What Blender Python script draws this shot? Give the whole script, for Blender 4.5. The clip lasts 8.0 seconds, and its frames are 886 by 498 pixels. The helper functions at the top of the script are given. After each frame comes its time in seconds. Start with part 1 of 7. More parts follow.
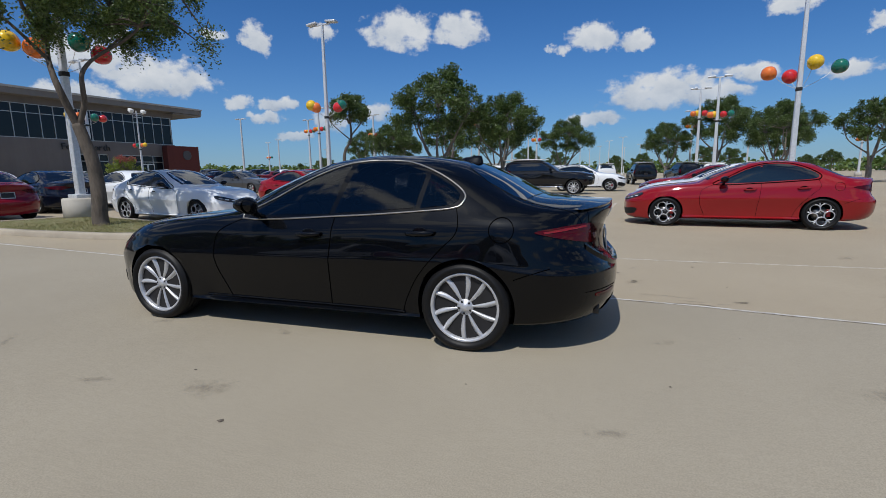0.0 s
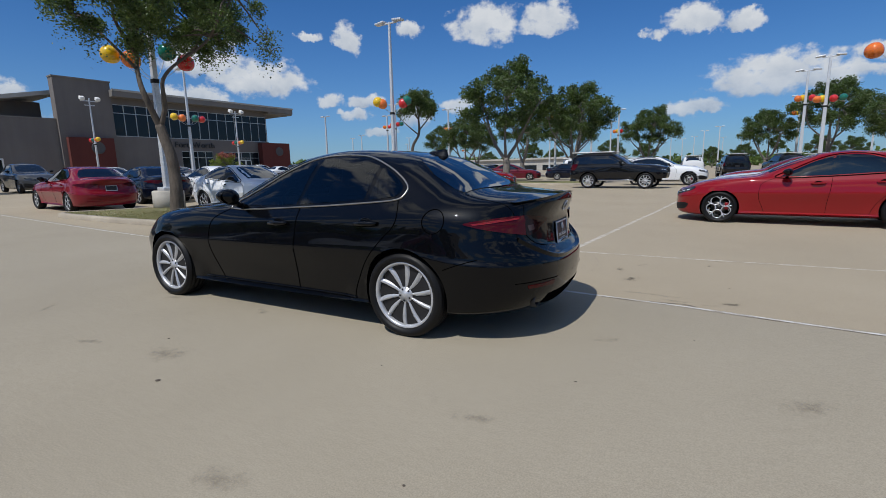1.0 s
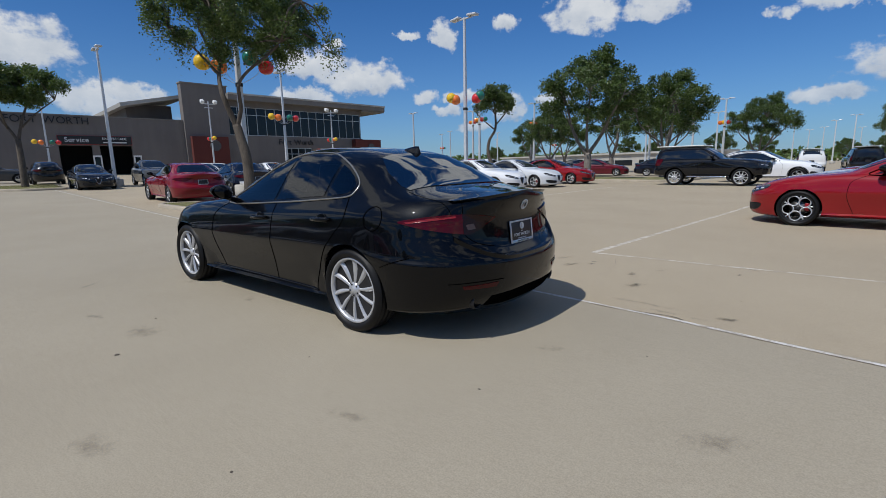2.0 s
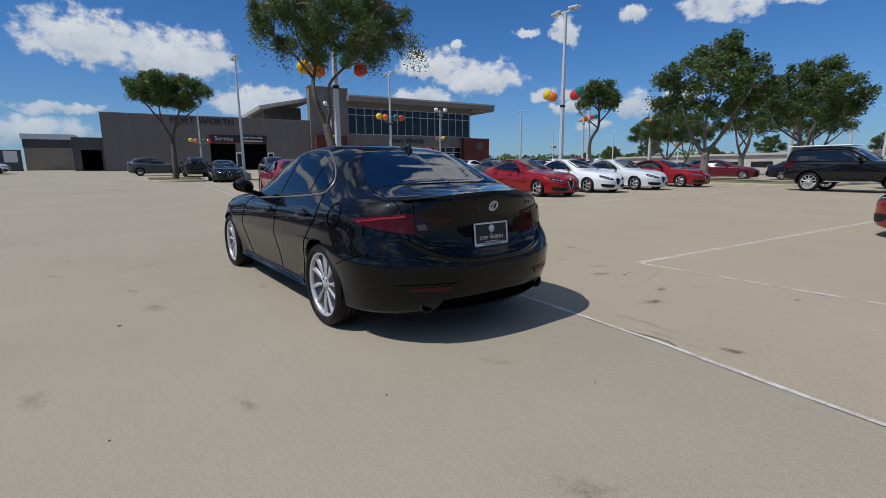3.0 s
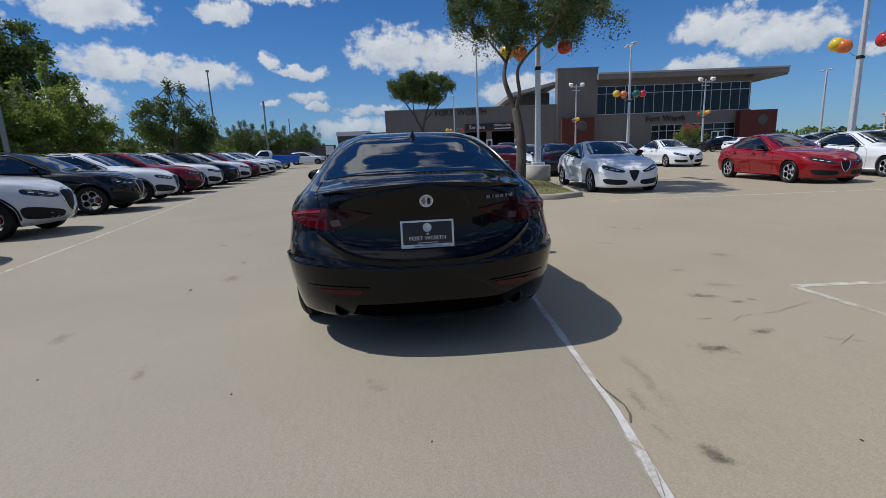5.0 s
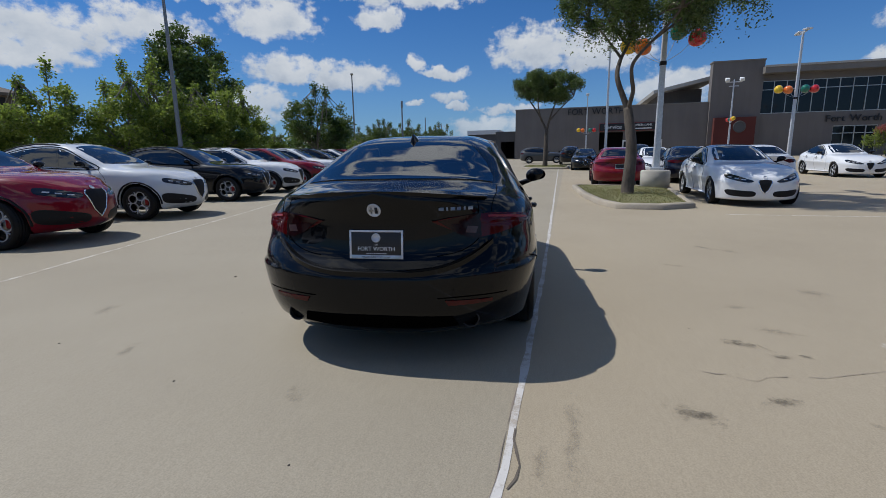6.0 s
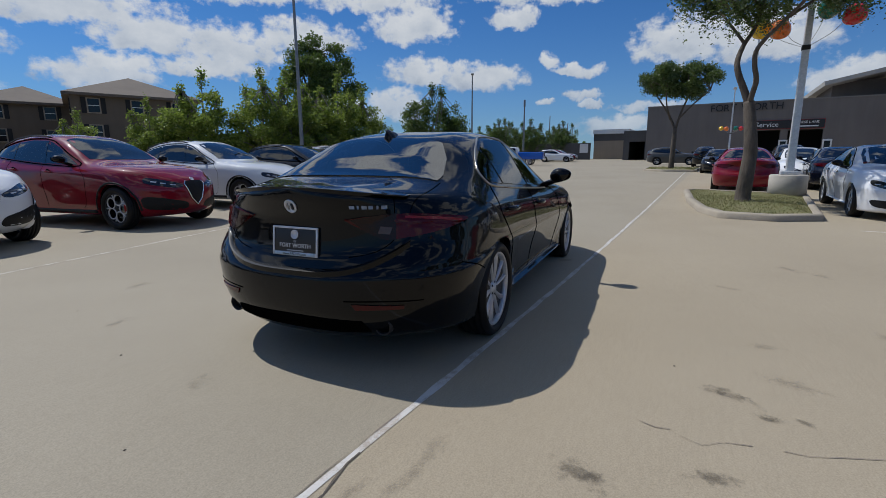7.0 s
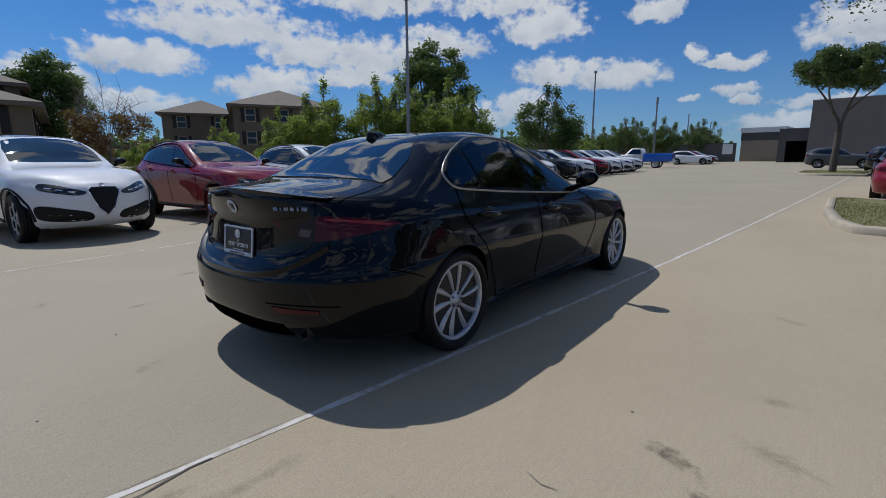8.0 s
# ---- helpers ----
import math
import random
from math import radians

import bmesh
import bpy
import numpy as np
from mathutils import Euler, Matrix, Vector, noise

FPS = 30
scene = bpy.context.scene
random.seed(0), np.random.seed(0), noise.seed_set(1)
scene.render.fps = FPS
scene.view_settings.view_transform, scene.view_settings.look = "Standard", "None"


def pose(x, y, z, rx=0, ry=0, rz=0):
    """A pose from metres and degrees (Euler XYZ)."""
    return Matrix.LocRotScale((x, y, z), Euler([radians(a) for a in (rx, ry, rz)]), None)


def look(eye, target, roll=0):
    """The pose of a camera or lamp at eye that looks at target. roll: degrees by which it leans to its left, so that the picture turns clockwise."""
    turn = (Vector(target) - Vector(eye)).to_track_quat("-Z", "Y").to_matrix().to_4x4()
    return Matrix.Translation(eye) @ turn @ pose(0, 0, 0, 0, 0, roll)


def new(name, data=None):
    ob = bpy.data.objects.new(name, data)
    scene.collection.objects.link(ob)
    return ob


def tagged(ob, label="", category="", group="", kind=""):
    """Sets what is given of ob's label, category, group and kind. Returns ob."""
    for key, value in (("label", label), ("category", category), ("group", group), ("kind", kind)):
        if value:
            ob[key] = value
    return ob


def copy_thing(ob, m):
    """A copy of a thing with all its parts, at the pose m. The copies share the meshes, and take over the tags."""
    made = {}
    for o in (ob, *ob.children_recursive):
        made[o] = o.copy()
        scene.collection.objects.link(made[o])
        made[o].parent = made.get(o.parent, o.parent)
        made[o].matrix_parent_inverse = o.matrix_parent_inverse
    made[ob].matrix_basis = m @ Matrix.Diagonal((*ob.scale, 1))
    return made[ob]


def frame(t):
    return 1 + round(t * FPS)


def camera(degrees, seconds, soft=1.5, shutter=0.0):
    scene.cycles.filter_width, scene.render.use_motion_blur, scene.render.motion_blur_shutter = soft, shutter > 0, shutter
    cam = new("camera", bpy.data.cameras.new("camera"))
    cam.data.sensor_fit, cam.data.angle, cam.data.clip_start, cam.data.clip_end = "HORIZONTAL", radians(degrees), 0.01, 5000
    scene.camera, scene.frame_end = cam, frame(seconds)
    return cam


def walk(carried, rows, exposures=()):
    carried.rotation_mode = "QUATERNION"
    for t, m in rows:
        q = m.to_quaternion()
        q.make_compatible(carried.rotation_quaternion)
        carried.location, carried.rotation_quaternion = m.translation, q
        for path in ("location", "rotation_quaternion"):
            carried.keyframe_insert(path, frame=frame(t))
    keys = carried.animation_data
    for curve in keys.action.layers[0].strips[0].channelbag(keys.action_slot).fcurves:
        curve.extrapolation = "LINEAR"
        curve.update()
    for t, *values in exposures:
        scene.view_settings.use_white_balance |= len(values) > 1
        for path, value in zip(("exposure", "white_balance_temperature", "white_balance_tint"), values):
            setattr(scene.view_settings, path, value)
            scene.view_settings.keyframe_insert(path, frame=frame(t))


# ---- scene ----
cam = camera(87.1, 8.0, soft=0.5)
PATH = [
    (0, (0.86, -3.926, 1.255), (0.237, -2.052, 0.934), -0.9),
    (0.5, (1.382, -3.874, 1.249), (0.602, -2.062, 0.92), -0.9),
    (1, (1.835, -3.67, 1.234), (0.9, -1.936, 0.894), -1.2),
    (1.5, (2.297, -3.404, 1.22), (1.203, -1.765, 0.878), -1.3),
    (1.7, (2.451, -3.275, 1.233), (1.296, -1.679, 0.886), -1.3),
    (2.8, (3.237, -2.44, 1.202), (1.728, -1.175, 0.852), -0.7),
    (3, (3.336, -2.256, 1.21), (1.767, -1.066, 0.86), -0.5),
    (3.5, (3.533, -1.764, 1.201), (1.825, -0.791, 0.835), -0.5),
    (4, (3.678, -1.254, 1.187), (1.857, -0.518, 0.811), -1.1),
    (4.5, (3.716, -0.739, 1.169), (1.812, -0.261, 0.782), -1.9),
    (4.7, (3.694, -0.515, 1.172), (1.768, -0.141, 0.785), -2.2),
    (5.8, (3.58, 0.545, 1.229), (1.629, 0.345, 0.837), -1.2),
    (6, (3.459, 0.8, 1.213), (1.521, 0.483, 0.832), -0.9),
    (6.5, (3.244, 1.342, 1.206), (1.365, 0.772, 0.829), -0.5),
    (7, (2.941, 1.819, 1.185), (1.151, 1.011, 0.807), -0.2),
    (7.5, (2.613, 2.246, 1.181), (0.942, 1.215, 0.801), -0.1),
    (8, (2.237, 2.591, 1.175), (0.715, 1.347, 0.808), -0.2),
]
walk(cam, [(t, look(eye, target, roll)) for t, eye, target, roll in PATH], [(0.0, -0.37, 6390, 9), (3.5, -0.35, 6340, 9), (6.0, -0.41, 6320, 9), (8.0, -0.50, 6300, 9)])

# ---- light: clear afternoon sun, blue sky with fair-weather clouds ----
SUN_DIR = Vector((-0.11, -0.645, 1.0)).normalized()
sun = new("sun", bpy.data.lights.new("sun", "SUN"))
sun.data.energy, sun.data.angle, sun.data.color = 4.8, radians(0.53), (1.0, 0.965, 0.92)
sun.matrix_world = look((0, 0, 40), Vector((0, 0, 40)) - SUN_DIR)


class Nodes:
    """Short helper to write node trees."""

    def __init__(self, tree):
        self.tree = tree
        tree.nodes.clear()

    def add(self, kind, *links, **values):
        n = self.tree.nodes.new(kind)
        for key, value in values.items():
            n.inputs[int(key[3:])].default_value = value
        return self.join(n, *links)

    def join(self, n, *links):
        for i, src in enumerate(links):
            if src is not None:
                if isinstance(src, (int, float, tuple)):
                    n.inputs[i].default_value = src
                else:
                    self.tree.links.new(src if isinstance(src, bpy.types.NodeSocket) else src.outputs[0], n.inputs[i])
        return n

    def math(self, op, a, b=None, c=None, clamp=False):
        n = self.tree.nodes.new("ShaderNodeMath")
        n.operation, n.use_clamp = op, clamp
        return self.join(n, a, b, c)

    def ramp(self, fac, stops):
        n = self.add("ShaderNodeValToRGB", fac)
        el = n.color_ramp.elements
        while len(el) < len(stops):
            el.new(0.5)
        for e, (p, c) in zip(el, stops):
            e.position, e.color = p, (*c, 1) if len(c) == 3 else c
        return n

    def mix(self, fac, a, b, blend="MIX"):
        n = self.tree.nodes.new("ShaderNodeMix")
        n.data_type, n.blend_type = "RGBA", blend
        for i, src in ((0, fac), (6, a), (7, b)):
            if isinstance(src, (int, float, tuple)):
                n.inputs[i].default_value = src
            else:
                self.tree.links.new(src if isinstance(src, bpy.types.NodeSocket) else src.outputs[0], n.inputs[i])
        return n.outputs[2]


# clouds: azimuth, elevation, half width, half height, in degrees
CLOUDS_A = [(113.0, 15.8, 4.1, 2.3), (106.2, 16.0, 3.3, 1.8), (94.8, 13.4, 1.1, 0.7), (90.8, 14.3, 3.0, 1.6), (86.6, 13.5, 1.8, 0.8), (83.7, 8.4, 6.0, 2.2),
            (79.3, 7.8, 4.1, 1.1), (75.5, 9.4, 2.8, 0.9), (68.5, 8.7, 2.6, 1.0), (90.5, 5.8, 3.2, 0.8), (128.8, 14.5, 1.3, 1.6), (121.5, 15.3, 1.4, 0.9), (131.2, 8.0, 1.6, 1.0),
            (127.3, 7.9, 2.1, 0.8), (128.4, 6.4, 1.8, 0.8), (115.8, 7.2, 2.2, 1.1), (125.2, 4.4, 2.3, 0.6), (72.8, 15.4, 2.2, 1.4), (66.5, 12.3, 1.2, 0.8)]
CLOUDS_B = [(143.9, 11.4, 4.3, 2.0), (138.4, 9.9, 5.0, 2.1), (145.4, 7.9, 3.6, 1.2), (160.6, 7.5, 2.6, 1.1), (178.2, 11.9, 5.6, 2.6), (171.3, 11.4, 6.1, 2.7), (187.9, 7.1, 2.2, 0.7), (187.2, 6.2, 1.6, 0.5),
            (189.2, 9.7, 3.2, 0.8), (181.4, 5.6, 4.0, 0.7), (183.9, 3.6, 5.1, 1.5), (163.8, 7.1, 4.7, 2.2), (140.8, 13.7, 1.2, 0.6), (132.8, 14.4, 1.2, 0.5), (192.2, 6.4, 1.3, 0.5), (192.1, 10.6, 0.9, 1.1),
            (121.2, 6.5, 1.9, 1.8), (152.0, 5.0, 5.0, 1.4), (206.7, 9.8, 4.5, 1.8), (200.3, 9.3, 5.6, 1.8), (209.7, 6.4, 3.5, 2.4), (207.7, 14.7, 4.8, 2.3), (196.0, 15.4, 2.8, 1.2), (192.7, 17.9, 9.5, 1.6)]
CLOUDS_D = [(219.4, 13.1, 5.4, 2.0), (234.6, 12.3, 5.5, 2.4), (227.7, 11.8, 5.8, 2.6), (238.0, 8.8, 4.4, 1.7), (229.5, 9.6, 5.5, 1.4), (251.0, 10.3, 6.0, 1.8), (242.0, 13.9, 9.5, 2.2),
            (258.4, 7.6, 4.6, 2.0), (253.1, 5.9, 7.0, 1.4), (239.2, 7.9, 5.0, 1.7), (260.0, 4.9, 2.8, 1.2), (248.4, 16.6, 11.0, 2.0), (216.0, 5.5, 7.0, 1.6), (226.0, 18.0, 11.0, 2.6), (211.0, 17.5, 7.0, 2.0)]
CLOUDS_C = [(275, 9, 6, 2.2), (288, 13, 7, 2.6), (300, 7, 5, 1.8), (312, 14, 8, 2.8), (325, 9, 6, 2.2), (338, 13, 5, 2), (350, 8, 6, 2), (8, 12, 7, 2.5), (22, 8, 5, 1.8), (36, 13, 7, 2.6), (50, 9, 5, 2), (268, 15, 5, 2)]
world = bpy.data.worlds.new("sky")
scene.world = world
world.use_nodes = True
W = Nodes(world.node_tree)
sky = W.add("ShaderNodeTexSky")
sky.sky_type, sky.sun_disc, sky.sun_elevation, sky.sun_rotation = "NISHITA", False, radians(57.3), radians(180)
sky.altitude, sky.air_density, sky.dust_density, sky.ozone_density = 200.0, 1.0, 0.45, 3.0
ray = W.add("ShaderNodeTexCoord").outputs["Generated"]
sep = W.add("ShaderNodeSeparateXYZ", ray)
azimuth = W.math("MULTIPLY", W.math("ARCTAN2", sep.outputs[1], sep.outputs[0]), 180 / math.pi)
azimuth = W.math("MODULO", W.math("ADD", azimuth, 360.0), 360.0)
elevation = W.math("MULTIPLY", W.math("ARCSINE", sep.outputs[2]), 180 / math.pi)
wisp = W.add("ShaderNodeCombineXYZ", azimuth, elevation, 7.0)
bend = W.add("ShaderNodeTexNoise", wisp, in_2=0.34, in_3=5.0, in_4=0.62)
bend2 = W.add("ShaderNodeTexNoise", W.add("ShaderNodeCombineXYZ", elevation, azimuth, 3.0), in_2=0.38, in_3=5.0, in_4=0.62)
warp_az = W.math("ADD", azimuth, W.math("MULTIPLY", W.math("SUBTRACT", bend, 0.5), 4.2))
warp_el = W.math("ADD", elevation, W.math("MULTIPLY", W.math("SUBTRACT", bend2, 0.5), 2.6))
spot = W.add("ShaderNodeCombineXYZ", azimuth, W.math("MULTIPLY", elevation, 1.25), 0.0)
billow = W.add("ShaderNodeTexNoise", spot, in_2=0.62, in_3=6.0, in_4=0.56)
fine = W.add("ShaderNodeTexNoise", spot, in_2=0.30, in_3=6.0, in_4=0.55)
cover, weight, height = None, None, None
for az, el, ra, re in CLOUDS_A + CLOUDS_B + CLOUDS_D + CLOUDS_C:
    dx = W.math("DIVIDE", W.math("SUBTRACT", warp_az, float(az)), ra * 1.12)
    rise = W.math("DIVIDE", W.math("SUBTRACT", warp_el, float(el - 0.15 * re)), re * 1.18)
    # flat bases: the lower half falls off faster
    dy = W.math("MAXIMUM", rise, W.math("MULTIPLY", rise, -1.45))
    d = W.math("SUBTRACT", 1.0, W.math("ADD", W.math("MULTIPLY", dx, dx), W.math("MULTIPLY", dy, dy)))
    inside_ = W.math("MAXIMUM", d, 0.001)
    lift_ = W.math("MULTIPLY", inside_, rise)
    cover = d if cover is None else W.math("MAXIMUM", cover, d)
    weight = inside_ if weight is None else W.math("ADD", weight, inside_)
    height = lift_ if height is None else W.math("ADD", height, lift_)
rise = W.math("MINIMUM", W.math("MAXIMUM", W.math("DIVIDE", height, weight), -1.0), 1.0)
# scattered clouds higher up, laid out as on a flat layer
layer = W.add("ShaderNodeVectorMath")
layer.operation = "DIVIDE"
up = W.math("MAXIMUM", sep.outputs[2], 0.12)
W.join(layer, ray, W.add("ShaderNodeCombineXYZ", up, up, up))
tuft = W.add("ShaderNodeTexNoise", layer, in_2=2.3, in_3=6.0, in_4=0.55)
cover = W.math("MAXIMUM", cover, -1.0)
low_clouds = W.math("ADD", W.math("MULTIPLY", cover, 0.75), W.math("MULTIPLY", W.math("SUBTRACT", billow, 0.50), 1.9))
high_clouds = W.math("MULTIPLY", W.math("SUBTRACT", tuft, 0.52), 8.0)
density = W.mix(W.add("ShaderNodeMapRange", elevation, 17.0, 25.0, 0.0, 1.0), low_clouds.outputs[0], high_clouds.outputs[0])
mask = W.add("ShaderNodeMapRange", density, -0.04, 0.58, 0.0, 0.95)
mask.interpolation_type = "SMOOTHSTEP"
haze = W.add("ShaderNodeMapRange", elevation, 0.0, 9.0, 0.6, 1.0)
mask = W.math("MULTIPLY", mask, haze)
# sunlit tops, greyer thick bases
puff = W.math("ADD", W.math("MULTIPLY", rise, 0.62), W.math("MULTIPLY", W.math("SUBTRACT", fine, 0.5), 2.2))
lit = W.add("ShaderNodeMapRange", W.math("SUBTRACT", puff, W.math("MULTIPLY", density, 0.12)), -0.75, 0.45, 0.0, 1.0)
cloud = W.ramp(lit, [(0.0, (7.0, 7.9, 9.4)), (0.42, (9.8, 10.5, 11.5)), (1.0, (12.5, 12.8, 13.2))])
blue = W.mix(1.0, sky, (0.40, 1.0, 1.68, 1), "MULTIPLY")
haze_amount = W.math("MULTIPLY", W.math("POWER", 2.718, W.math("MULTIPLY", W.math("MAXIMUM", elevation, 0.0), -0.16)), 0.62)
blue = W.mix(haze_amount, blue, (6.6, 8.2, 9.8, 1))
# clouds seen high up show their sunlit tops
tops = W.add("ShaderNodeMapRange", elevation, 22.0, 42.0, 1.0, 1.12)
cloud = W.mix(1.0, cloud.outputs[0], W.add("ShaderNodeCombineXYZ", tops, tops, tops), "MULTIPLY")
colour = W.mix(mask, blue, cloud)
back = W.add("ShaderNodeBackground", colour, 0.069)
W.add("ShaderNodeOutputWorld", back)

# ---- materials ----
def material(name):
    m = bpy.data.materials.new(name)
    m.use_nodes = True
    return m, Nodes(m.node_tree)


def surface(n, base, rough=0.6, metal=0.0, bump=None, bump_strength=0.3, bump_distance=0.01, **values):
    b = n.tree.nodes.new("ShaderNodeBsdfPrincipled")
    for key, src in (("Base Color", base), ("Roughness", rough), ("Metallic", metal), *((k.replace("_", " "), v) for k, v in values.items())):
        if isinstance(src, tuple) and len(src) == 3:
            src = (*src, 1)
        if isinstance(src, (int, float, tuple)):
            b.inputs[key].default_value = src
        else:
            n.tree.links.new(src if isinstance(src, bpy.types.NodeSocket) else src.outputs[0], b.inputs[key])
    if bump is not None:
        bn = n.add("ShaderNodeBump", in_0=bump_strength, in_1=bump_distance)
        n.tree.links.new(bump if isinstance(bump, bpy.types.NodeSocket) else bump.outputs[0], bn.inputs["Height"])
        n.tree.links.new(bn.outputs[0], b.inputs["Normal"])
    n.add("ShaderNodeOutputMaterial", b)
    return b


def noise_at(n, scale, detail=4.0, rough=0.55, stretch=(1, 1, 1), world_space=True):
    c = n.add("ShaderNodeNewGeometry").outputs["Position"] if world_space else n.add("ShaderNodeTexCoord").outputs["Object"]
    if stretch != (1, 1, 1):
        v = n.tree.nodes.new("ShaderNodeVectorMath")
        v.operation = "MULTIPLY"
        c = n.join(v, c, tuple(stretch))
    return n.add("ShaderNodeTexNoise", c, in_2=scale, in_3=detail, in_4=rough)


def varied(name, colour, spread=0.25, scale=3.0, grain=40.0, rough=0.6, metal=0.0, bump=0.15, **values):
    """Plain stuff with two scales of variation."""
    m, n = material(name)
    big, small = noise_at(n, scale, world_space=False), noise_at(n, grain, 3.0, world_space=False)
    lo, hi = tuple(c * (1 - spread) for c in colour), tuple(min(1, c * (1 + spread)) for c in colour)
    a = n.ramp(big, [(0.3, lo), (0.7, hi)])
    col = n.mix(0.35, a, n.ramp(small, [(0.3, lo), (0.7, hi)]))
    surface(n, col, n.math("ADD", n.math("MULTIPLY", small, 0.15), rough - 0.07), metal, small, bump, 0.004, **values)
    return m


def car_paint(name, colour, flake=0.0, dust=0.02, coat=1.45):
    m, n = material(name)
    grime = noise_at(n, 2.2, 6.0, 0.6, world_space=False)
    sparkle = noise_at(n, 900.0, 1.0, world_space=False)
    film = n.ramp(grime, [(0.45, (0, 0, 0)), (0.8, (1, 1, 1))])
    base = n.mix(n.math("MULTIPLY", sparkle, flake), (*colour, 1), tuple([min(1, c * 2 + 0.03) for c in colour] + [1]))
    base = n.mix(n.math("MULTIPLY", film, dust), base, (0.42, 0.38, 0.32, 1))
    surface(n, base, 0.40, 0.0, Specular_IOR_Level=0.05, Coat_Weight=1.0, Coat_IOR=coat,
            Coat_Roughness=n.math("ADD", n.math("MULTIPLY", film, 0.05), 0.015))
    return m


def tinted_glass(name, tint, ior=1.6):
    """A dark film pane: sharp reflections over a tinted see-through."""
    m, n = material(name)
    clear = n.add("ShaderNodeBsdfTransparent", (*tint, 1))
    gloss = n.add("ShaderNodeBsdfGlossy", (1, 1, 1, 1), 0.01)
    fac = n.add("ShaderNodeFresnel", ior)
    n.add("ShaderNodeOutputMaterial", n.add("ShaderNodeMixShader", fac, clear, gloss))
    return m


def plain(name, colour, rough=0.5, metal=0.0, **values):
    m, n = material(name)
    wear = noise_at(n, 18.0, 5.0, world_space=False)
    lo, hi = tuple(c * 0.85 for c in colour), tuple(min(1, c * 1.12) for c in colour)
    surface(n, n.ramp(wear, [(0.3, lo), (0.7, hi)]), rough, metal, **values)
    return m


def concrete_pavement():
    m, n = material("tan_concrete")
    stain = noise_at(n, 0.35, 7.0, 0.62)
    broad = noise_at(n, 0.06, 4.0)
    grain = noise_at(n, 130.0, 4.0, 0.7)
    brush = noise_at(n, 9.0, 4.0, 0.6, (1.0, 5.0, 1.0))
    spots = noise_at(n, 1.6, 5.0, 0.7)
    col = n.ramp(stain, [(0.30, (0.282, 0.236, 0.178)), (0.5, (0.346, 0.294, 0.226)), (0.70, (0.398, 0.342, 0.268))])
    col = n.mix(0.35, col, n.ramp(broad, [(0.35, (0.300, 0.262, 0.210)), (0.65, (0.395, 0.338, 0.262))]))
    col = n.mix(0.30, col, n.ramp(grain, [(0.35, (0.16, 0.137, 0.105)), (0.65, (0.53, 0.47, 0.38))]))
    col = n.mix(0.10, col, n.ramp(brush, [(0.35, (0.25, 0.21, 0.165)), (0.65, (0.43, 0.37, 0.29))]))
    dark = n.ramp(spots, [(0.66, (0, 0, 0)), (0.80, (1, 1, 1))])
    col = n.mix(n.math("MULTIPLY", dark, 0.42), col, (0.17, 0.145, 0.115, 1))
    # the pour beyond the long joint is warmer than the one before it
    xyz = n.add("ShaderNodeSeparateXYZ", n.add("ShaderNodeNewGeometry").outputs["Position"])
    beyond = n.math("GREATER_THAN", n.math("ADD", xyz.outputs[1], n.math("MULTIPLY", xyz.outputs[0], 0.0965)), 0.93)
    col = n.mix(beyond, n.mix(1.0, col, (0.880, 0.897, 0.862, 1), "MULTIPLY"), n.mix(1.0, col, (0.985, 0.965, 0.880, 1), "MULTIPLY"))
    surface(n, col, 0.80, 0.0, grain, 0.16, 0.003, Specular_IOR_Level=0.3)
    return m


def soft_stain(name, colour, strength):
    """A stain that fades out from its middle, broken up by grain."""
    m, n = material(name)
    c = n.add("ShaderNodeTexCoord").outputs["Object"]
    r = n.add("ShaderNodeVectorMath")
    r.operation = "LENGTH"
    n.join(r, c)
    fade = n.add("ShaderNodeMapRange", r.outputs["Value"], 0.15, 1.0, 1.0, 0.0)
    rag, grit = noise_at(n, 16.0, 6.0, 0.75), noise_at(n, 60.0, 3.0)
    f = n.math("MULTIPLY", n.math("SUBTRACT", n.math("ADD", fade, n.math("MULTIPLY", n.math("SUBTRACT", rag, 0.5), 3.4)), 0.38, None, True), strength)
    d = n.add("ShaderNodeBsdfDiffuse", n.ramp(grit, [(0.3, tuple(k * 0.7 for k in colour)), (0.7, tuple(k * 1.2 for k in colour))]))
    n.add("ShaderNodeOutputMaterial", n.add("ShaderNodeMixShader", n.math("MINIMUM", f, 1.0), n.add("ShaderNodeBsdfTransparent"), d))
    return m


def leaf_material(name, dark, light, clear=0.30):
    m, n = material(name)
    r = n.add("ShaderNodeNewGeometry").outputs["Random Per Island"]
    col = n.ramp(r, [(0.0, dark), (0.55, tuple((a + b) / 2 for a, b in zip(dark, light))), (1.0, light)])
    d = n.add("ShaderNodeBsdfPrincipled")
    n.tree.links.new(col.outputs[0], d.inputs["Base Color"])
    d.inputs["Roughness"].default_value = 0.38
    t = n.add("ShaderNodeBsdfTranslucent")
    n.tree.links.new(n.mix(0.5, col, (0.16, 0.24, 0.03, 1)), t.inputs[0])
    n.add("ShaderNodeOutputMaterial", n.add("ShaderNodeMixShader", clear, d, t))
    return m


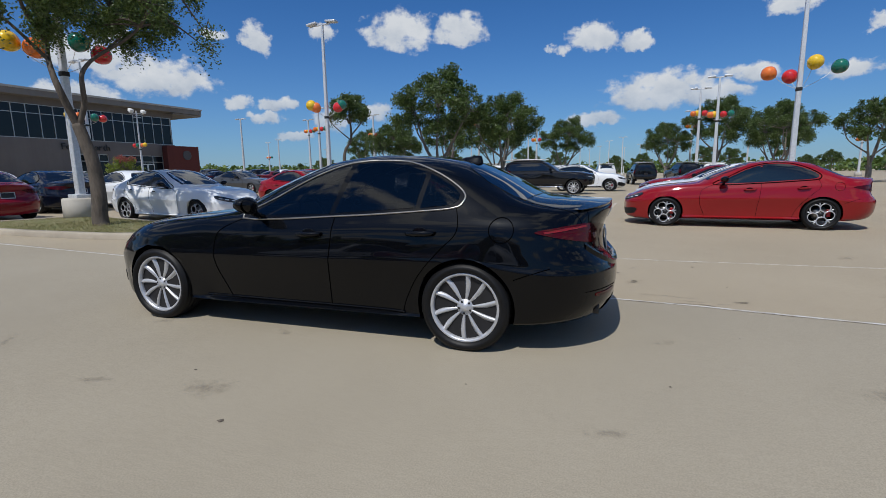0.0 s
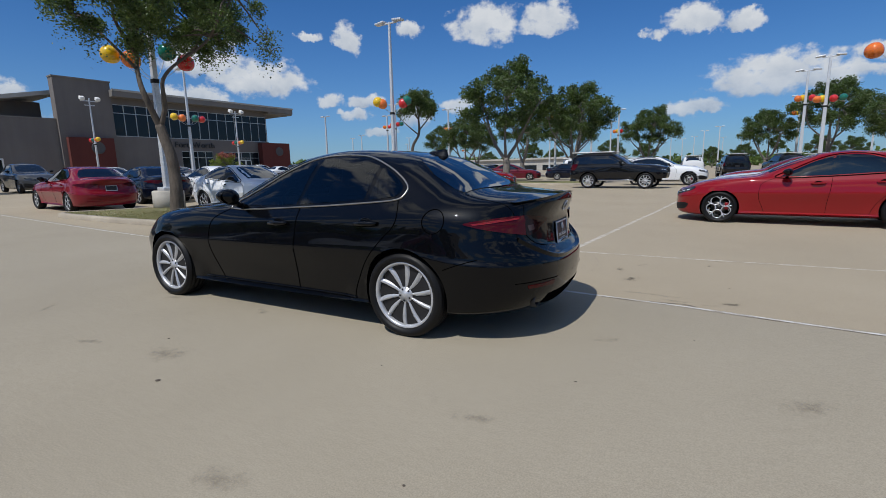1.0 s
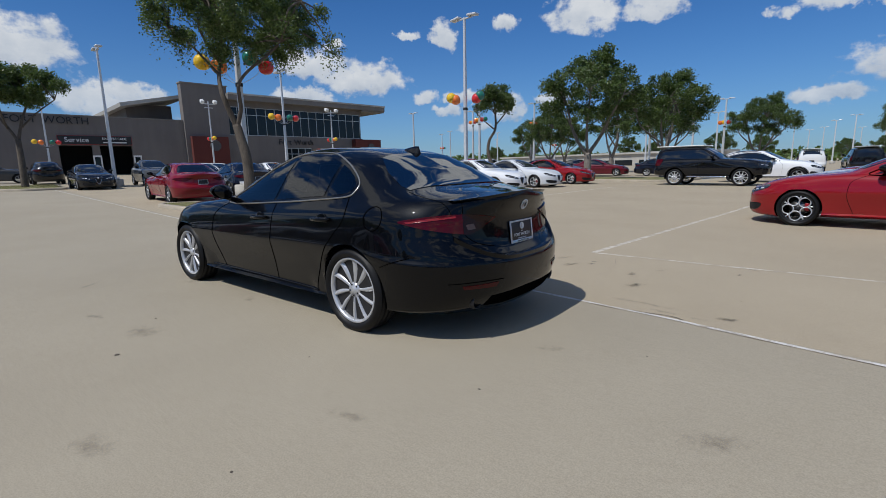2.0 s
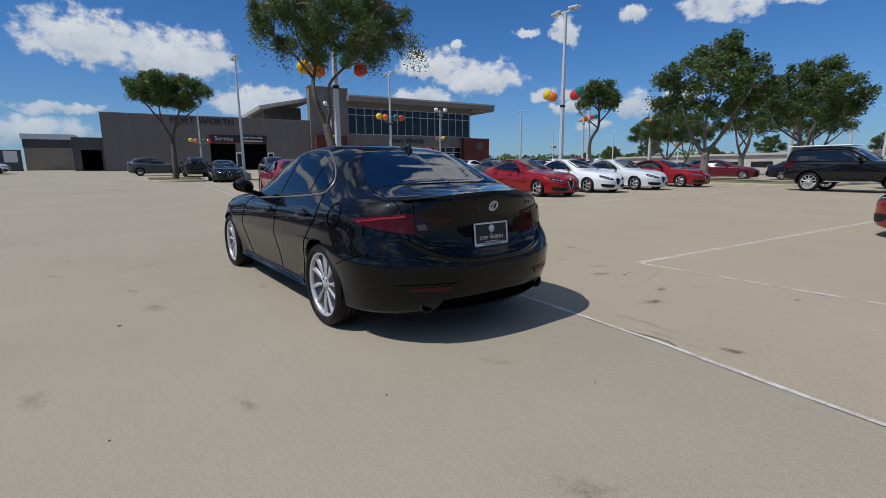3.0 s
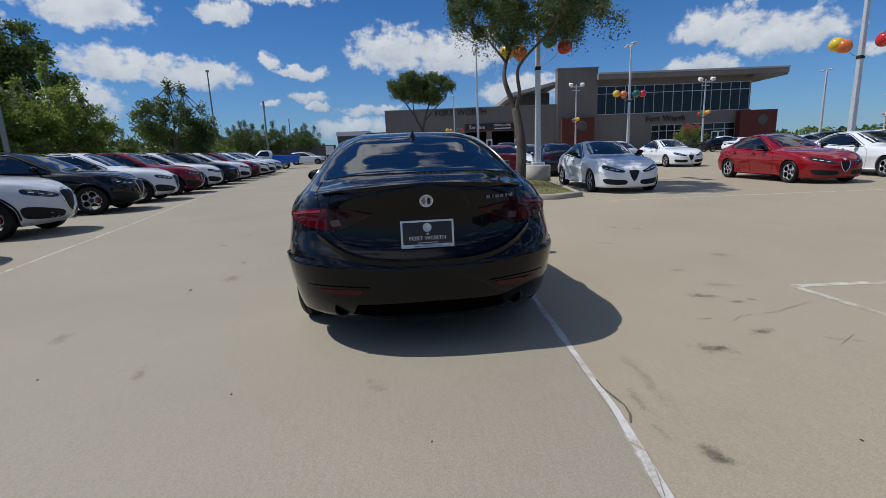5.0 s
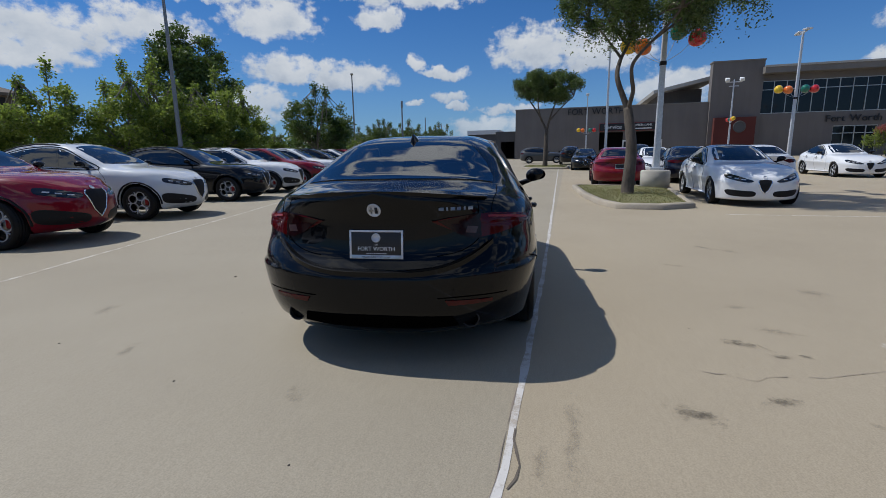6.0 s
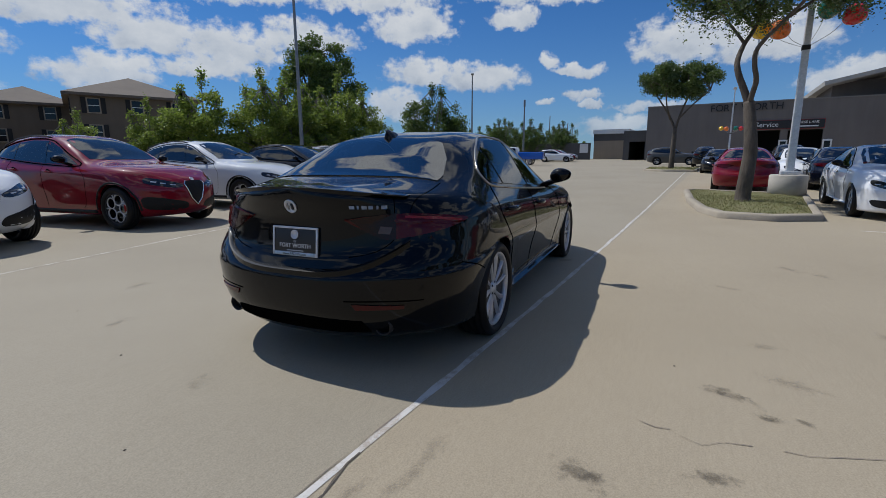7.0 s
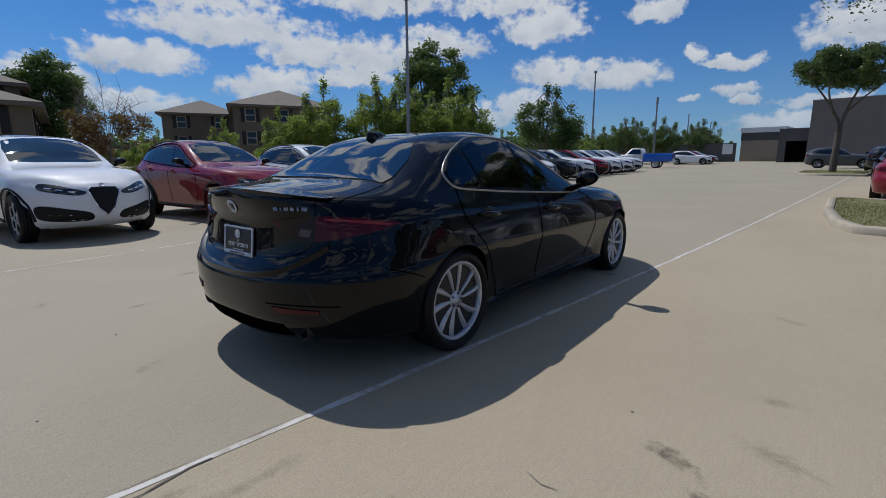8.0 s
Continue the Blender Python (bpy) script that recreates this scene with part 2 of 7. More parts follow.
def bark_material(name, colour):
    m, n = material(name)
    ridges = noise_at(n, 14.0, 6.0, 0.65, (1, 1, 0.28), False)
    patch = noise_at(n, 2.5, 3.0, world_space=False)
    col = n.ramp(ridges, [(0.3, tuple(c * 0.45 for c in colour)), (0.7, tuple(c * 1.35 for c in colour))])
    col = n.mix(0.3, col, n.ramp(patch, [(0.3, tuple(c * 0.6 for c in colour)), (0.7, tuple(c * 1.2 for c in colour))]))
    surface(n, col, 0.9, 0.0, ridges, 0.9, 0.03)
    return m


def grass_soil():
    m, n = material("dry_turf")
    a, b = noise_at(n, 3.0, 6.0, 0.65), noise_at(n, 60.0, 3.0)
    col = n.ramp(a, [(0.3, (0.20, 0.165, 0.085)), (0.5, (0.17, 0.165, 0.06)), (0.7, (0.10, 0.135, 0.035))])
    col = n.mix(0.35, col, n.ramp(b, [(0.3, (0.06, 0.07, 0.02)), (0.7, (0.28, 0.24, 0.13))]))
    surface(n, col, 0.95, 0.0, b, 0.8, 0.02)
    return m


def stucco(name, colour):
    m, n = material(name)
    big, grain = noise_at(n, 0.25, 5.0), noise_at(n, 30.0, 4.0)
    streak = noise_at(n, 1.2, 4.0, 0.6, (1, 1, 0.12))
    col = n.ramp(big, [(0.3, tuple(c * 0.88 for c in colour)), (0.7, tuple(c * 1.1 for c in colour))])
    col = n.mix(0.25, col, n.ramp(streak, [(0.35, tuple(c * 0.75 for c in colour)), (0.65, tuple(c * 1.15 for c in colour))]))
    surface(n, col, 0.85, 0.0, grain, 0.3, 0.01)
    return m


def worn_line(name, colour, bare=(0.34, 0.29, 0.22), wear=0.55):
    m, n = material(name)
    a, b = noise_at(n, 7.0, 7.0, 0.7), noise_at(n, 90.0, 3.0)
    f = n.math("ADD", a, n.math("MULTIPLY", n.math("SUBTRACT", b, 0.5), 0.35))
    col = n.mix(n.ramp(f, [(wear - 0.08, (0, 0, 0)), (wear + 0.08, (1, 1, 1))]), (*colour, 1), (*bare, 1))
    surface(n, col, 0.8, 0.0, b, 0.3, 0.003)
    return m


M = {
    "black": car_paint("black_paint", (0.0006, 0.0009, 0.0018), 0.02, 0.0008, 1.32),
    "charcoal": car_paint("charcoal_paint", (0.004, 0.0045, 0.006), 0.05, 0.006),
    "navy": car_paint("navy_paint", (0.003, 0.005, 0.014), 0.05, 0.006),
    "grey": car_paint("grey_paint", (0.045, 0.047, 0.050), 0.2),
    "red": car_paint("red_paint", (0.215, 0.0025, 0.005), 0.06, 0.004, 1.50),
    "crimson": car_paint("crimson_paint", (0.17, 0.002, 0.010), 0.08, 0.004, 1.48),
    "maroon": car_paint("maroon_paint", (0.10, 0.004, 0.012), 0.12),
    "white": car_paint("white_paint", (0.72, 0.73, 0.74), 0.0, 0.01, 1.4),
    "pearl": car_paint("pearl_paint", (0.58, 0.60, 0.62), 0.05, 0.01, 1.4),
    "silver": car_paint("silver_paint", (0.40, 0.41, 0.42), 0.25),
    "blue": car_paint("blue_paint", (0.012, 0.10, 0.48), 0.1),
    "film": tinted_glass("dark_film_glass", (0.14, 0.145, 0.15), 1.55),
    "rear_film": tinted_glass("rear_screen_glass", (0.05, 0.055, 0.06), 2.6),
    "pane": tinted_glass("windscreen_glass", (0.30, 0.33, 0.33)),
    "screen_glass": plain("clear_screen", (0.012, 0.016, 0.020), 0.02, IOR=1.8),
    "dark_glass": plain("dark_glass", (0.005, 0.006, 0.007), 0.012, IOR=1.8),
    "shop_glass": plain("shopfront_glass", (0.010, 0.013, 0.016), 0.06, Specular_IOR_Level=0.35),
    "trim": plain("dark_plastic", (0.010, 0.010, 0.011), 0.55, Specular_IOR_Level=0.22),
    "gap": plain("panel_gap", (0.002, 0.002, 0.002), 0.9, Specular_IOR_Level=0.0),
    "satin": plain("satin_chrome", (0.42, 0.39, 0.35), 0.30, 0.9),
    "chrome": plain("chrome", (0.80, 0.80, 0.80), 0.07, 1.0),
    "alloy": plain("silver_alloy", (0.50, 0.51, 0.53), 0.32, 0.45),
    "dark_alloy": plain("dark_alloy", (0.020, 0.020, 0.022), 0.42, 0.1, Specular_IOR_Level=0.3),
    "disc": plain("brake_disc", (0.32, 0.31, 0.30), 0.35, 1.0),
    "caliper": plain("red_caliper", (0.28, 0.008, 0.012), 0.35),
    "tyre": varied("tyre_rubber", (0.007, 0.007, 0.0075), 0.3, 6.0, 70.0, 0.50, Specular_IOR_Level=0.22),
    "lamp_red": plain("tail_lamp_red", (0.055, 0.001, 0.002), 0.06, Specular_IOR_Level=0.3),
    "lamp_dark": plain("tail_lamp_smoked", (0.012, 0.0012, 0.002), 0.12, Specular_IOR_Level=0.3),
    "lamp_grey": plain("reverse_lens", (0.06, 0.035, 0.036), 0.15),
    "lamp_clear": plain("lamp_clear", (0.62, 0.62, 0.64), 0.15, 0.2),
    "lamp_glass": plain("headlamp_lens", (0.018, 0.020, 0.022), 0.05, Coat_Weight=0.6),
    "seat": varied("seat_leather", (0.014, 0.013, 0.012), 0.2, 4.0, 60.0, 0.5),
    "concrete": concrete_pavement(),
    "kerb": varied("kerb_concrete", (0.34, 0.295, 0.228), 0.25, 2.0, 40.0, 0.85, bump=0.35),
    "footing": varied("cast_concrete", (0.42, 0.39, 0.34), 0.2, 3.0, 50.0, 0.85, bump=0.3),
    "line": worn_line("worn_white_line", (0.54, 0.50, 0.43), wear=0.49),
    "seal": worn_line("grey_joint_sealant", (0.54, 0.52, 0.49), (0.37, 0.325, 0.27), 0.54),
    "crack": plain("crack_shadow", (0.24, 0.20, 0.16), 0.95),
    "crack_deep": plain("open_crack", (0.12, 0.10, 0.08), 0.95),
    "oil": soft_stain("dark_scuff", (0.12, 0.105, 0.085), 0.60),
    "rubbed": soft_stain("faint_scuff", (0.22, 0.19, 0.15), 0.30),
    "turf": grass_soil(),
    "blade": leaf_material("grass_blade", (0.19, 0.17, 0.07), (0.36, 0.31, 0.15)),
    "oak": leaf_material("live_oak_leaf", (0.026, 0.052, 0.013), (0.125, 0.18, 0.05)),
    "elm": leaf_material("elm_leaf", (0.105, 0.160, 0.024), (0.38, 0.44, 0.090), 0.55),
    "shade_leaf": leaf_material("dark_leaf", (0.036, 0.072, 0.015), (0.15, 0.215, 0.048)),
    "rust_leaf": leaf_material("rust_leaf", (0.14, 0.045, 0.020), (0.27, 0.11, 0.045)),
    "bloom": leaf_material("pink_bloom", (0.30, 0.05, 0.06), (0.45, 0.12, 0.10)),
    "bark": bark_material("oak_bark", (0.105, 0.085, 0.066)),
    "grey_bark": bark_material("grey_bark", (0.20, 0.175, 0.15)),
    "pole": plain("galvanised_pole", (0.60, 0.61, 0.62), 0.42, 0.35),
    "pole_dark": plain("weathered_pole", (0.22, 0.23, 0.24), 0.5, 0.4),
    "strap": plain("black_strap", (0.012, 0.012, 0.012), 0.7),
    "wall_grey": stucco("grey_stucco", (0.155, 0.138, 0.126)),
    "wall_dark": stucco("dark_grey_stucco", (0.085, 0.082, 0.082)),
    "wall_tan": stucco("tan_stucco", (0.30, 0.25, 0.19)),
    "wall_brick": stucco("brown_brick_wall", (0.135, 0.105, 0.075)),
    "wall_red": stucco("red_metal_panel", (0.105, 0.022, 0.016)),
    "roof_metal": stucco("grey_roof_edge", (0.19, 0.175, 0.16)),
    "roof_light": stucco("pale_roof", (0.42, 0.40, 0.36)),
    "shingle": stucco("brown_shingle", (0.13, 0.105, 0.082)),
    "white_trim": plain("white_trim", (0.72, 0.72, 0.70), 0.6),
    "mullion": plain("aluminium_mullion", (0.45, 0.46, 0.46), 0.4, 0.6),
    # near-black: the shade of unlit rooms put into the colour; also dark shutters
    "dark_room": plain("room_shade_and_shutter", (0.02, 0.02, 0.02), 0.9),
    "sign": plain("sign_black", (0.012, 0.010, 0.010), 0.4),
    "sign_red": plain("sign_red", (0.35, 0.02, 0.02), 0.4),
    "letters": plain("dark_letters", (0.010, 0.010, 0.012), 0.4),
    "pale": plain("pale_letters", (0.70, 0.70, 0.70), 0.5),
    "plate_blue": plain("plate_band", (0.55, 0.64, 0.70), 0.4),
    "enamel_red": plain("enamel_red", (0.22, 0.012, 0.014), 0.15),
}
for _name, _c in (("yellow", (0.72, 0.46, 0.015)), ("orange", (0.72, 0.16, 0.02)), ("green", (0.008, 0.13, 0.085)), ("redball", (0.56, 0.018, 0.018))):
    M[_name] = plain(_name + "_balloon", _c, 0.16, Coat_Weight=0.6, Coat_Roughness=0.05, Subsurface_Weight=0.0)

# ---- mesh tools ----
def mesh_object(name, bm, mat, smooth=True):
    me = bpy.data.meshes.new(name)
    bm.to_mesh(me)
    bm.free()
    if smooth:
        me.shade_smooth()
    for mt in mat if isinstance(mat, (list, tuple)) else (mat,):
        me.materials.append(M[mt] if isinstance(mt, str) else mt)
    return new(name, me)


def part(name, bm, mat, parent=None, label="", smooth=True):
    """One mesh object, under a thing or a part."""
    ob = mesh_object(name, bm, mat, smooth)
    if parent is not None:
        ob.parent = parent
    return tagged(ob, label)


def thing(name, m, label, category, group="", kind=""):
    """An Empty at a thing's base, which parents its parts."""
    ob = new(name)
    ob.empty_display_size = 0.2
    ob.matrix_world = m
    return tagged(ob, label, category, group, kind)


def data_bm(verts, faces):
    bm = bmesh.new()
    vs = [bm.verts.new(v) for v in verts]
    for f in faces:
        try:
            bm.faces.new([vs[i] for i in f])
        except ValueError:
            pass
    return bm


def merge(*bms):
    """Joins bmeshes of one part into the first."""
    out = bms[0]
    for b in bms[1:]:
        me = bpy.data.meshes.new("tmp")
        b.to_mesh(me)
        b.free()
        out.from_mesh(me)
        bpy.data.meshes.remove(me)
    return out


def box(size, centre=(0, 0, 0), bevel=0.0, turn=None, segments=2):
    bm = bmesh.new()
    bmesh.ops.create_cube(bm, size=1.0)
    bmesh.ops.scale(bm, vec=size, verts=bm.verts)
    if bevel:
        bmesh.ops.bevel(bm, geom=bm.edges[:], offset=bevel, segments=segments, affect="EDGES", profile=0.6)
    if turn is not None:
        bmesh.ops.transform(bm, matrix=turn, verts=bm.verts)
    bmesh.ops.translate(bm, vec=centre, verts=bm.verts)
    return bm


def lathe(profile, n=32, axis="Z", centre=(0, 0, 0), closed=False):
    """Turns a profile of (radius, height) round an axis."""
    bm = bmesh.new()
    rings = []
    for r, h in profile:
        ring = []
        for k in range(n):
            a = 2 * math.pi * k / n
            c, s = r * math.cos(a), r * math.sin(a)
            p = {"Z": (c, s, h), "Y": (c, h, s), "X": (h, c, s)}[axis]
            ring.append(bm.verts.new((p[0] + centre[0], p[1] + centre[1], p[2] + centre[2])))
        rings.append(ring)
    pairs = list(zip(rings, rings[1:])) + ([(rings[-1], rings[0])] if closed else [])
    for a, b in pairs:
        for k in range(n):
            bm.faces.new((a[k], a[(k + 1) % n], b[(k + 1) % n], b[k]))
    if not closed:
        for ring, (r, _) in ((rings[0], profile[0]), (rings[-1], profile[-1])):
            if r > 1e-4:
                bm.faces.new(ring)
    bmesh.ops.remove_doubles(bm, verts=bm.verts, dist=1e-5)
    bmesh.ops.recalc_face_normals(bm, faces=bm.faces)
    return bm


def tube(points, radius, n=6, closed=False, cap=True):
    """A round bar along points; radius a number or a list."""
    pts = [Vector(p) for p in points]
    count = len(pts)
    rad = radius if isinstance(radius, (list, tuple)) else [radius] * count
    bm = bmesh.new()
    rings, side = [], None
    for i, p in enumerate(pts):
        a = pts[(i - 1) % count] if closed or i else p
        b = pts[(i + 1) % count] if closed or i < count - 1 else p
        t = (b - a).normalized()
        if side is None:
            side = t.orthogonal().normalized()
        side = (side - t * side.dot(t)).normalized()
        up = t.cross(side)
        rings.append([bm.verts.new(p + rad[i] * (side * math.cos(2 * math.pi * k / n) + up * math.sin(2 * math.pi * k / n))) for k in range(n)])
    for a, b in list(zip(rings, rings[1:])) + ([(rings[-1], rings[0])] if closed else []):
        for k in range(n):
            bm.faces.new((a[k], a[(k + 1) % n], b[(k + 1) % n], b[k]))
    if cap and not closed:
        bm.faces.new(rings[0][::-1])
        bm.faces.new(rings[-1])
    return bm


def curve_of(points):
    """Monotone cubic curve through (x, value) points, constant past its ends."""
    pts = sorted(points)
    x, y = np.array([p[0] for p in pts], float), np.array([p[1] for p in pts], float)
    h, d = np.diff(x), np.diff(y) / np.diff(x)
    s = np.zeros(len(x))
    for i in range(1, len(x) - 1):
        if d[i - 1] * d[i] > 0:
            w1, w2 = 2 * h[i] + h[i - 1], h[i] + 2 * h[i - 1]
            s[i] = (w1 + w2) / (w1 / d[i - 1] + w2 / d[i])
    s[0], s[-1] = d[0], d[-1]

    def f(v):
        if v <= x[0]:
            return float(y[0])
        if v >= x[-1]:
            return float(y[-1])
        i = int(np.searchsorted(x, v) - 1)
        t = (v - x[i]) / h[i]
        return float((1 + 2 * t) * (1 - t) ** 2 * y[i] + t * (1 - t) ** 2 * h[i] * s[i] + t * t * (3 - 2 * t) * y[i + 1] + t * t * (t - 1) * h[i] * s[i + 1])
    return f


def spread(points, step, closed=False):
    """Points at even steps along a polyline."""
    pts = [Vector(p) for p in points]
    if closed:
        pts.append(pts[0])
    out = []
    for a, b in zip(pts, pts[1:]):
        k = max(1, int(math.ceil((b - a).length / step)))
        out += [a.lerp(b, i / k) for i in range(k)]
    return out if closed else out + [pts[-1]]


def rounded(points, closed=True, steps=5):
    """A smooth line through points (Catmull-Rom)."""
    pts = [Vector(p) for p in points]
    n, out = len(pts), []
    for i in range(n if closed else n - 1):
        p0, p1, p2, p3 = (pts[(i + k - 1) % n] if closed else pts[min(max(i + k - 1, 0), n - 1)] for k in range(4))
        for j in range(steps):
            t = j / steps
            out.append(0.5 * (2 * p1 + (p2 - p0) * t + (2 * p0 - 5 * p1 + 4 * p2 - p3) * t * t + (3 * p1 - p0 - 3 * p2 + p3) * t ** 3))
    return out if closed else out + [pts[-1]]


def text_bm(body, size, depth=0.004):
    """Letters of the built-in font as a mesh, in the xy plane, centred."""
    cu = bpy.data.curves.new("letters", "FONT")
    cu.body, cu.size, cu.extrude, cu.align_x, cu.align_y = body, size, depth, "CENTER", "CENTER"
    cu.resolution_u = 3
    ob = bpy.data.objects.new("letters", cu)
    scene.collection.objects.link(ob)
    me = bpy.data.meshes.new_from_object(ob.evaluated_get(bpy.context.evaluated_depsgraph_get()))
    bm = bmesh.new()
    bm.from_mesh(me)
    bpy.data.objects.remove(ob)
    bpy.data.curves.remove(cu)
    bpy.data.meshes.remove(me)
    return bm


def ground_z(x, y):
    """The lot is level round the car and rises gently towards the showroom."""
    s = -max(x, -90.0) - 7.0
    return 0.014 * (math.sqrt(s * s + 16) + s) / 2


def on_ground(x, y, rz=0.0, lift=0.0):
    """A pose on the ground, tilted with it."""
    a, r = radians(rz), 0.8
    gx = (ground_z(x + r, y) - ground_z(x - r, y)) / (2 * r)
    nrm = Vector((-gx, 0, 1)).normalized()
    f = Vector((math.cos(a), math.sin(a), 0))
    f = (f - nrm * f.dot(nrm)).normalized()
    left = nrm.cross(f)
    m = Matrix((f, left, nrm)).transposed().to_4x4()
    m.translation = (x, y, ground_z(x, y) + lift)
    return m

# ---- cars ----
from mathutils.bvhtree import BVHTree

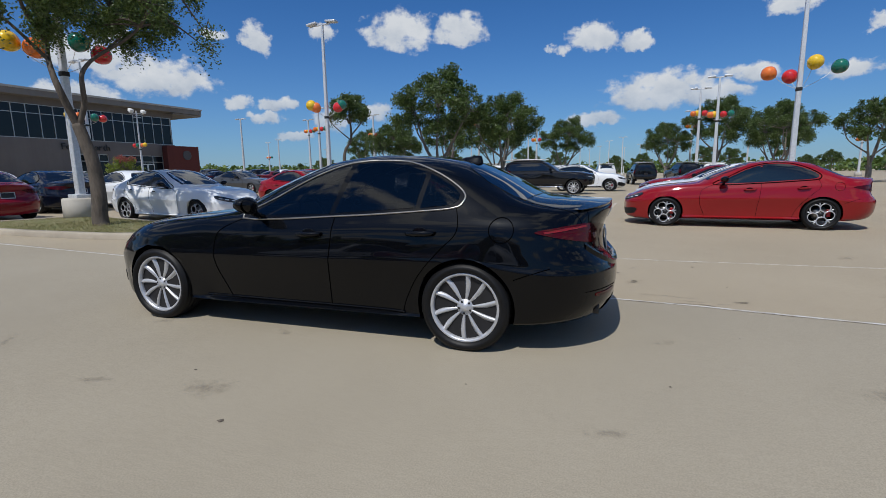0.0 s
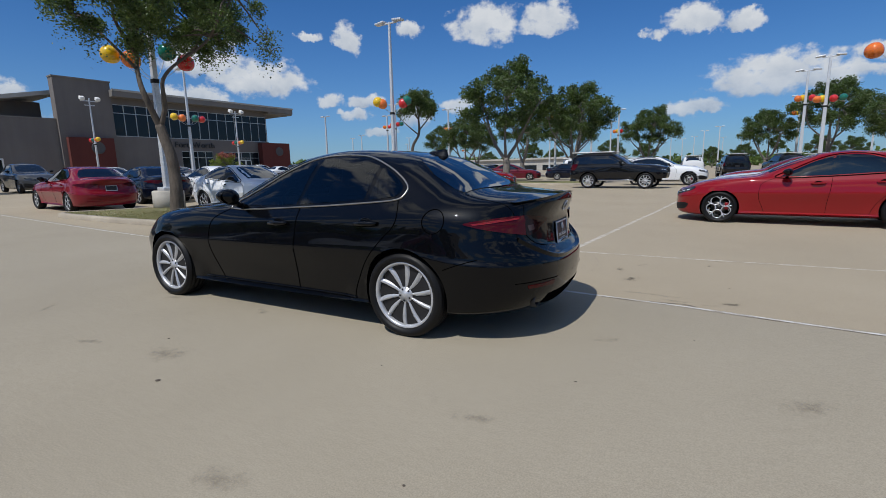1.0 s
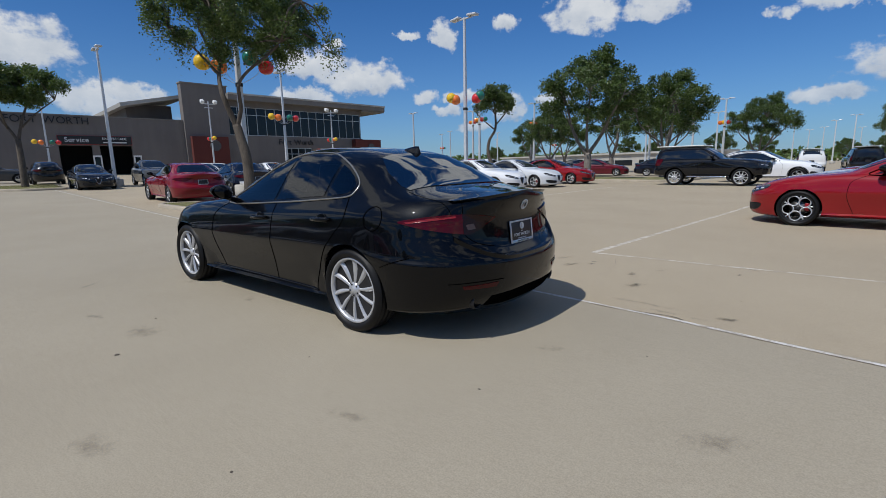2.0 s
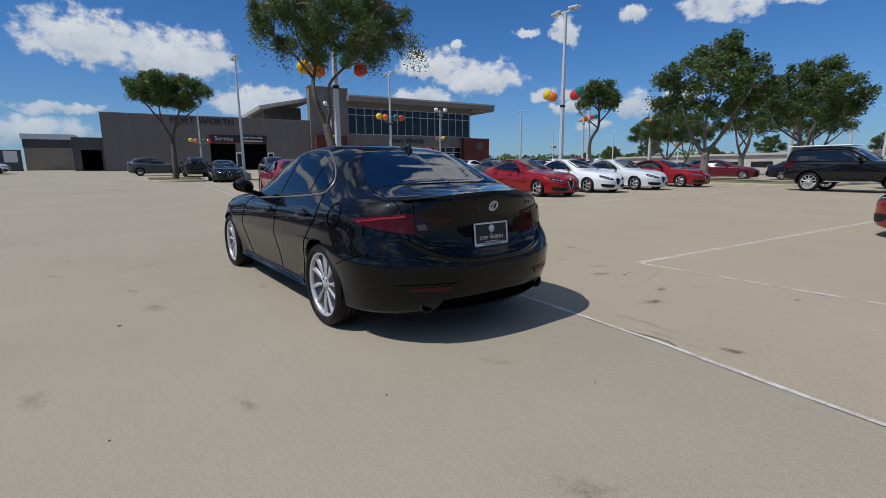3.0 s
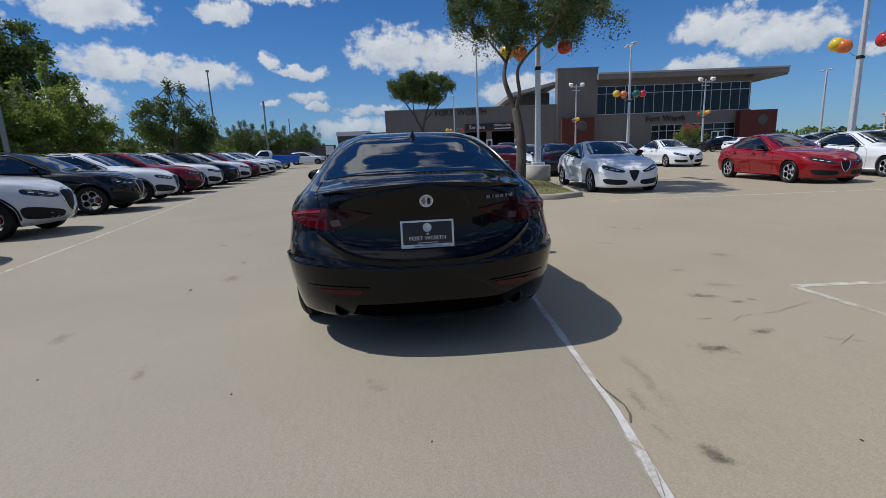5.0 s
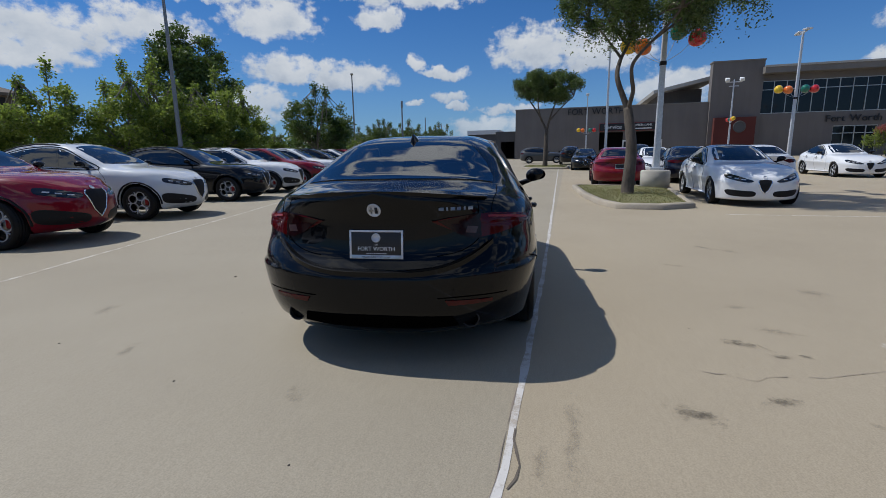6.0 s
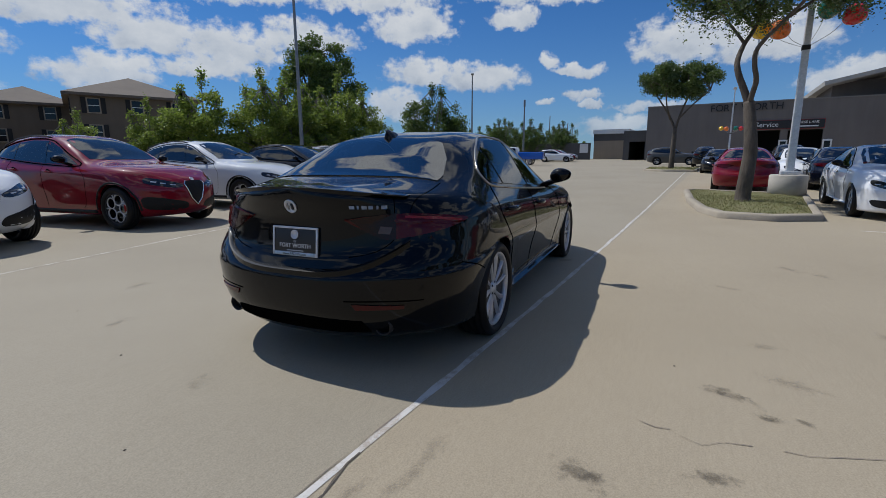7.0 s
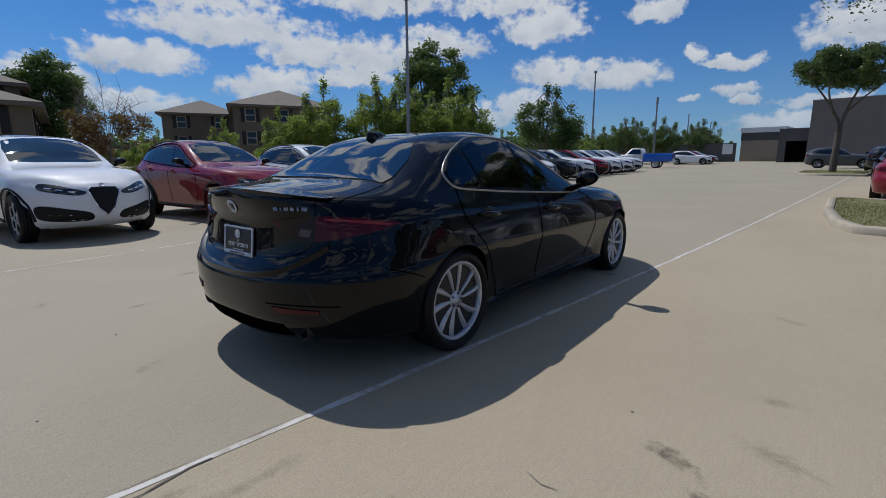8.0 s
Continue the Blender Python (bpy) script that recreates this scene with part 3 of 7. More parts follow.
# every table: (distance ahead of the rear axle, value); columns run from the sill to the roof's middle
SEDAN = dict(
    sweep=0.05,
    base=2.82, tail=-0.95, nose=3.66, rear_from=-0.25, front_from=2.72, rear_p=2.7, front_p=2.7, wheel=0.322, arch=(0.354, 0.358), track=(0.80, 0.785),
    segments=(1, 2, 2, 4, 5, 1, 7, 5, 5, 3, 4),
    low=[(-0.9, 0.205), (-0.4, 0.175), (0.4, 0.165), (2.4, 0.165), (3.2, 0.135), (3.6, 0.15)],
    y=[[(0, 0.66)], [(-0.9, 0.84), (-0.3, 0.862), (0.45, 0.872), (1.4, 0.874), (2.3, 0.872), (3.1, 0.848), (3.6, 0.83)],
       [(-0.9, 0.85), (-0.3, 0.868), (0.42, 0.862), (0.60, 0.836), (1.4, 0.826), (2.2, 0.834), (2.4, 0.860), (3.1, 0.848), (3.6, 0.832)],
       [(-0.9, 0.895), (-0.2, 0.902), (0.6, 0.862), (1.4, 0.849), (2.2, 0.862), (2.85, 0.888), (3.6, 0.84)],
       [(-0.9, 0.920), (-0.45, 0.930), (-0.1, 0.930), (0.7, 0.912), (1.4, 0.906), (2.2, 0.904), (2.85, 0.908), (3.6, 0.86)],
       [(-0.9, 0.900), (-0.45, 0.914), (-0.1, 0.925), (0.7, 0.908), (1.4, 0.903), (2.2, 0.901), (2.85, 0.905), (3.6, 0.856)],
       [(-0.9, 0.850), (-0.45, 0.872), (-0.2, 0.897), (0.5, 0.884), (1.4, 0.876), (2.2, 0.872), (2.85, 0.874), (3.6, 0.80)],
       [(-0.95, 0.70), (-0.6, 0.745), (-0.2, 0.80), (0.3, 0.822), (1.0, 0.825), (1.8, 0.815), (2.3, 0.82), (2.9, 0.79), (3.6, 0.70)],
       [(-0.95, 0.61), (-0.6, 0.63), (-0.40, 0.668), (-0.15, 0.640), (0.15, 0.597), (0.5, 0.565), (0.9, 0.562), (1.25, 0.585), (1.65, 0.645), (2.05, 0.715), (2.4, 0.66), (2.9, 0.62), (3.6, 0.50)],
       [(-0.95, 0.34), (0.0, 0.36), (1.0, 0.36), (2.0, 0.40), (2.5, 0.36), (3.6, 0.26)]],
    z=[None, [(-0.9, 0.265), (-0.3, 0.225), (0.4, 0.222), (2.4, 0.222), (3.1, 0.175), (3.6, 0.19)],
       [(-0.9, 0.290), (-0.3, 0.250), (0.42, 0.245), (0.60, 0.246), (2.2, 0.248), (2.4, 0.246), (3.1, 0.200), (3.6, 0.215)],
       [(-0.9, 0.43), (0, 0.42), (2.8, 0.40), (3.6, 0.40)], [(-0.9, 0.565), (-0.45, 0.590), (0, 0.64), (1.4, 0.62), (2.8, 0.61), (3.6, 0.53)], [(-0.9, 0.592), (-0.45, 0.615), (0, 0.668), (1.4, 0.645), (2.8, 0.636), (3.6, 0.555)],
       [(-0.95, 0.865), (-0.2, 0.870), (0.5, 0.845), (1.4, 0.815), (2.2, 0.795), (2.85, 0.770), (3.3, 0.70), (3.62, 0.60)],
       [(-0.95, 0.985), (-0.5, 0.995), (-0.1, 1.005), (0.3, 0.982), (1.0, 0.938), (1.8, 0.910), (2.3, 0.895), (2.9, 0.85), (3.3, 0.775), (3.62, 0.655)],
       [(-0.95, 1.008), (-0.6, 1.020), (-0.42, 1.040), (-0.15, 1.135), (0.15, 1.258), (0.5, 1.335), (0.9, 1.352), (1.25, 1.288), (1.65, 1.130), (2.05, 0.955), (2.3, 0.935), (2.9, 0.890), (3.3, 0.812), (3.62, 0.680)],
       [(-0.95, 1.028), (-0.8, 1.038), (-0.6, 1.055), (-0.45, 1.071), (-0.15, 1.215), (0.15, 1.338), (0.45, 1.388), (0.8, 1.405), (1.15, 1.378), (1.5, 1.275), (1.9, 1.115), (2.2, 0.975), (2.4, 0.955), (2.9, 0.905), (3.3, 0.828), (3.62, 0.695)]],
    top=[(-0.95, 1.034), (-0.8, 1.046), (-0.6, 1.064), (-0.45, 1.078), (-0.15, 1.228), (0.15, 1.350), (0.45, 1.398), (0.8, 1.414), (1.15, 1.390), (1.5, 1.290), (1.9, 1.130), (2.22, 0.985), (2.4, 0.960), (2.9, 0.910), (3.3, 0.833), (3.62, 0.700)],
    rear=[(0.15, -0.86), (0.25, -0.95), (0.36, -1.008), (0.50, -1.022), (0.550, -1.020), (0.578, -1.005), (0.630, -0.960), (0.665, -0.930), (0.84, -0.914), (0.93, -0.945), (0.985, -0.966), (1.045, -0.970)],
    front=[(0.13, 3.58), (0.20, 3.68), (0.32, 3.71), (0.50, 3.705), (0.60, 3.68), (0.66, 3.65), (0.70, 3.61)],
    side=[[(1.83, 0.938), (1.60, 1.070), (1.34, 1.205), (1.12, 1.292), (0.985, 1.322), (1.020, 1.22), (1.085, 0.962)],
          [(0.935, 1.332), (0.72, 1.338), (0.52, 1.318), (0.345, 1.262), (0.385, 1.012), (1.045, 0.966)],
          [(0.310, 1.250), (0.21, 1.208), (0.12, 1.155), (0.065, 1.105), (0.070, 1.065), (0.115, 1.035), (0.345, 1.010)]],
    surround=[(1.90, 0.915), (1.62, 1.085), (1.34, 1.228), (1.10, 1.318), (0.90, 1.352), (0.68, 1.355), (0.48, 1.335), (0.28, 1.265), (0.12, 1.180), (0.030, 1.105), (0.035, 1.050), (0.095, 1.013), (0.35, 0.988), (1.00, 0.945)],
    screen=[(2.15, 0.0), (2.12, 0.30), (2.00, 0.60), (1.60, 0.58), (1.28, 0.505), (1.24, 0.25), (1.23, 0.0)],
    back=[(0.10, 0.0), (0.095, 0.25), (0.065, 0.46), (-0.10, 0.565), (-0.30, 0.630), (-0.385, 0.630), (-0.425, 0.32), (-0.435, 0.0)],
    seams=[[(1.90, 0.915), (2.10, 0.82), (2.15, 0.70), (2.15, 0.52), (2.08, 0.33), (2.05, 0.25)], [(1.035, 0.945), (1.055, 0.70), (1.085, 0.45), (1.095, 0.25)],
           [(0.075, 1.02), (0.045, 0.90), (0.075, 0.82), (0.165, 0.735), (0.345, 0.53), (0.44, 0.36), (0.475, 0.25)], [(-0.345, 0.545), (-0.46, 0.59), (-0.58, 0.625)]],
    handles=[(1.24, 0.812), (0.32, 0.842)], flap=(-0.257, 0.873, 0.082), mirror=(1.70, 0.86, 0.955),
    tail_lamp=[(72, 0.862), (60, 0.889), (48, 0.902), (38, 0.897), (27, 0.874), (25, 0.864), (33, 0.812), (40, 0.772), (46, 0.776), (58, 0.806), (68, 0.838)],
    head_lamp=[(14, 0.590), (24, 0.645), (36, 0.698), (48, 0.738), (53, 0.722), (49, 0.660), (38, 0.608), (24, 0.560), (16, 0.555)],
    grille=[(0.0, 0.610), (0.105, 0.605), (0.135, 0.570), (0.075, 0.400), (0.0, 0.315)], intake=[(0.19, 0.350), (0.45, 0.375), (0.68, 0.390), (0.70, 0.33), (0.60, 0.255), (0.22, 0.245)],
    pillars=([(0.985, 1.322), (1.020, 1.22), (1.085, 0.962), (1.045, 0.966), (0.935, 1.332)], [(0.345, 1.262), (0.385, 1.012), (0.345, 1.010), (0.310, 1.250)]),
    plate_z=(0.735,), hood_badge=0.665)

CROSSOVER = dict(
    sweep=0.05,
    base=2.82, tail=-0.95, nose=3.62, rear_from=-0.15, front_from=2.70, rear_p=2.8, front_p=2.3, wheel=0.365, arch=(0.418, 0.420), track=(0.815, 0.80),
    low=[(-0.9, 0.30), (-0.4, 0.22), (2.4, 0.21), (3.2, 0.20), (3.6, 0.22)],
    y=[[(0, 0.66)], [(-0.9, 0.80), (0, 0.88), (1.4, 0.86), (2.6, 0.88), (3.6, 0.80)], [(-0.9, 0.86), (-0.1, 0.925), (1.4, 0.895), (2.8, 0.915), (3.6, 0.86)],
       [(-0.9, 0.88), (0, 0.945), (1.4, 0.92), (2.8, 0.93), (3.6, 0.87)], [(-0.9, 0.86), (0, 0.925), (1.4, 0.915), (2.8, 0.900), (3.6, 0.80)],
       [(-0.95, 0.74), (0, 0.835), (1.0, 0.845), (2.2, 0.835), (2.9, 0.80), (3.6, 0.72)],
       [(-0.95, 0.60), (-0.4, 0.60), (0.0, 0.605), (0.6, 0.615), (1.1, 0.625), (1.6, 0.69), (2.1, 0.75), (2.4, 0.69), (2.9, 0.64), (3.6, 0.52)],
       [(-0.95, 0.33), (1.0, 0.38), (2.0, 0.42), (2.5, 0.38), (3.6, 0.28)]],
    z=[None, [(-0.9, 0.38), (-0.3, 0.29), (2.4, 0.26), (3.6, 0.28)], [(-0.9, 0.56), (2.8, 0.52), (3.6, 0.50)], [(-0.9, 0.78), (2.8, 0.74), (3.6, 0.66)],
       [(-0.95, 1.02), (0.5, 0.99), (1.4, 0.96), (2.4, 0.95), (2.9, 0.92), (3.3, 0.86), (3.62, 0.76)],
       [(-0.95, 1.17), (0.0, 1.155), (1.0, 1.10), (1.9, 1.07), (2.4, 1.06), (2.9, 1.02), (3.3, 0.95), (3.62, 0.83)],
       [(-0.95, 1.24), (-0.6, 1.36), (-0.3, 1.47), (0.0, 1.535), (0.5, 1.585), (1.0, 1.575), (1.35, 1.49), (1.75, 1.31), (2.12, 1.12), (2.35, 1.10), (2.9, 1.06), (3.3, 0.985), (3.62, 0.86)],
       [(-0.95, 1.28), (-0.7, 1.43), (-0.35, 1.575), (0.0, 1.630), (0.6, 1.662), (1.0, 1.640), (1.3, 1.570), (1.7, 1.385), (2.1, 1.175), (2.35, 1.13), (2.9, 1.08), (3.3, 1.005), (3.62, 0.875)]],
    top=[(-0.95, 1.29), (-0.7, 1.445), (-0.35, 1.590), (0.0, 1.642), (0.6, 1.674), (1.0, 1.655), (1.3, 1.588), (1.7, 1.405), (2.1, 1.19), (2.35, 1.135), (2.9, 1.085), (3.3, 1.01), (3.62, 0.88)],
    rear=[(0.25, -0.84), (0.40, -0.97), (0.58, -1.00), (0.75, -0.99), (0.80, -0.95), (1.05, -0.97), (1.20, -0.94), (1.45, -0.90)],
    front=[(0.22, 3.48), (0.32, 3.64), (0.45, 3.69), (0.65, 3.68), (0.78, 3.65), (0.84, 3.60), (0.90, 3.54)],
    side=[[(1.92, 1.105), (1.60, 1.285), (1.35, 1.415), (1.12, 1.505), (1.03, 1.525), (1.10, 1.13)], [(0.98, 1.535), (0.60, 1.548), (0.20, 1.510), (0.215, 1.20), (1.04, 1.135)],
          [(0.15, 1.500), (-0.12, 1.445), (-0.36, 1.375), (-0.46, 1.315), (-0.36, 1.265), (0.165, 1.205)]],
    surround=[(1.99, 1.085), (1.62, 1.30), (1.32, 1.455), (1.05, 1.550), (0.65, 1.575), (0.20, 1.540), (-0.20, 1.450), (-0.50, 1.340), (-0.52, 1.295), (-0.38, 1.245), (0.20, 1.185), (1.00, 1.115)],
    screen=[(2.10, 0.0), (2.08, 0.35), (1.97, 0.64), (1.60, 0.62), (1.30, 0.55), (1.25, 0.28), (1.24, 0.0)],
    back=[(-0.42, 0.0), (-0.42, 0.3), (-0.46, 0.48), (-0.60, 0.55), (-0.80, 0.56), (-0.86, 0.52), (-0.89, 0.3), (-0.90, 0.0)],
    seams=[[(1.99, 1.07), (2.15, 0.92), (2.18, 0.75), (2.12, 0.45), (2.05, 0.36)], [(1.055, 1.11), (1.08, 0.75), (1.10, 0.36)], [(0.14, 1.19), (0.12, 1.05), (0.25, 0.88), (0.40, 0.70), (0.48, 0.40)]],
    handles=[(1.26, 0.985), (0.32, 1.02)], flap=None, mirror=(1.74, 0.90, 1.13),
    tail_lamp=[(70, 1.04), (56, 1.075), (44, 1.085), (30, 1.045), (28, 1.035), (36, 0.975), (44, 0.955), (56, 0.985), (66, 1.02)],
    head_lamp=[(15, 0.755), (24, 0.800), (36, 0.845), (47, 0.872), (53, 0.862), (51, 0.790), (38, 0.742), (24, 0.705), (16, 0.712)],
    grille=[(0.0, 0.815), (0.165, 0.808), (0.205, 0.765), (0.110, 0.510), (0.0, 0.395)], intake=[(0.20, 0.440), (0.45, 0.510), (0.72, 0.560), (0.77, 0.47), (0.68, 0.345), (0.22, 0.330)],
    pillars=([(1.03, 1.525), (1.10, 1.13), (1.04, 1.135), (0.98, 1.535)], [(0.20, 1.51), (0.215, 1.20), (0.165, 1.205), (0.15, 1.50)]),
    plate_z=(0.86,), hood_badge=0.845)

BOXY = dict(
    sweep=0.0,
    base=2.79, tail=-1.05, nose=3.66, rear_from=-0.55, front_from=2.85, rear_p=4.0, front_p=3.0, wheel=0.385, arch=(0.46, 0.46), track=(0.80, 0.80),
    low=[(-0.9, 0.52), (-0.4, 0.42), (2.4, 0.42), (3.2, 0.45), (3.6, 0.50)],
    y=[[(0, 0.64)], [(0, 0.87)], [(-0.9, 0.90), (0, 0.945), (1.4, 0.905), (2.8, 0.94), (3.6, 0.88)], [(-0.9, 0.91), (0, 0.955), (1.4, 0.915), (2.8, 0.95), (3.6, 0.88)],
       [(-0.9, 0.89), (0, 0.91), (2.8, 0.905), (3.6, 0.84)], [(-0.95, 0.84), (0, 0.86), (2.2, 0.86), (3.6, 0.78)],
       [(-1.0, 0.66), (0.0, 0.665), (1.0, 0.675), (1.45, 0.70), (1.9, 0.76), (2.2, 0.72), (3.6, 0.62)], [(0, 0.42), (3.6, 0.34)]],
    z=[None, [(0, 0.50)], [(0, 0.66)], [(0, 0.86), (3.6, 0.80)], [(-0.95, 1.08), (3.0, 1.06), (3.6, 0.96)], [(-0.95, 1.20), (2.0, 1.18), (3.0, 1.13), (3.6, 1.03)],
       [(-1.05, 1.58), (-0.7, 1.665), (0.0, 1.715), (0.9, 1.715), (1.3, 1.60), (1.65, 1.40), (1.95, 1.22), (2.2, 1.205), (3.0, 1.17), (3.6, 1.06)],
       [(-1.05, 1.66), (-0.7, 1.75), (0.0, 1.79), (0.9, 1.785), (1.25, 1.68), (1.6, 1.48), (1.95, 1.25), (2.2, 1.225), (3.0, 1.19), (3.6, 1.08)]],
    top=[(-1.05, 1.67), (-0.7, 1.76), (0.0, 1.80), (0.9, 1.795), (1.25, 1.69), (1.6, 1.49), (1.95, 1.26), (2.2, 1.23), (3.0, 1.195), (3.6, 1.085)],
    rear=[(0.40, -0.95), (0.55, -1.09), (0.72, -1.10), (0.80, -1.05), (1.15, -1.05), (1.45, -1.00), (1.70, -0.92)],
    front=[(0.42, 3.52), (0.55, 3.70), (0.75, 3.73), (0.95, 3.70), (1.05, 3.66), (1.10, 3.60)],
    side=[[(1.70, 1.235), (1.45, 1.42), (1.22, 1.58), (1.06, 1.625), (1.05, 1.235)], [(0.98, 1.635), (0.20, 1.635), (0.18, 1.235), (0.98, 1.235)],
          [(0.08, 1.630), (-0.62, 1.585), (-0.72, 1.26), (0.06, 1.235)]],
    surround=[(1.80, 1.20), (1.45, 1.45), (1.20, 1.62), (1.00, 1.665), (0.2, 1.665), (-0.66, 1.615), (-0.78, 1.24), (0.2, 1.205)],
    screen=[(1.93, 0.0), (1.90, 0.40), (1.80, 0.66), (1.50, 0.66), (1.24, 0.60), (1.18, 0.3), (1.17, 0.0)],
    back=[(-0.80, 0.0), (-0.80, 0.30), (-0.82, 0.52), (-0.90, 0.56), (-0.99, 0.56), (-1.0, 0.3), (-1.0, 0.0)],
    seams=[[(1.95, 1.19), (2.05, 1.0), (2.05, 0.55)], [(1.02, 1.22), (1.02, 0.55)], [(0.12, 1.22), (0.10, 1.0), (0.35, 0.80), (0.45, 0.55)]],
    handles=[(1.20, 1.06), (0.27, 1.07)], flap=None, mirror=(1.60, 0.90, 1.24),
    tail_lamp=[(66, 1.22), (58, 1.24), (50, 1.22), (48, 0.98), (52, 0.94), (62, 0.96)], head_lamp=[(24, 0.95), (34, 1.01), (46, 1.01), (52, 0.98), (50, 0.86), (38, 0.82), (26, 0.86)],
    grille=[(0.0, 0.98), (0.36, 0.98), (0.40, 0.93), (0.36, 0.80), (0.0, 0.78)], intake=[(0.45, 0.66), (0.66, 0.70), (0.70, 0.62), (0.64, 0.52), (0.46, 0.52)],
    pillars=([(1.06, 1.625), (1.05, 1.235), (0.98, 1.235), (0.98, 1.635)], [(0.20, 1.635), (0.18, 1.235), (0.06, 1.235), (0.08, 1.63)]),
    plate_z=(0.90,), hood_badge=None)

SEGMENTS = (1, 2, 3, 5, 8, 5, 5, 3, 4)


class Body:
    """The shell of a car from its tables: half rings of columns, both halves, wheel arches cut out."""

    def __init__(self, spec, step, fine):
        self.spec = s = spec
        yc = [curve_of(t) if len(t) > 1 else (lambda v, c=t[0][1]: c) for t in s["y"]]
        low = curve_of(s["low"])
        zc = [low] + [curve_of(t) if len(t) > 1 else (lambda v, c=t[0][1]: c) for t in s["z"][1:]]
        top, rear, front = curve_of(s["top"]), curve_of(s["rear"]), curve_of(s["front"])
        seg = [max(1, round(k * fine)) for k in s.get("segments", SEGMENTS)]
        along = [0.0]
        for i, k in enumerate(seg):
            along += [i + (j + 1) / k for j in range(k)]
        n_end = max(7, int(0.62 / step))
        rows = [("r", math.pi / 2 * (1 - k / n_end)) for k in range(n_end)]
        x0, x1 = s["rear_from"], s["front_from"]
        n_mid = int((x1 - x0) / step)
        rows += [("m", x0 + (x1 - x0) * k / n_mid) for k in range(n_mid + 1)]
        rows += [("f", math.pi / 2 * (k + 1) / n_end) for k in range(n_end)]
        grid = []
        for kind, v in rows:
            if kind == "m":
                X, sx, cy = v, 0.0, 1.0
            else:
                p = s["rear_p"] if kind == "r" else s["front_p"]
                sx, cy = math.sin(v) ** (2 / p), max(0.0, math.cos(v)) ** (2 / p)
                X = x0 + (s["tail"] - x0) * sx if kind == "r" else x1 + (s["nose"] - x1) * sx
            keys_y = [0.0] + [f(X) for f in yc] + [0.0]
            keys_z = [low(X)] + [f(X) for f in zc] + [top(X)]
            fy, fz = curve_of(list(enumerate(keys_y))), curve_of(list(enumerate(keys_z)))
            line = []
            for a in along:
                y, z = fy(a), fz(a)
                x = X
                if kind == "r":
                    # the ledge over the bumper sweeps up towards the lamps
                    x = x0 + (rear(z - s["sweep"] * (min(y * cy, 0.75) / 0.6) ** 2.4 * max(0.0, min(1.0, (z - 0.5) / 0.12))) - x0) * sx
                elif kind == "f":
                    x = x1 + (front(z) - x1) * sx
                line.append([x, y * cy, z])
            grid.append(line)
        g = np.array(grid)
        nr, nc = g.shape[:2]
        hole = np.zeros((nr - 1, nc - 1), bool)
        hub = s["wheel"]
        for cx, r in ((0.0, s["arch"][0]), (s["base"], s["arch"][1])):
            d = np.hypot(g[:, :, 0] - cx, g[:, :, 2] - hub)
            inside = (d < r) & (g[:, :, 1] > 0.5)
            k1 = seg[0]
            inside[:, :k1 + 1] = False
            hole |= inside[:-1, :-1] & inside[1:, :-1] & inside[:-1, 1:] & inside[1:, 1:]
            hole[:, k1] |= inside[:-1, k1 + 1] & inside[1:, k1 + 1]
            above, dx, dz = g[:, :, 2] >= hub, g[:, :, 0] - cx, g[:, :, 2] - hub
            k = np.where(inside & above, r / np.maximum(d, 1e-6), 1.0)
            flat = np.where(dx >= 0, 1.0, -1.0) * np.sqrt(np.maximum(r * r - dz * dz, 0.0))
            g[:, :, 0] = cx + np.where(inside & ~above, flat, dx * k)
            g[:, :, 2] = hub + dz * k
        self.grid, self.hole = g, hole
        verts, faces = [], []
        for side in (1, -1):
            off = len(verts)
            verts += [(x, side * y, z) for x, y, z in g.reshape(-1, 3).tolist()]
            for i in range(nr - 1):
                for j in range(nc - 1):
                    if not hole[i, j]:
                        q = (off + i * nc + j, off + (i + 1) * nc + j, off + (i + 1) * nc + j + 1, off + i * nc + j + 1)
                        faces.append(q if side == 1 else q[::-1])
        self.verts, self.faces = verts, faces
        self.tree = BVHTree.FromPolygons(verts, faces)

    def shell(self, windows=()):
        """The painted shell, with the given window outlines left out of it."""
        keep = []
        for f in self.faces:
            if not any(all(w(self.verts[i]) for i in f) for w in windows):
                keep.append(f)
        bm = data_bm(self.verts, keep)
        bmesh.ops.remove_doubles(bm, verts=bm.verts, dist=2e-4)
        bmesh.ops.recalc_face_normals(bm, faces=bm.faces)
        rim = [e for e in bm.edges if len(e.link_faces) == 1 and all(abs(v.co.y) > 0.6 and v.co.z < 0.80 for v in e.verts)]
        made = bmesh.ops.extrude_edge_only(bm, edges=rim)["geom"]
        for v in made:
            if isinstance(v, bmesh.types.BMVert):
                v.co.y -= 0.045 * (1 if v.co.y > 0 else -1)
        return bm

    def cast(self, origin, way):
        origin = Vector(origin)
        if abs(origin.y) < 2e-4 and abs(Vector(way).y) < 1e-6:
            origin.y = 2e-4
        hit, nrm, _, _ = self.tree.ray_cast(origin, Vector(way))
        if hit is None:
            hit, nrm, _, _ = self.tree.find_nearest(origin)
        if nrm.dot(Vector(way)) > 0:
            nrm = -nrm
        return hit, nrm

    def side(self, u, v, sign=1):
        return self.cast((u, sign * 2.0, v), (0, -sign, 0))

    def over(self, u, v, sign=1):
        return self.cast((u, sign * v, 3.0), (0, 0, -1))

    def tail(self, u, v, sign=1):
        a = radians(u)
        d = Vector((-math.cos(a), sign * math.sin(a), 0))
        return self.cast(Vector((-0.2, 0, v)) + 3 * d, -d)

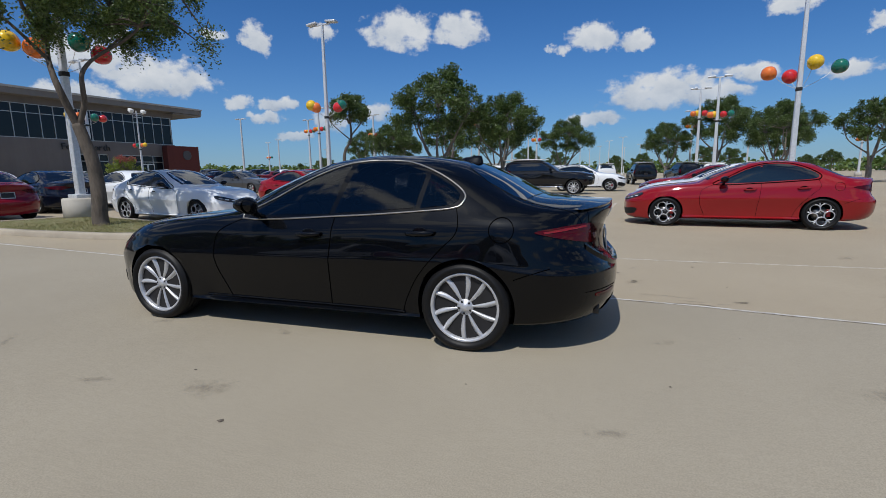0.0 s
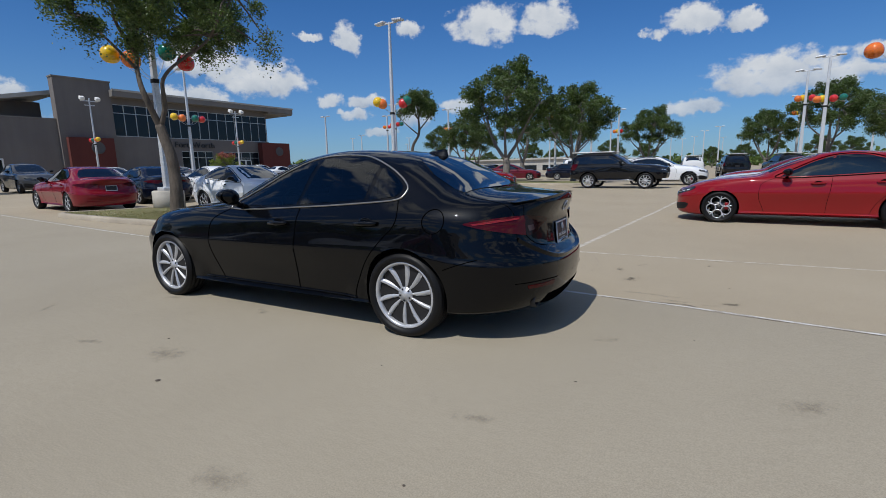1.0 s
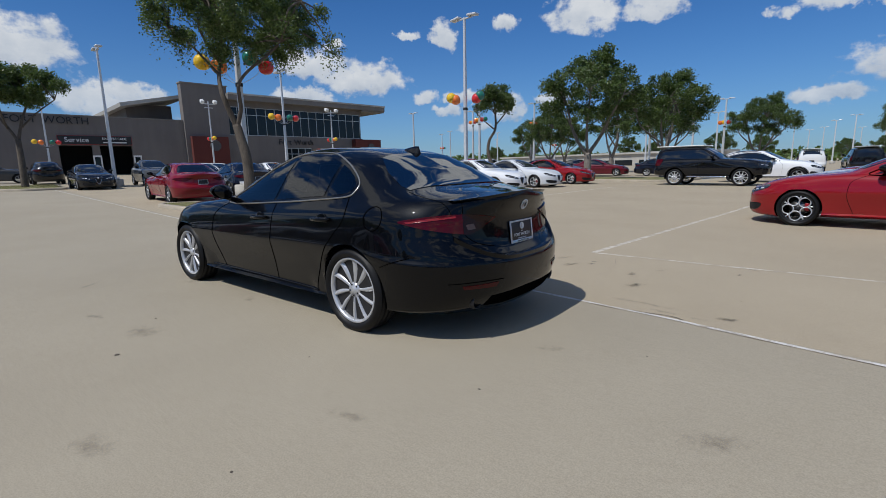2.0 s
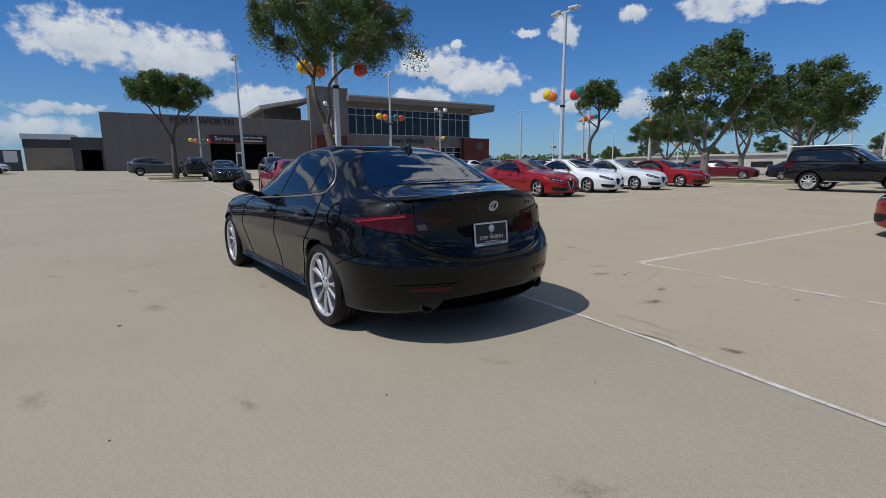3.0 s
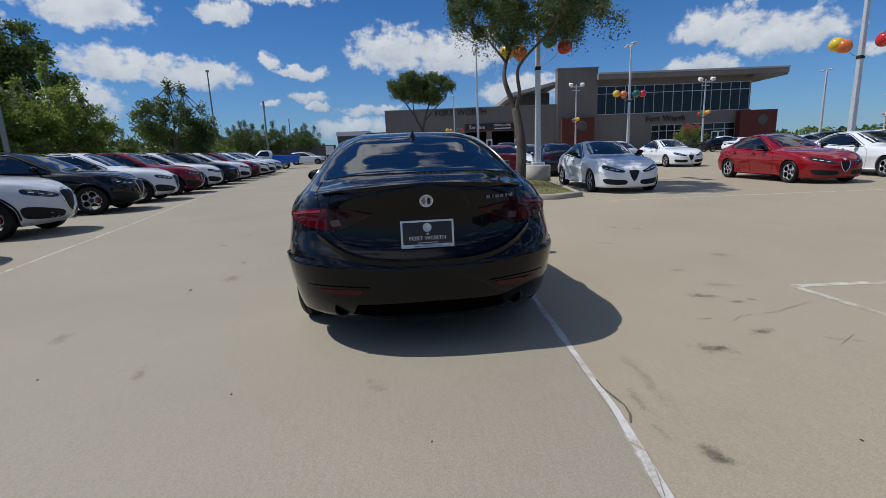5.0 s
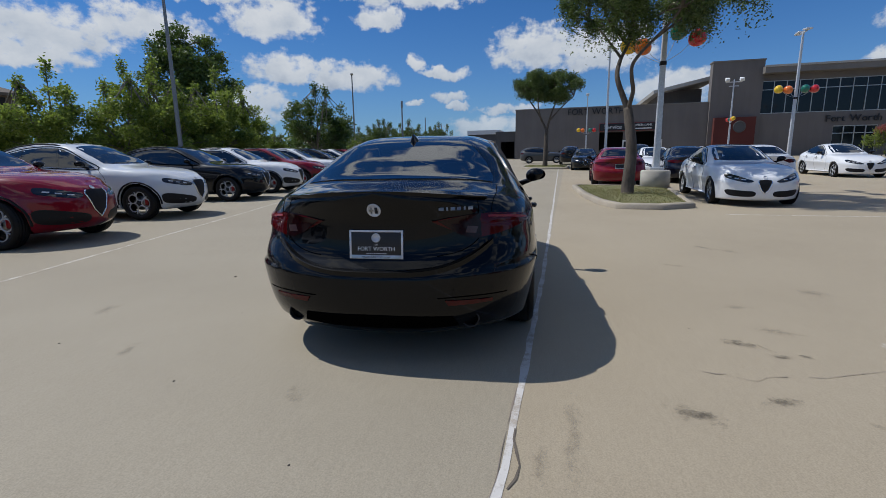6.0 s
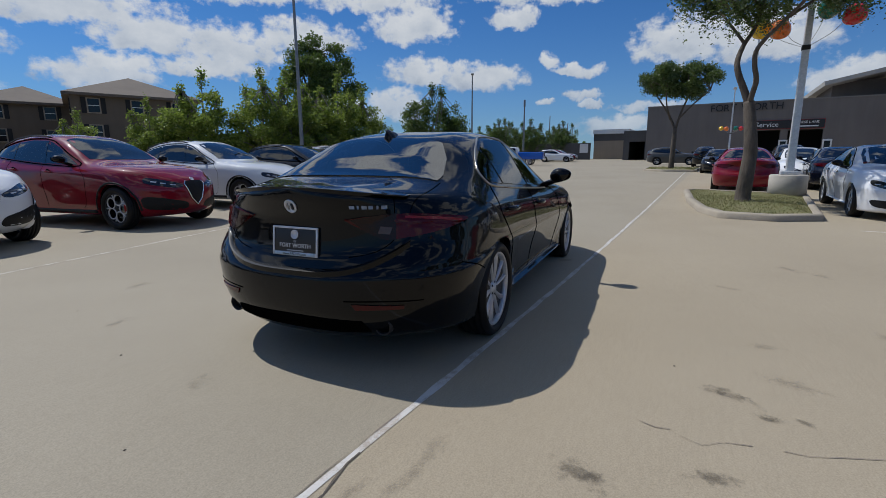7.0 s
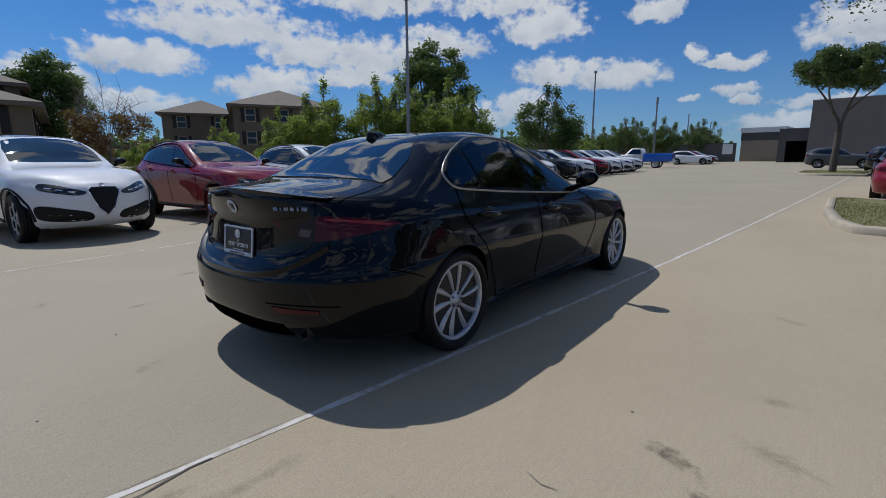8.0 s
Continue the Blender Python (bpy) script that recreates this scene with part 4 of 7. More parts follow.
    def bow(self, u, v, sign=1):
        a = radians(u)
        d = Vector((math.cos(a), sign * math.sin(a), 0))
        return self.cast(Vector((2.75, 0, v)) + 3 * d, -d)

    def ahead(self, u, v, sign=1):
        return self.cast((6.0, sign * u, v), (-1, 0, 0))

    def behind(self, u, v, sign=1):
        return self.cast((-4.0, sign * u, v), (1, 0, 0))


def patch(project, outline, sign=1, lift=0.004, rings=5, step=0.05, smooth=False, both=False):
    """A panel that lies on the shell inside an outline of two coordinates."""
    line = [Vector((*p, 0)) for p in outline]
    if both:
        line += [Vector((p.x, -p.y, 0)) for p in reversed(line) if abs(p.y) > 1e-6]
    line = rounded(line, True, 6) if smooth else spread(line, step, True)
    mid = sum(line, Vector()) / len(line)
    bm = bmesh.new()
    loops = []
    levels = [(1.0, -0.002)] + [(1 - k / rings, lift) for k in range(rings)]
    for f, h in levels:
        loop = []
        for p in line:
            q = mid + (p - mid) * f
            hit, nrm = project(q.x, q.y, sign) if not both else project(q.x, abs(q.y), 1 if q.y >= 0 else -1)
            loop.append(bm.verts.new(hit + nrm * h))
        loops.append(loop)
    hit, nrm = project(mid.x, mid.y, sign) if not both else project(mid.x, 0.0001, 1)
    tip = bm.verts.new(hit + nrm * lift)
    n = len(line)
    # the skirt has corners of its own, so that the face stays flat-shaded at its rim
    loops[0:1] = [loops[0], [bm.verts.new(v.co) for v in loops[1]]]
    for k_, (a, b) in enumerate(zip(loops, loops[1:])):
        for k in range(n):
            if k_ != 1:
                bm.faces.new((a[k], a[(k + 1) % n], b[(k + 1) % n], b[k]))
    for k in range(n):
        bm.faces.new((loops[-1][k], loops[-1][(k + 1) % n], tip))
    bmesh.ops.recalc_face_normals(bm, faces=bm.faces[n:])
    hit, nrm = project(mid.x, mid.y, sign) if not both else project(mid.x, 0.0001, 1)
    f = min(bm.faces, key=lambda q: (q.calc_center_median() - hit).length)
    if f.normal.dot(nrm) < 0:
        bmesh.ops.reverse_faces(bm, faces=bm.faces[n:])
    return bm


def bead(project, line, sign=1, radius=0.006, lift=0.002, closed=False, step=0.05, smooth=True, n=5):
    """A thin bar that follows the shell."""
    pts = [Vector((*p, 0)) for p in line]
    pts = spread(rounded(pts, closed, 4) if smooth else pts, step, closed)
    out = []
    for p in pts:
        hit, nrm = project(p.x, p.y, sign)
        out.append(hit + nrm * lift)
    return tube(out, radius, n, closed)


def tyre_bm(r, width, rim):
    h = width / 2
    prof = [(rim - 0.004, -h * 0.80), (rim + 0.018, -h * 0.98), ((r + rim) / 2, -h * 1.04), (r - 0.022, -h * 0.96), (r - 0.004, -h * 0.78)]
    for k in range(4):
        y = -h * 0.62 + k * h * 0.41
        prof += [(r, y - 0.005), (r - 0.007, y), (r - 0.007, y + 0.006), (r, y + 0.011)]
    prof += [(r - 0.004, h * 0.78), (r - 0.022, h * 0.96), ((r + rim) / 2, h * 1.04), (rim + 0.018, h * 0.98), (rim - 0.004, h * 0.80)]
    return lathe(prof, 40, "Y", closed=True)


def spoke_bm(r, a, y, twist, w0, w1, dish=0.014):
    """A twisted blade from hub to rim; a in radians, y the outer face."""
    bm = bmesh.new()
    rows = []
    for k in range(7):
        t = k / 6
        rr = 0.035 + (r - 0.035) * t
        ang = a + twist * t * t
        w = w0 + (w1 - w0) * math.sin(t * math.pi * 0.75)
        mid = Vector((math.cos(ang), 0, math.sin(ang))) * rr
        across = Vector((-math.sin(ang), 0, math.cos(ang)))
        yy = y - dish * (1 - t) ** 1.2
        rows.append([bm.verts.new(mid + across * o + Vector((0, q, 0))) for o, q in ((-w, yy - 0.034), (-w * 0.9, yy - 0.006), (-w * 0.35, yy + 0.004), (w * 0.9, yy - 0.016), (w, yy - 0.034))])
    for a_, b_ in zip(rows, rows[1:]):
        for k in range(4):
            bm.faces.new((a_[k], a_[k + 1], b_[k + 1], b_[k]))
    bmesh.ops.recalc_face_normals(bm, faces=bm.faces)
    return bm


def add_wheel(car, x, y, r, style, spin, detail):
    """A wheel under a car; its outer face looks away from the car's middle."""
    out = 1 if y > 0 else -1
    rim, width = r - 0.072 if r < 0.35 else r - 0.10, 0.225
    h = width / 2
    place = pose(x, y, r, 0, 0, 0 if out > 0 else 180)
    turn = Matrix.Translation(place.translation) @ place.to_3x3().to_4x4()

    def put(name, bm, mat, parent, label=""):
        bmesh.ops.transform(bm, matrix=turn, verts=bm.verts)
        return part(name, bm, mat, parent, label)
    tyre = put("wheel", tyre_bm(r, width, rim), "tyre", car, "black tyre on an alloy rim")
    dark = style == "holes"
    metal = "dark_alloy" if dark else "alloy"
    if detail:
        put("barrel", lathe([(rim - 0.010, -h * 0.72), (rim - 0.016, h * 0.30), (rim - 0.019, h * 0.56), (rim - 0.023, h * 0.56)], 40, "Y"), "dark_alloy", tyre)
    put("rim", lathe([(rim - 0.008, -h * 0.7), (rim - 0.012, h * 0.35), (rim - 0.024, h * 0.58), (rim - 0.018, h * 0.80), (rim - 0.004, h * 0.86), (rim + 0.004, h * 0.80), (rim - 0.002, h * 0.5), (rim - 0.004, -h * 0.7)], 40, "Y", closed=True), metal, tyre)
    put("brake_disc", lathe([(0.05, -0.012), (0.150, -0.012), (0.150, 0.012), (0.06, 0.014), (0.05, 0.03)], 28, "Y"), "disc", tyre)
    y0 = h * 0.74
    if style == "blades":
        for k in range(10):
            a = 2 * math.pi * (k // 2) / 5 + (0.285 if k % 2 else -0.285) + spin
            put("spoke", spoke_bm(rim - 0.012, a, y0, -0.11, 0.0095, 0.0195), "alloy", tyre)
    elif style == "holes":
        bms = []
        for k in range(5):
            a = 2 * math.pi * k / 5 + spin
            ca = Vector((math.cos(a), 0, math.sin(a))) * rim * 0.575
            pts = [ca + Vector((math.cos(2 * math.pi * q / 18), 0, math.sin(2 * math.pi * q / 18))) * rim * 0.345 + Vector((0, y0 - 0.012, 0)) for q in range(18)]
            bms.append(tube(pts, 0.0125, 6, True))
            b = a + math.pi / 5
            bms.append(tube([Vector((math.cos(b), 0, math.sin(b))) * rim * q + Vector((0, y0 - 0.015, 0)) for q in (0.66, 0.97)], 0.015, 6))
        put("spoke", merge(*bms), "alloy", tyre)
    else:
        for k in range(10):
            put("spoke", spoke_bm(rim - 0.012, 2 * math.pi * k / 10 + spin, y0, 0.05, 0.020, 0.020), "alloy", tyre)
    put("hub_cap", lathe([(0.0, y0 - 0.003), (0.024, y0 - 0.003), (0.028, y0 - 0.009), (0.058, y0 - 0.013), (0.066, y0 - 0.04)], 20, "Y"), "alloy" if not dark else "dark_alloy", tyre)
    if detail:
        nuts = []
        for k in range(5):
            a = 2 * math.pi * k / 5 + spin + 0.3
            nuts.append(lathe([(0.0, y0 - 0.008), (0.008, y0 - 0.008), (0.009, y0 - 0.03)], 8, "Y", (math.cos(a) * 0.044, 0, math.sin(a) * 0.044)))
        put("wheel_nut", merge(*nuts), "dark_alloy", tyre)
    put("brake_caliper", box((0.07, 0.07, 0.15), (-0.135, -0.005, 0.02), 0.012), "caliper" if dark else "dark_alloy", tyre)
    return tyre


def inside(outline):
    pts = [(p[0], p[1]) for p in outline]

    def test(u, v):
        c = False
        for (x1, y1), (x2, y2) in zip(pts, pts[1:] + pts[:1]):
            if (y1 > v) != (y2 > v) and u < (x2 - x1) * (v - y1) / (y2 - y1) + x1:
                c = not c
        return c
    return test


def emblem(parent, m, r, detail):
    """A round chrome badge drawn as plain shapes."""
    bm = lathe([(0.0, 0.004), (r * 0.80, 0.004), (r * 0.84, 0.008), (r * 0.97, 0.007), (r, 0.0)], 24, "Z")
    bmesh.ops.transform(bm, matrix=m, verts=bm.verts)
    badge = part("badge", bm, "lamp_clear", parent, "round chrome badge")
    if detail:
        for size, at, mat in (((r * 0.62, r * 0.24, 0.003), (-r * 0.33, 0, 0.006), "disc"), ((r * 0.20, r * 0.9, 0.003), (-r * 0.33, 0, 0.007), "disc"), ((r * 0.40, r * 0.9, 0.003), (r * 0.34, 0, 0.006), "dark_alloy")):
            b = box(size, at)
            bmesh.ops.transform(b, matrix=m, verts=b.verts)
            part("badge_field", b, mat, badge)
    return badge


def build_car(spec, paint, label, m, step=0.07, fine=0.7, wheels="blades", detail=0, roof="", trim="gap", mirrors="black", category="car", group="parked cars", name="car", face=True):
    s = spec
    car = thing(name, m, label, category, group)
    body = Body(s, step, fine)
    glass = "film" if detail else "dark_glass"
    windows = []
    if detail:
        tests = [inside(w) for w in s["side"]]
        windows.append(lambda c: abs(c[1]) > 0.45 and c[2] > 0.9 and any(t(c[0], c[2]) for t in tests))
        scr, bck = inside([(x, y) for x, y in s["screen"]] + [(s["screen"][-1][0], -0.1), (s["screen"][0][0], -0.1)]), inside([(x, y) for x, y in s["back"]] + [(s["back"][-1][0], -0.1), (s["back"][0][0], -0.1)])
        windows.append(lambda c: c[2] > 0.98 and (scr(c[0], abs(c[1]) + 0.03) or bck(c[0], abs(c[1]) + 0.03)))
    part("body", body.shell(windows), paint, car).data.set_sharp_from_angle(angle=radians(52))
    if roof:
        part("roof_panel", patch(body.over, [(1.14, 0), (1.13, 0.3), (1.05, 0.47), (0.5, 0.49), (-0.30, 0.42), (-0.34, 0.2), (-0.35, 0)] if s is CROSSOVER else [(1.14, 0), (1.13, 0.3), (1.05, 0.47), (0.5, 0.49), (0.12, 0.42), (0.16, 0.2), (0.17, 0)], lift=0.003, rings=4, step=0.12, both=True), roof, car, "" if roof == paint else "gloss black roof")
    part("windscreen", patch(body.over, s["screen"], lift=0.004, rings=6 if detail else 4, step=0.06, both=True), "pane" if detail else "screen_glass", car)
    part("rear_window", patch(body.over, s["back"], lift=0.005, rings=7 if detail else 4, step=0.05, both=True), "rear_film" if detail else glass, car)
    for sign in (1, -1):
        for w in s["side"]:
            part("side_window", patch(body.side, w, sign, 0.004, 4, 0.06), glass, car)
        if s["pillars"] and not detail:
            for strip_ in s["pillars"]:
                part("door_pillar", patch(body.side, strip_, sign, 0.0075, 3, 0.05), "dark_glass", car, "gloss black strip between the side windows")
        part("window_trim", bead(body.side, s["surround"], sign, 0.0075 if detail else 0.010, 0.003, True, 0.06), trim, car, "satin metal strip round the side windows" if trim == "satin" else "black strip round the side windows")
        for line in s["seams"]:
            part("panel_gap", bead(body.side, line, sign, 0.0038, 0.0005, False, 0.05, n=4), "gap", car)
        for hx, hz in s["handles"]:
            hit, nrm = body.side(hx, hz, sign)
            cup = lathe([(0.0, 0.001), (0.034, 0.0015), (0.040, 0.0)], 20, "Y")
            bmesh.ops.transform(cup, matrix=Matrix.Diagonal((1.7, sign * 1.0, 1.15, 1)), verts=cup.verts)
            bmesh.ops.translate(cup, vec=hit, verts=cup.verts)
            handle = part("door_handle", tube([hit + Vector((-0.115, 0.004 * sign, 0.006)), hit + Vector((-0.09, 0.030 * sign, 0.004)), hit + Vector((0, 0.038 * sign, 0)), hit + Vector((0.08, 0.032 * sign, -0.003)), hit + Vector((0.105, 0.004 * sign, -0.006))], [0.010, 0.017, 0.019, 0.017, 0.010], 10), paint, car)
            part("handle_recess", cup, paint if detail else "gap", handle)
        mx, my, mz = s["mirror"]
        shell = bmesh.new()
        bmesh.ops.create_uvsphere(shell, u_segments=18, v_segments=12, radius=1.0)
        for v in shell.verts:
            c = v.co
            back = 0.75 if c.x < 0 else 1.15
            v.co = Vector((c.x * 0.085 * back + 0.02 * abs(c.y), sign * (c.y * 0.102 + 0.095), c.z * 0.068 * (1.0 - 0.18 * c.y) + 0.012 * c.y))
        bmesh.ops.translate(shell, vec=(mx, sign * (my + 0.02), mz + 0.075), verts=shell.verts)
        mirror = part("wing_mirror", shell, mirrors, car, "gloss wing mirror")
        part("mirror_stalk", tube([(mx + 0.03, sign * (my - 0.07), mz - 0.03), (mx + 0.015, sign * (my + 0.02), mz + 0.005), (mx, sign * (my + 0.12), mz + 0.045)], [0.030, 0.026, 0.028], 8), mirrors, mirror)
        glassy = lathe([(0.0, 0.0), (1.0, 0.0)], 18, "X")
        bmesh.ops.transform(glassy, matrix=Matrix.Translation((mx - 0.018, sign * (my + 0.135), mz + 0.075)) @ Matrix.Diagonal((1, 0.085, 0.055, 1)), verts=glassy.verts)
        part("mirror_glass", glassy, "chrome", mirror)
        lamp = part("tail_lamp", patch(body.tail, s["tail_lamp"], sign, 0.010, 5, 2.0, smooth=True), "lamp_red", car, "red tail lamp")
        if detail:
            part("reverse_lamp", patch(body.tail, [(41.5, 0.795), (42.5, 0.832), (38.5, 0.838), (37.5, 0.800)], sign, 0.0125, 2, 2.0), "lamp_grey", lamp)
            part("lamp_glow_bar", patch(body.tail, [(69, 0.858), (58, 0.880), (47, 0.892), (47, 0.880), (58, 0.866), (68, 0.848)], sign, 0.013, 2, 2.0), "enamel_red", lamp)
            part("lamp_inner", patch(body.tail, [(44, 0.905), (38, 0.898), (27, 0.870), (34, 0.800), (40, 0.765), (43.5, 0.768)], sign, 0.0115, 3, 2.0), "lamp_dark", lamp, "smoked inner lens on the boot lid")
        if face:
            lamp = part("headlamp", patch(body.bow, s["head_lamp"], sign, 0.006, 4, 2.0, smooth=True), "lamp_glass", car, "dark headlamp with white light bars")
            hl = s["head_lamp"]
            zs = [p[1] for p in hl]
            z0 = min(zs) + 0.45 * (max(zs) - min(zs))
            for k, (a, dz) in enumerate(((22, -0.035), (31, -0.008), (40, 0.018))):
                part("light_bar", patch(body.bow, [(a, z0 + dz + 0.012), (a + 5.5, z0 + dz + 0.022), (a + 6, z0 + dz + 0.008), (a + 0.8, z0 + dz - 0.004)], sign, 0.009, 1, 3.0), "lamp_clear", lamp)
            part("air_intake", patch(body.ahead, s["intake"], sign, 0.005, 3, 0.08, smooth=True), "trim", car, "black lower intake")
        if s["flap"] and sign == 1:
            fx, fz, fr = s["flap"]
            part("fuel_flap", bead(body.side, [(fx + fr * math.cos(k * math.pi / 8), fz + fr * math.sin(k * math.pi / 8)) for k in range(16)], sign, 0.0038, 0.0005, True, 0.02, n=4), "gap", car, "round fuel filler flap line")
    if face:
        grille = part("grille", patch(body.ahead, [(abs(u), v) for u, v in s["grille"]] + [(-u, v) for u, v in reversed(s["grille"][1:-1])], 1, 0.012, 5, 0.05), "trim", car, "black shield-shaped mesh grille")
        if s["hood_badge"]:
            u = s["grille"]
            part("grille_surround", bead(body.ahead, u[1:] + [(-a, b) for a, b in reversed(u[1:-1])], 1, 0.011, 0.010, False, 0.05, smooth=False), "chrome", grille)
            for k in range(1, 6):
                zb_ = u[1][1] - 0.02 - k * (u[1][1] - u[-1][1]) / 6.5
                wb = 0.8 * u[1][0] * (1 - k / 7.0)
                part("grille_bar", bead(body.ahead, [(-wb, zb_), (0, zb_ - 0.006), (wb, zb_)], 1, 0.0045, 0.007, False, 0.05, n=4), "gap" if k % 2 else "dark_alloy", grille) if detail else None
            zb = s["hood_badge"]
            hit, nrm = body.ahead(0.0, zb)
            emblem(car, Matrix.Translation(hit) @ nrm.to_track_quat("Z", "Y").to_matrix().to_4x4(), 0.040, False)
    # wheels and dark wheel wells
    for x, ty, r in ((0.0, s["track"][0], s["arch"][0]), (s["base"], s["track"][1], s["arch"][1])):
        for sign in (1, -1):
            well = []
            for k in range(17):
                a = math.pi * (k / 16) * 1.12 - math.pi * 0.06
                well.append((x + math.cos(a) * (r + 0.012), s["wheel"] + math.sin(a) * (r + 0.012)))
            rim_y = [max(0.62, min(0.86, abs(body.side(x + (px - x) * 1.10, s["wheel"] + (pz - s["wheel"]) * 1.10, sign)[0].y) - 0.025)) for px, pz in well]
            verts = [(px, sign * ry, pz) for (px, pz), ry in zip(well, rim_y)] + [(px, sign * 0.58, pz) for px, pz in well] + [(x, sign * 0.58, s["wheel"])]
            faces = [(k, k + 1, 18 + k, 17 + k) for k in range(16)] + [(17 + k, 18 + k, 34) for k in range(16)]
            part("wheel_well", data_bm(verts, faces), "trim", car)
            add_wheel(car, x, sign * ty, s["wheel"], wheels, 0.3 + x + (0.5 if sign > 0 else 0.0), detail)
    # number plate with a dealer's frame
    pz = s["plate_z"][0]
    hit, nrm = body.behind(0.0, pz)
    tilt = math.atan2(nrm.z, -nrm.x)
    pm = Matrix.Translation(hit + nrm * 0.008) @ Matrix.Rotation(tilt, 4, "Y") @ Matrix(((0, 0, -1, 0), (-1, 0, 0, 0), (0, 1, 0, 0), (0, 0, 0, 1)))

    def on_plate(bm):
        bmesh.ops.transform(bm, matrix=pm, verts=bm.verts)
        return bm
    plate = part("number_plate", on_plate(box((0.30, 0.150, 0.006), (0, 0, 0.0), 0.002)), "sign", car, "black dealer plate in a chrome holder")
    for size, at in (((0.318, 0.012, 0.010), (0, 0.0765, 0.003)), ((0.318, 0.022, 0.010), (0, -0.0715, 0.003)), ((0.012, 0.132, 0.010), (-0.153, 0.005, 0.003)), ((0.012, 0.132, 0.010), (0.153, 0.005, 0.003))):
        part("plate_holder", on_plate(box(size, at, 0.002)), "lamp_clear", plate)
    if detail:
        a, b = text_bm("OF", 0.015, 0.001), text_bm("FORT WORTH", 0.034, 0.001)
        bmesh.ops.translate(a, vec=(0, -0.002, 0.005), verts=a.verts)
        bmesh.ops.translate(b, vec=(0, -0.026, 0.005), verts=b.verts)
        part("plate_lettering", on_plate(merge(a, b)), "pale", plate, "white plate lettering", False)
        part("plate_band", on_plate(box((0.285, 0.016, 0.004), (0, -0.0715, 0.0075))), "plate_blue", plate)
        web = text_bm("www.ARDFW.com", 0.021, 0.0006)
        bmesh.ops.translate(web, vec=(0, -0.0715, 0.0102), verts=web.verts)
        part("plate_lettering", on_plate(web), "letters", plate, "dark lettering on the pale band", False)
        bars = [box((0.008, 0.005, 0.002), (x, -0.052, 0.0045)) for x in np.arange(-0.055, 0.06, 0.011)]
        part("plate_small_print", on_plate(merge(*bars)), "pale", plate)
        emblem(plate, pm @ Matrix.Translation((0, 0.038, 0.004)), 0.027, False)
    return car, body

# ---- ground, islands, lines ----
def sheet(name, xs, ys, mat, label, category, height):
    verts = [(x, y, height(x, y)) for x in xs for y in ys]
    n = len(ys)
    faces = [(i * n + j, (i + 1) * n + j, (i + 1) * n + j + 1, i * n + j + 1) for i in range(len(xs) - 1) for j in range(n - 1)]
    return tagged(mesh_object(name, data_bm(verts, faces), mat), label, category, "", "structure")


XS = [-4500, -1500, -500, -200, -120] + [x * 1.0 for x in range(-95, 20)] + [40, 100, 300, 1000, 4500]
YS = [-4500, -1000, -300, -100, -50, -20, 0, 20, 50, 100, 300, 1000, 4500]
sheet("ground", XS, YS, "concrete", "tan concrete car lot, stained and jointed", "pavement", ground_z)


def strip(name, points, width, mat, label, lift=0.0018, ragged=0.0, parent=None):
    """A flat band along points on the ground."""
    pts = spread([(x, y, 0) for x, y in points], 0.25)
    verts, rnd = [], random.Random(len(points) * 7 + int(abs(points[0][0]) * 100))
    for i, p in enumerate(pts):
        a, b = pts[max(0, i - 1)], pts[min(len(pts) - 1, i + 1)]
        t = (b - a).normalized()
        nrm = Vector((-t.y, t.x, 0))
        for sgn in (1, -1):
            q = p + nrm * sgn * (width / 2 + rnd.uniform(-ragged, ragged))
            verts.append((q.x, q.y, ground_z(q.x, q.y) + lift))
    faces = [(2 * i, 2 * i + 2, 2 * i + 3, 2 * i + 1) for i in range(len(pts) - 1)]
    return tagged(mesh_object(name, data_bm(verts, faces), mat, False), label, "marking", "", "structure")


LOT = -6.0          # the lot's grid is turned against the car
ca, sa = math.cos(radians(LOT)), math.sin(radians(LOT))


def lot(u, v):
    return (u * ca - v * sa, u * sa + v * ca)


strip("joint_seal", [(9.5, -0.10), (5.0, 0.36), (2.96, 0.580), (2.2, 0.692), (1.80, 0.764), (1.08, 0.832), (0.0, 0.935), (-1.33, 1.062), (-3.4, 1.235), (-13.3, 2.06), (-20.9, 2.70), (-60.0, 6.0)], 0.040, "seal", "grey sealant in a long concrete joint", 0.0025, 0.007)
strip("joint_crack", [(3.4, 0.508), (2.96, 0.558), (2.45, 0.630), (1.86, 0.732), (1.5, 0.765), (1.08, 0.812)], 0.004, "crack", "dark crack beside the joint sealant", 0.0042, 0.004)
strip("joint_crack", [(1.92, 0.772), (1.86, 0.805), (1.78, 0.820), (1.70, 0.808), (1.60, 0.797), (1.52, 0.800)], 0.006, "crack_deep", "open crack where the concrete edge has broken away", 0.0042, 0.004)
strip("bay_line", [(0.28, 3.10), (1.0, 9.8), (1.55, 15.5)], 0.085, "line", "worn white bay line on concrete", 0.0018, 0.004)
strip("bay_line", [(0.28, 3.10), (2.2, 3.10), (4.3, 3.14), (12.0, 3.25)], 0.055, "line", "thin worn white bay line on concrete", 0.0018, 0.006)
strip("row_line", [(9.0, -3.2), (1.46, -4.29), (-0.35, -4.55), (-3.63, -5.11), (-12.0, -6.5), (-30.0, -9.5)], 0.05, "line", "faint white line in front of the parked row", 0.0018, 0.008)
strip("row_line", [(-6.6, 4.9), (-6.2, 9.0), (-5.7, 14.0), (-5.4, 20.0)], 0.09, "line", "white line at the row's end", 0.0018, 0.004)
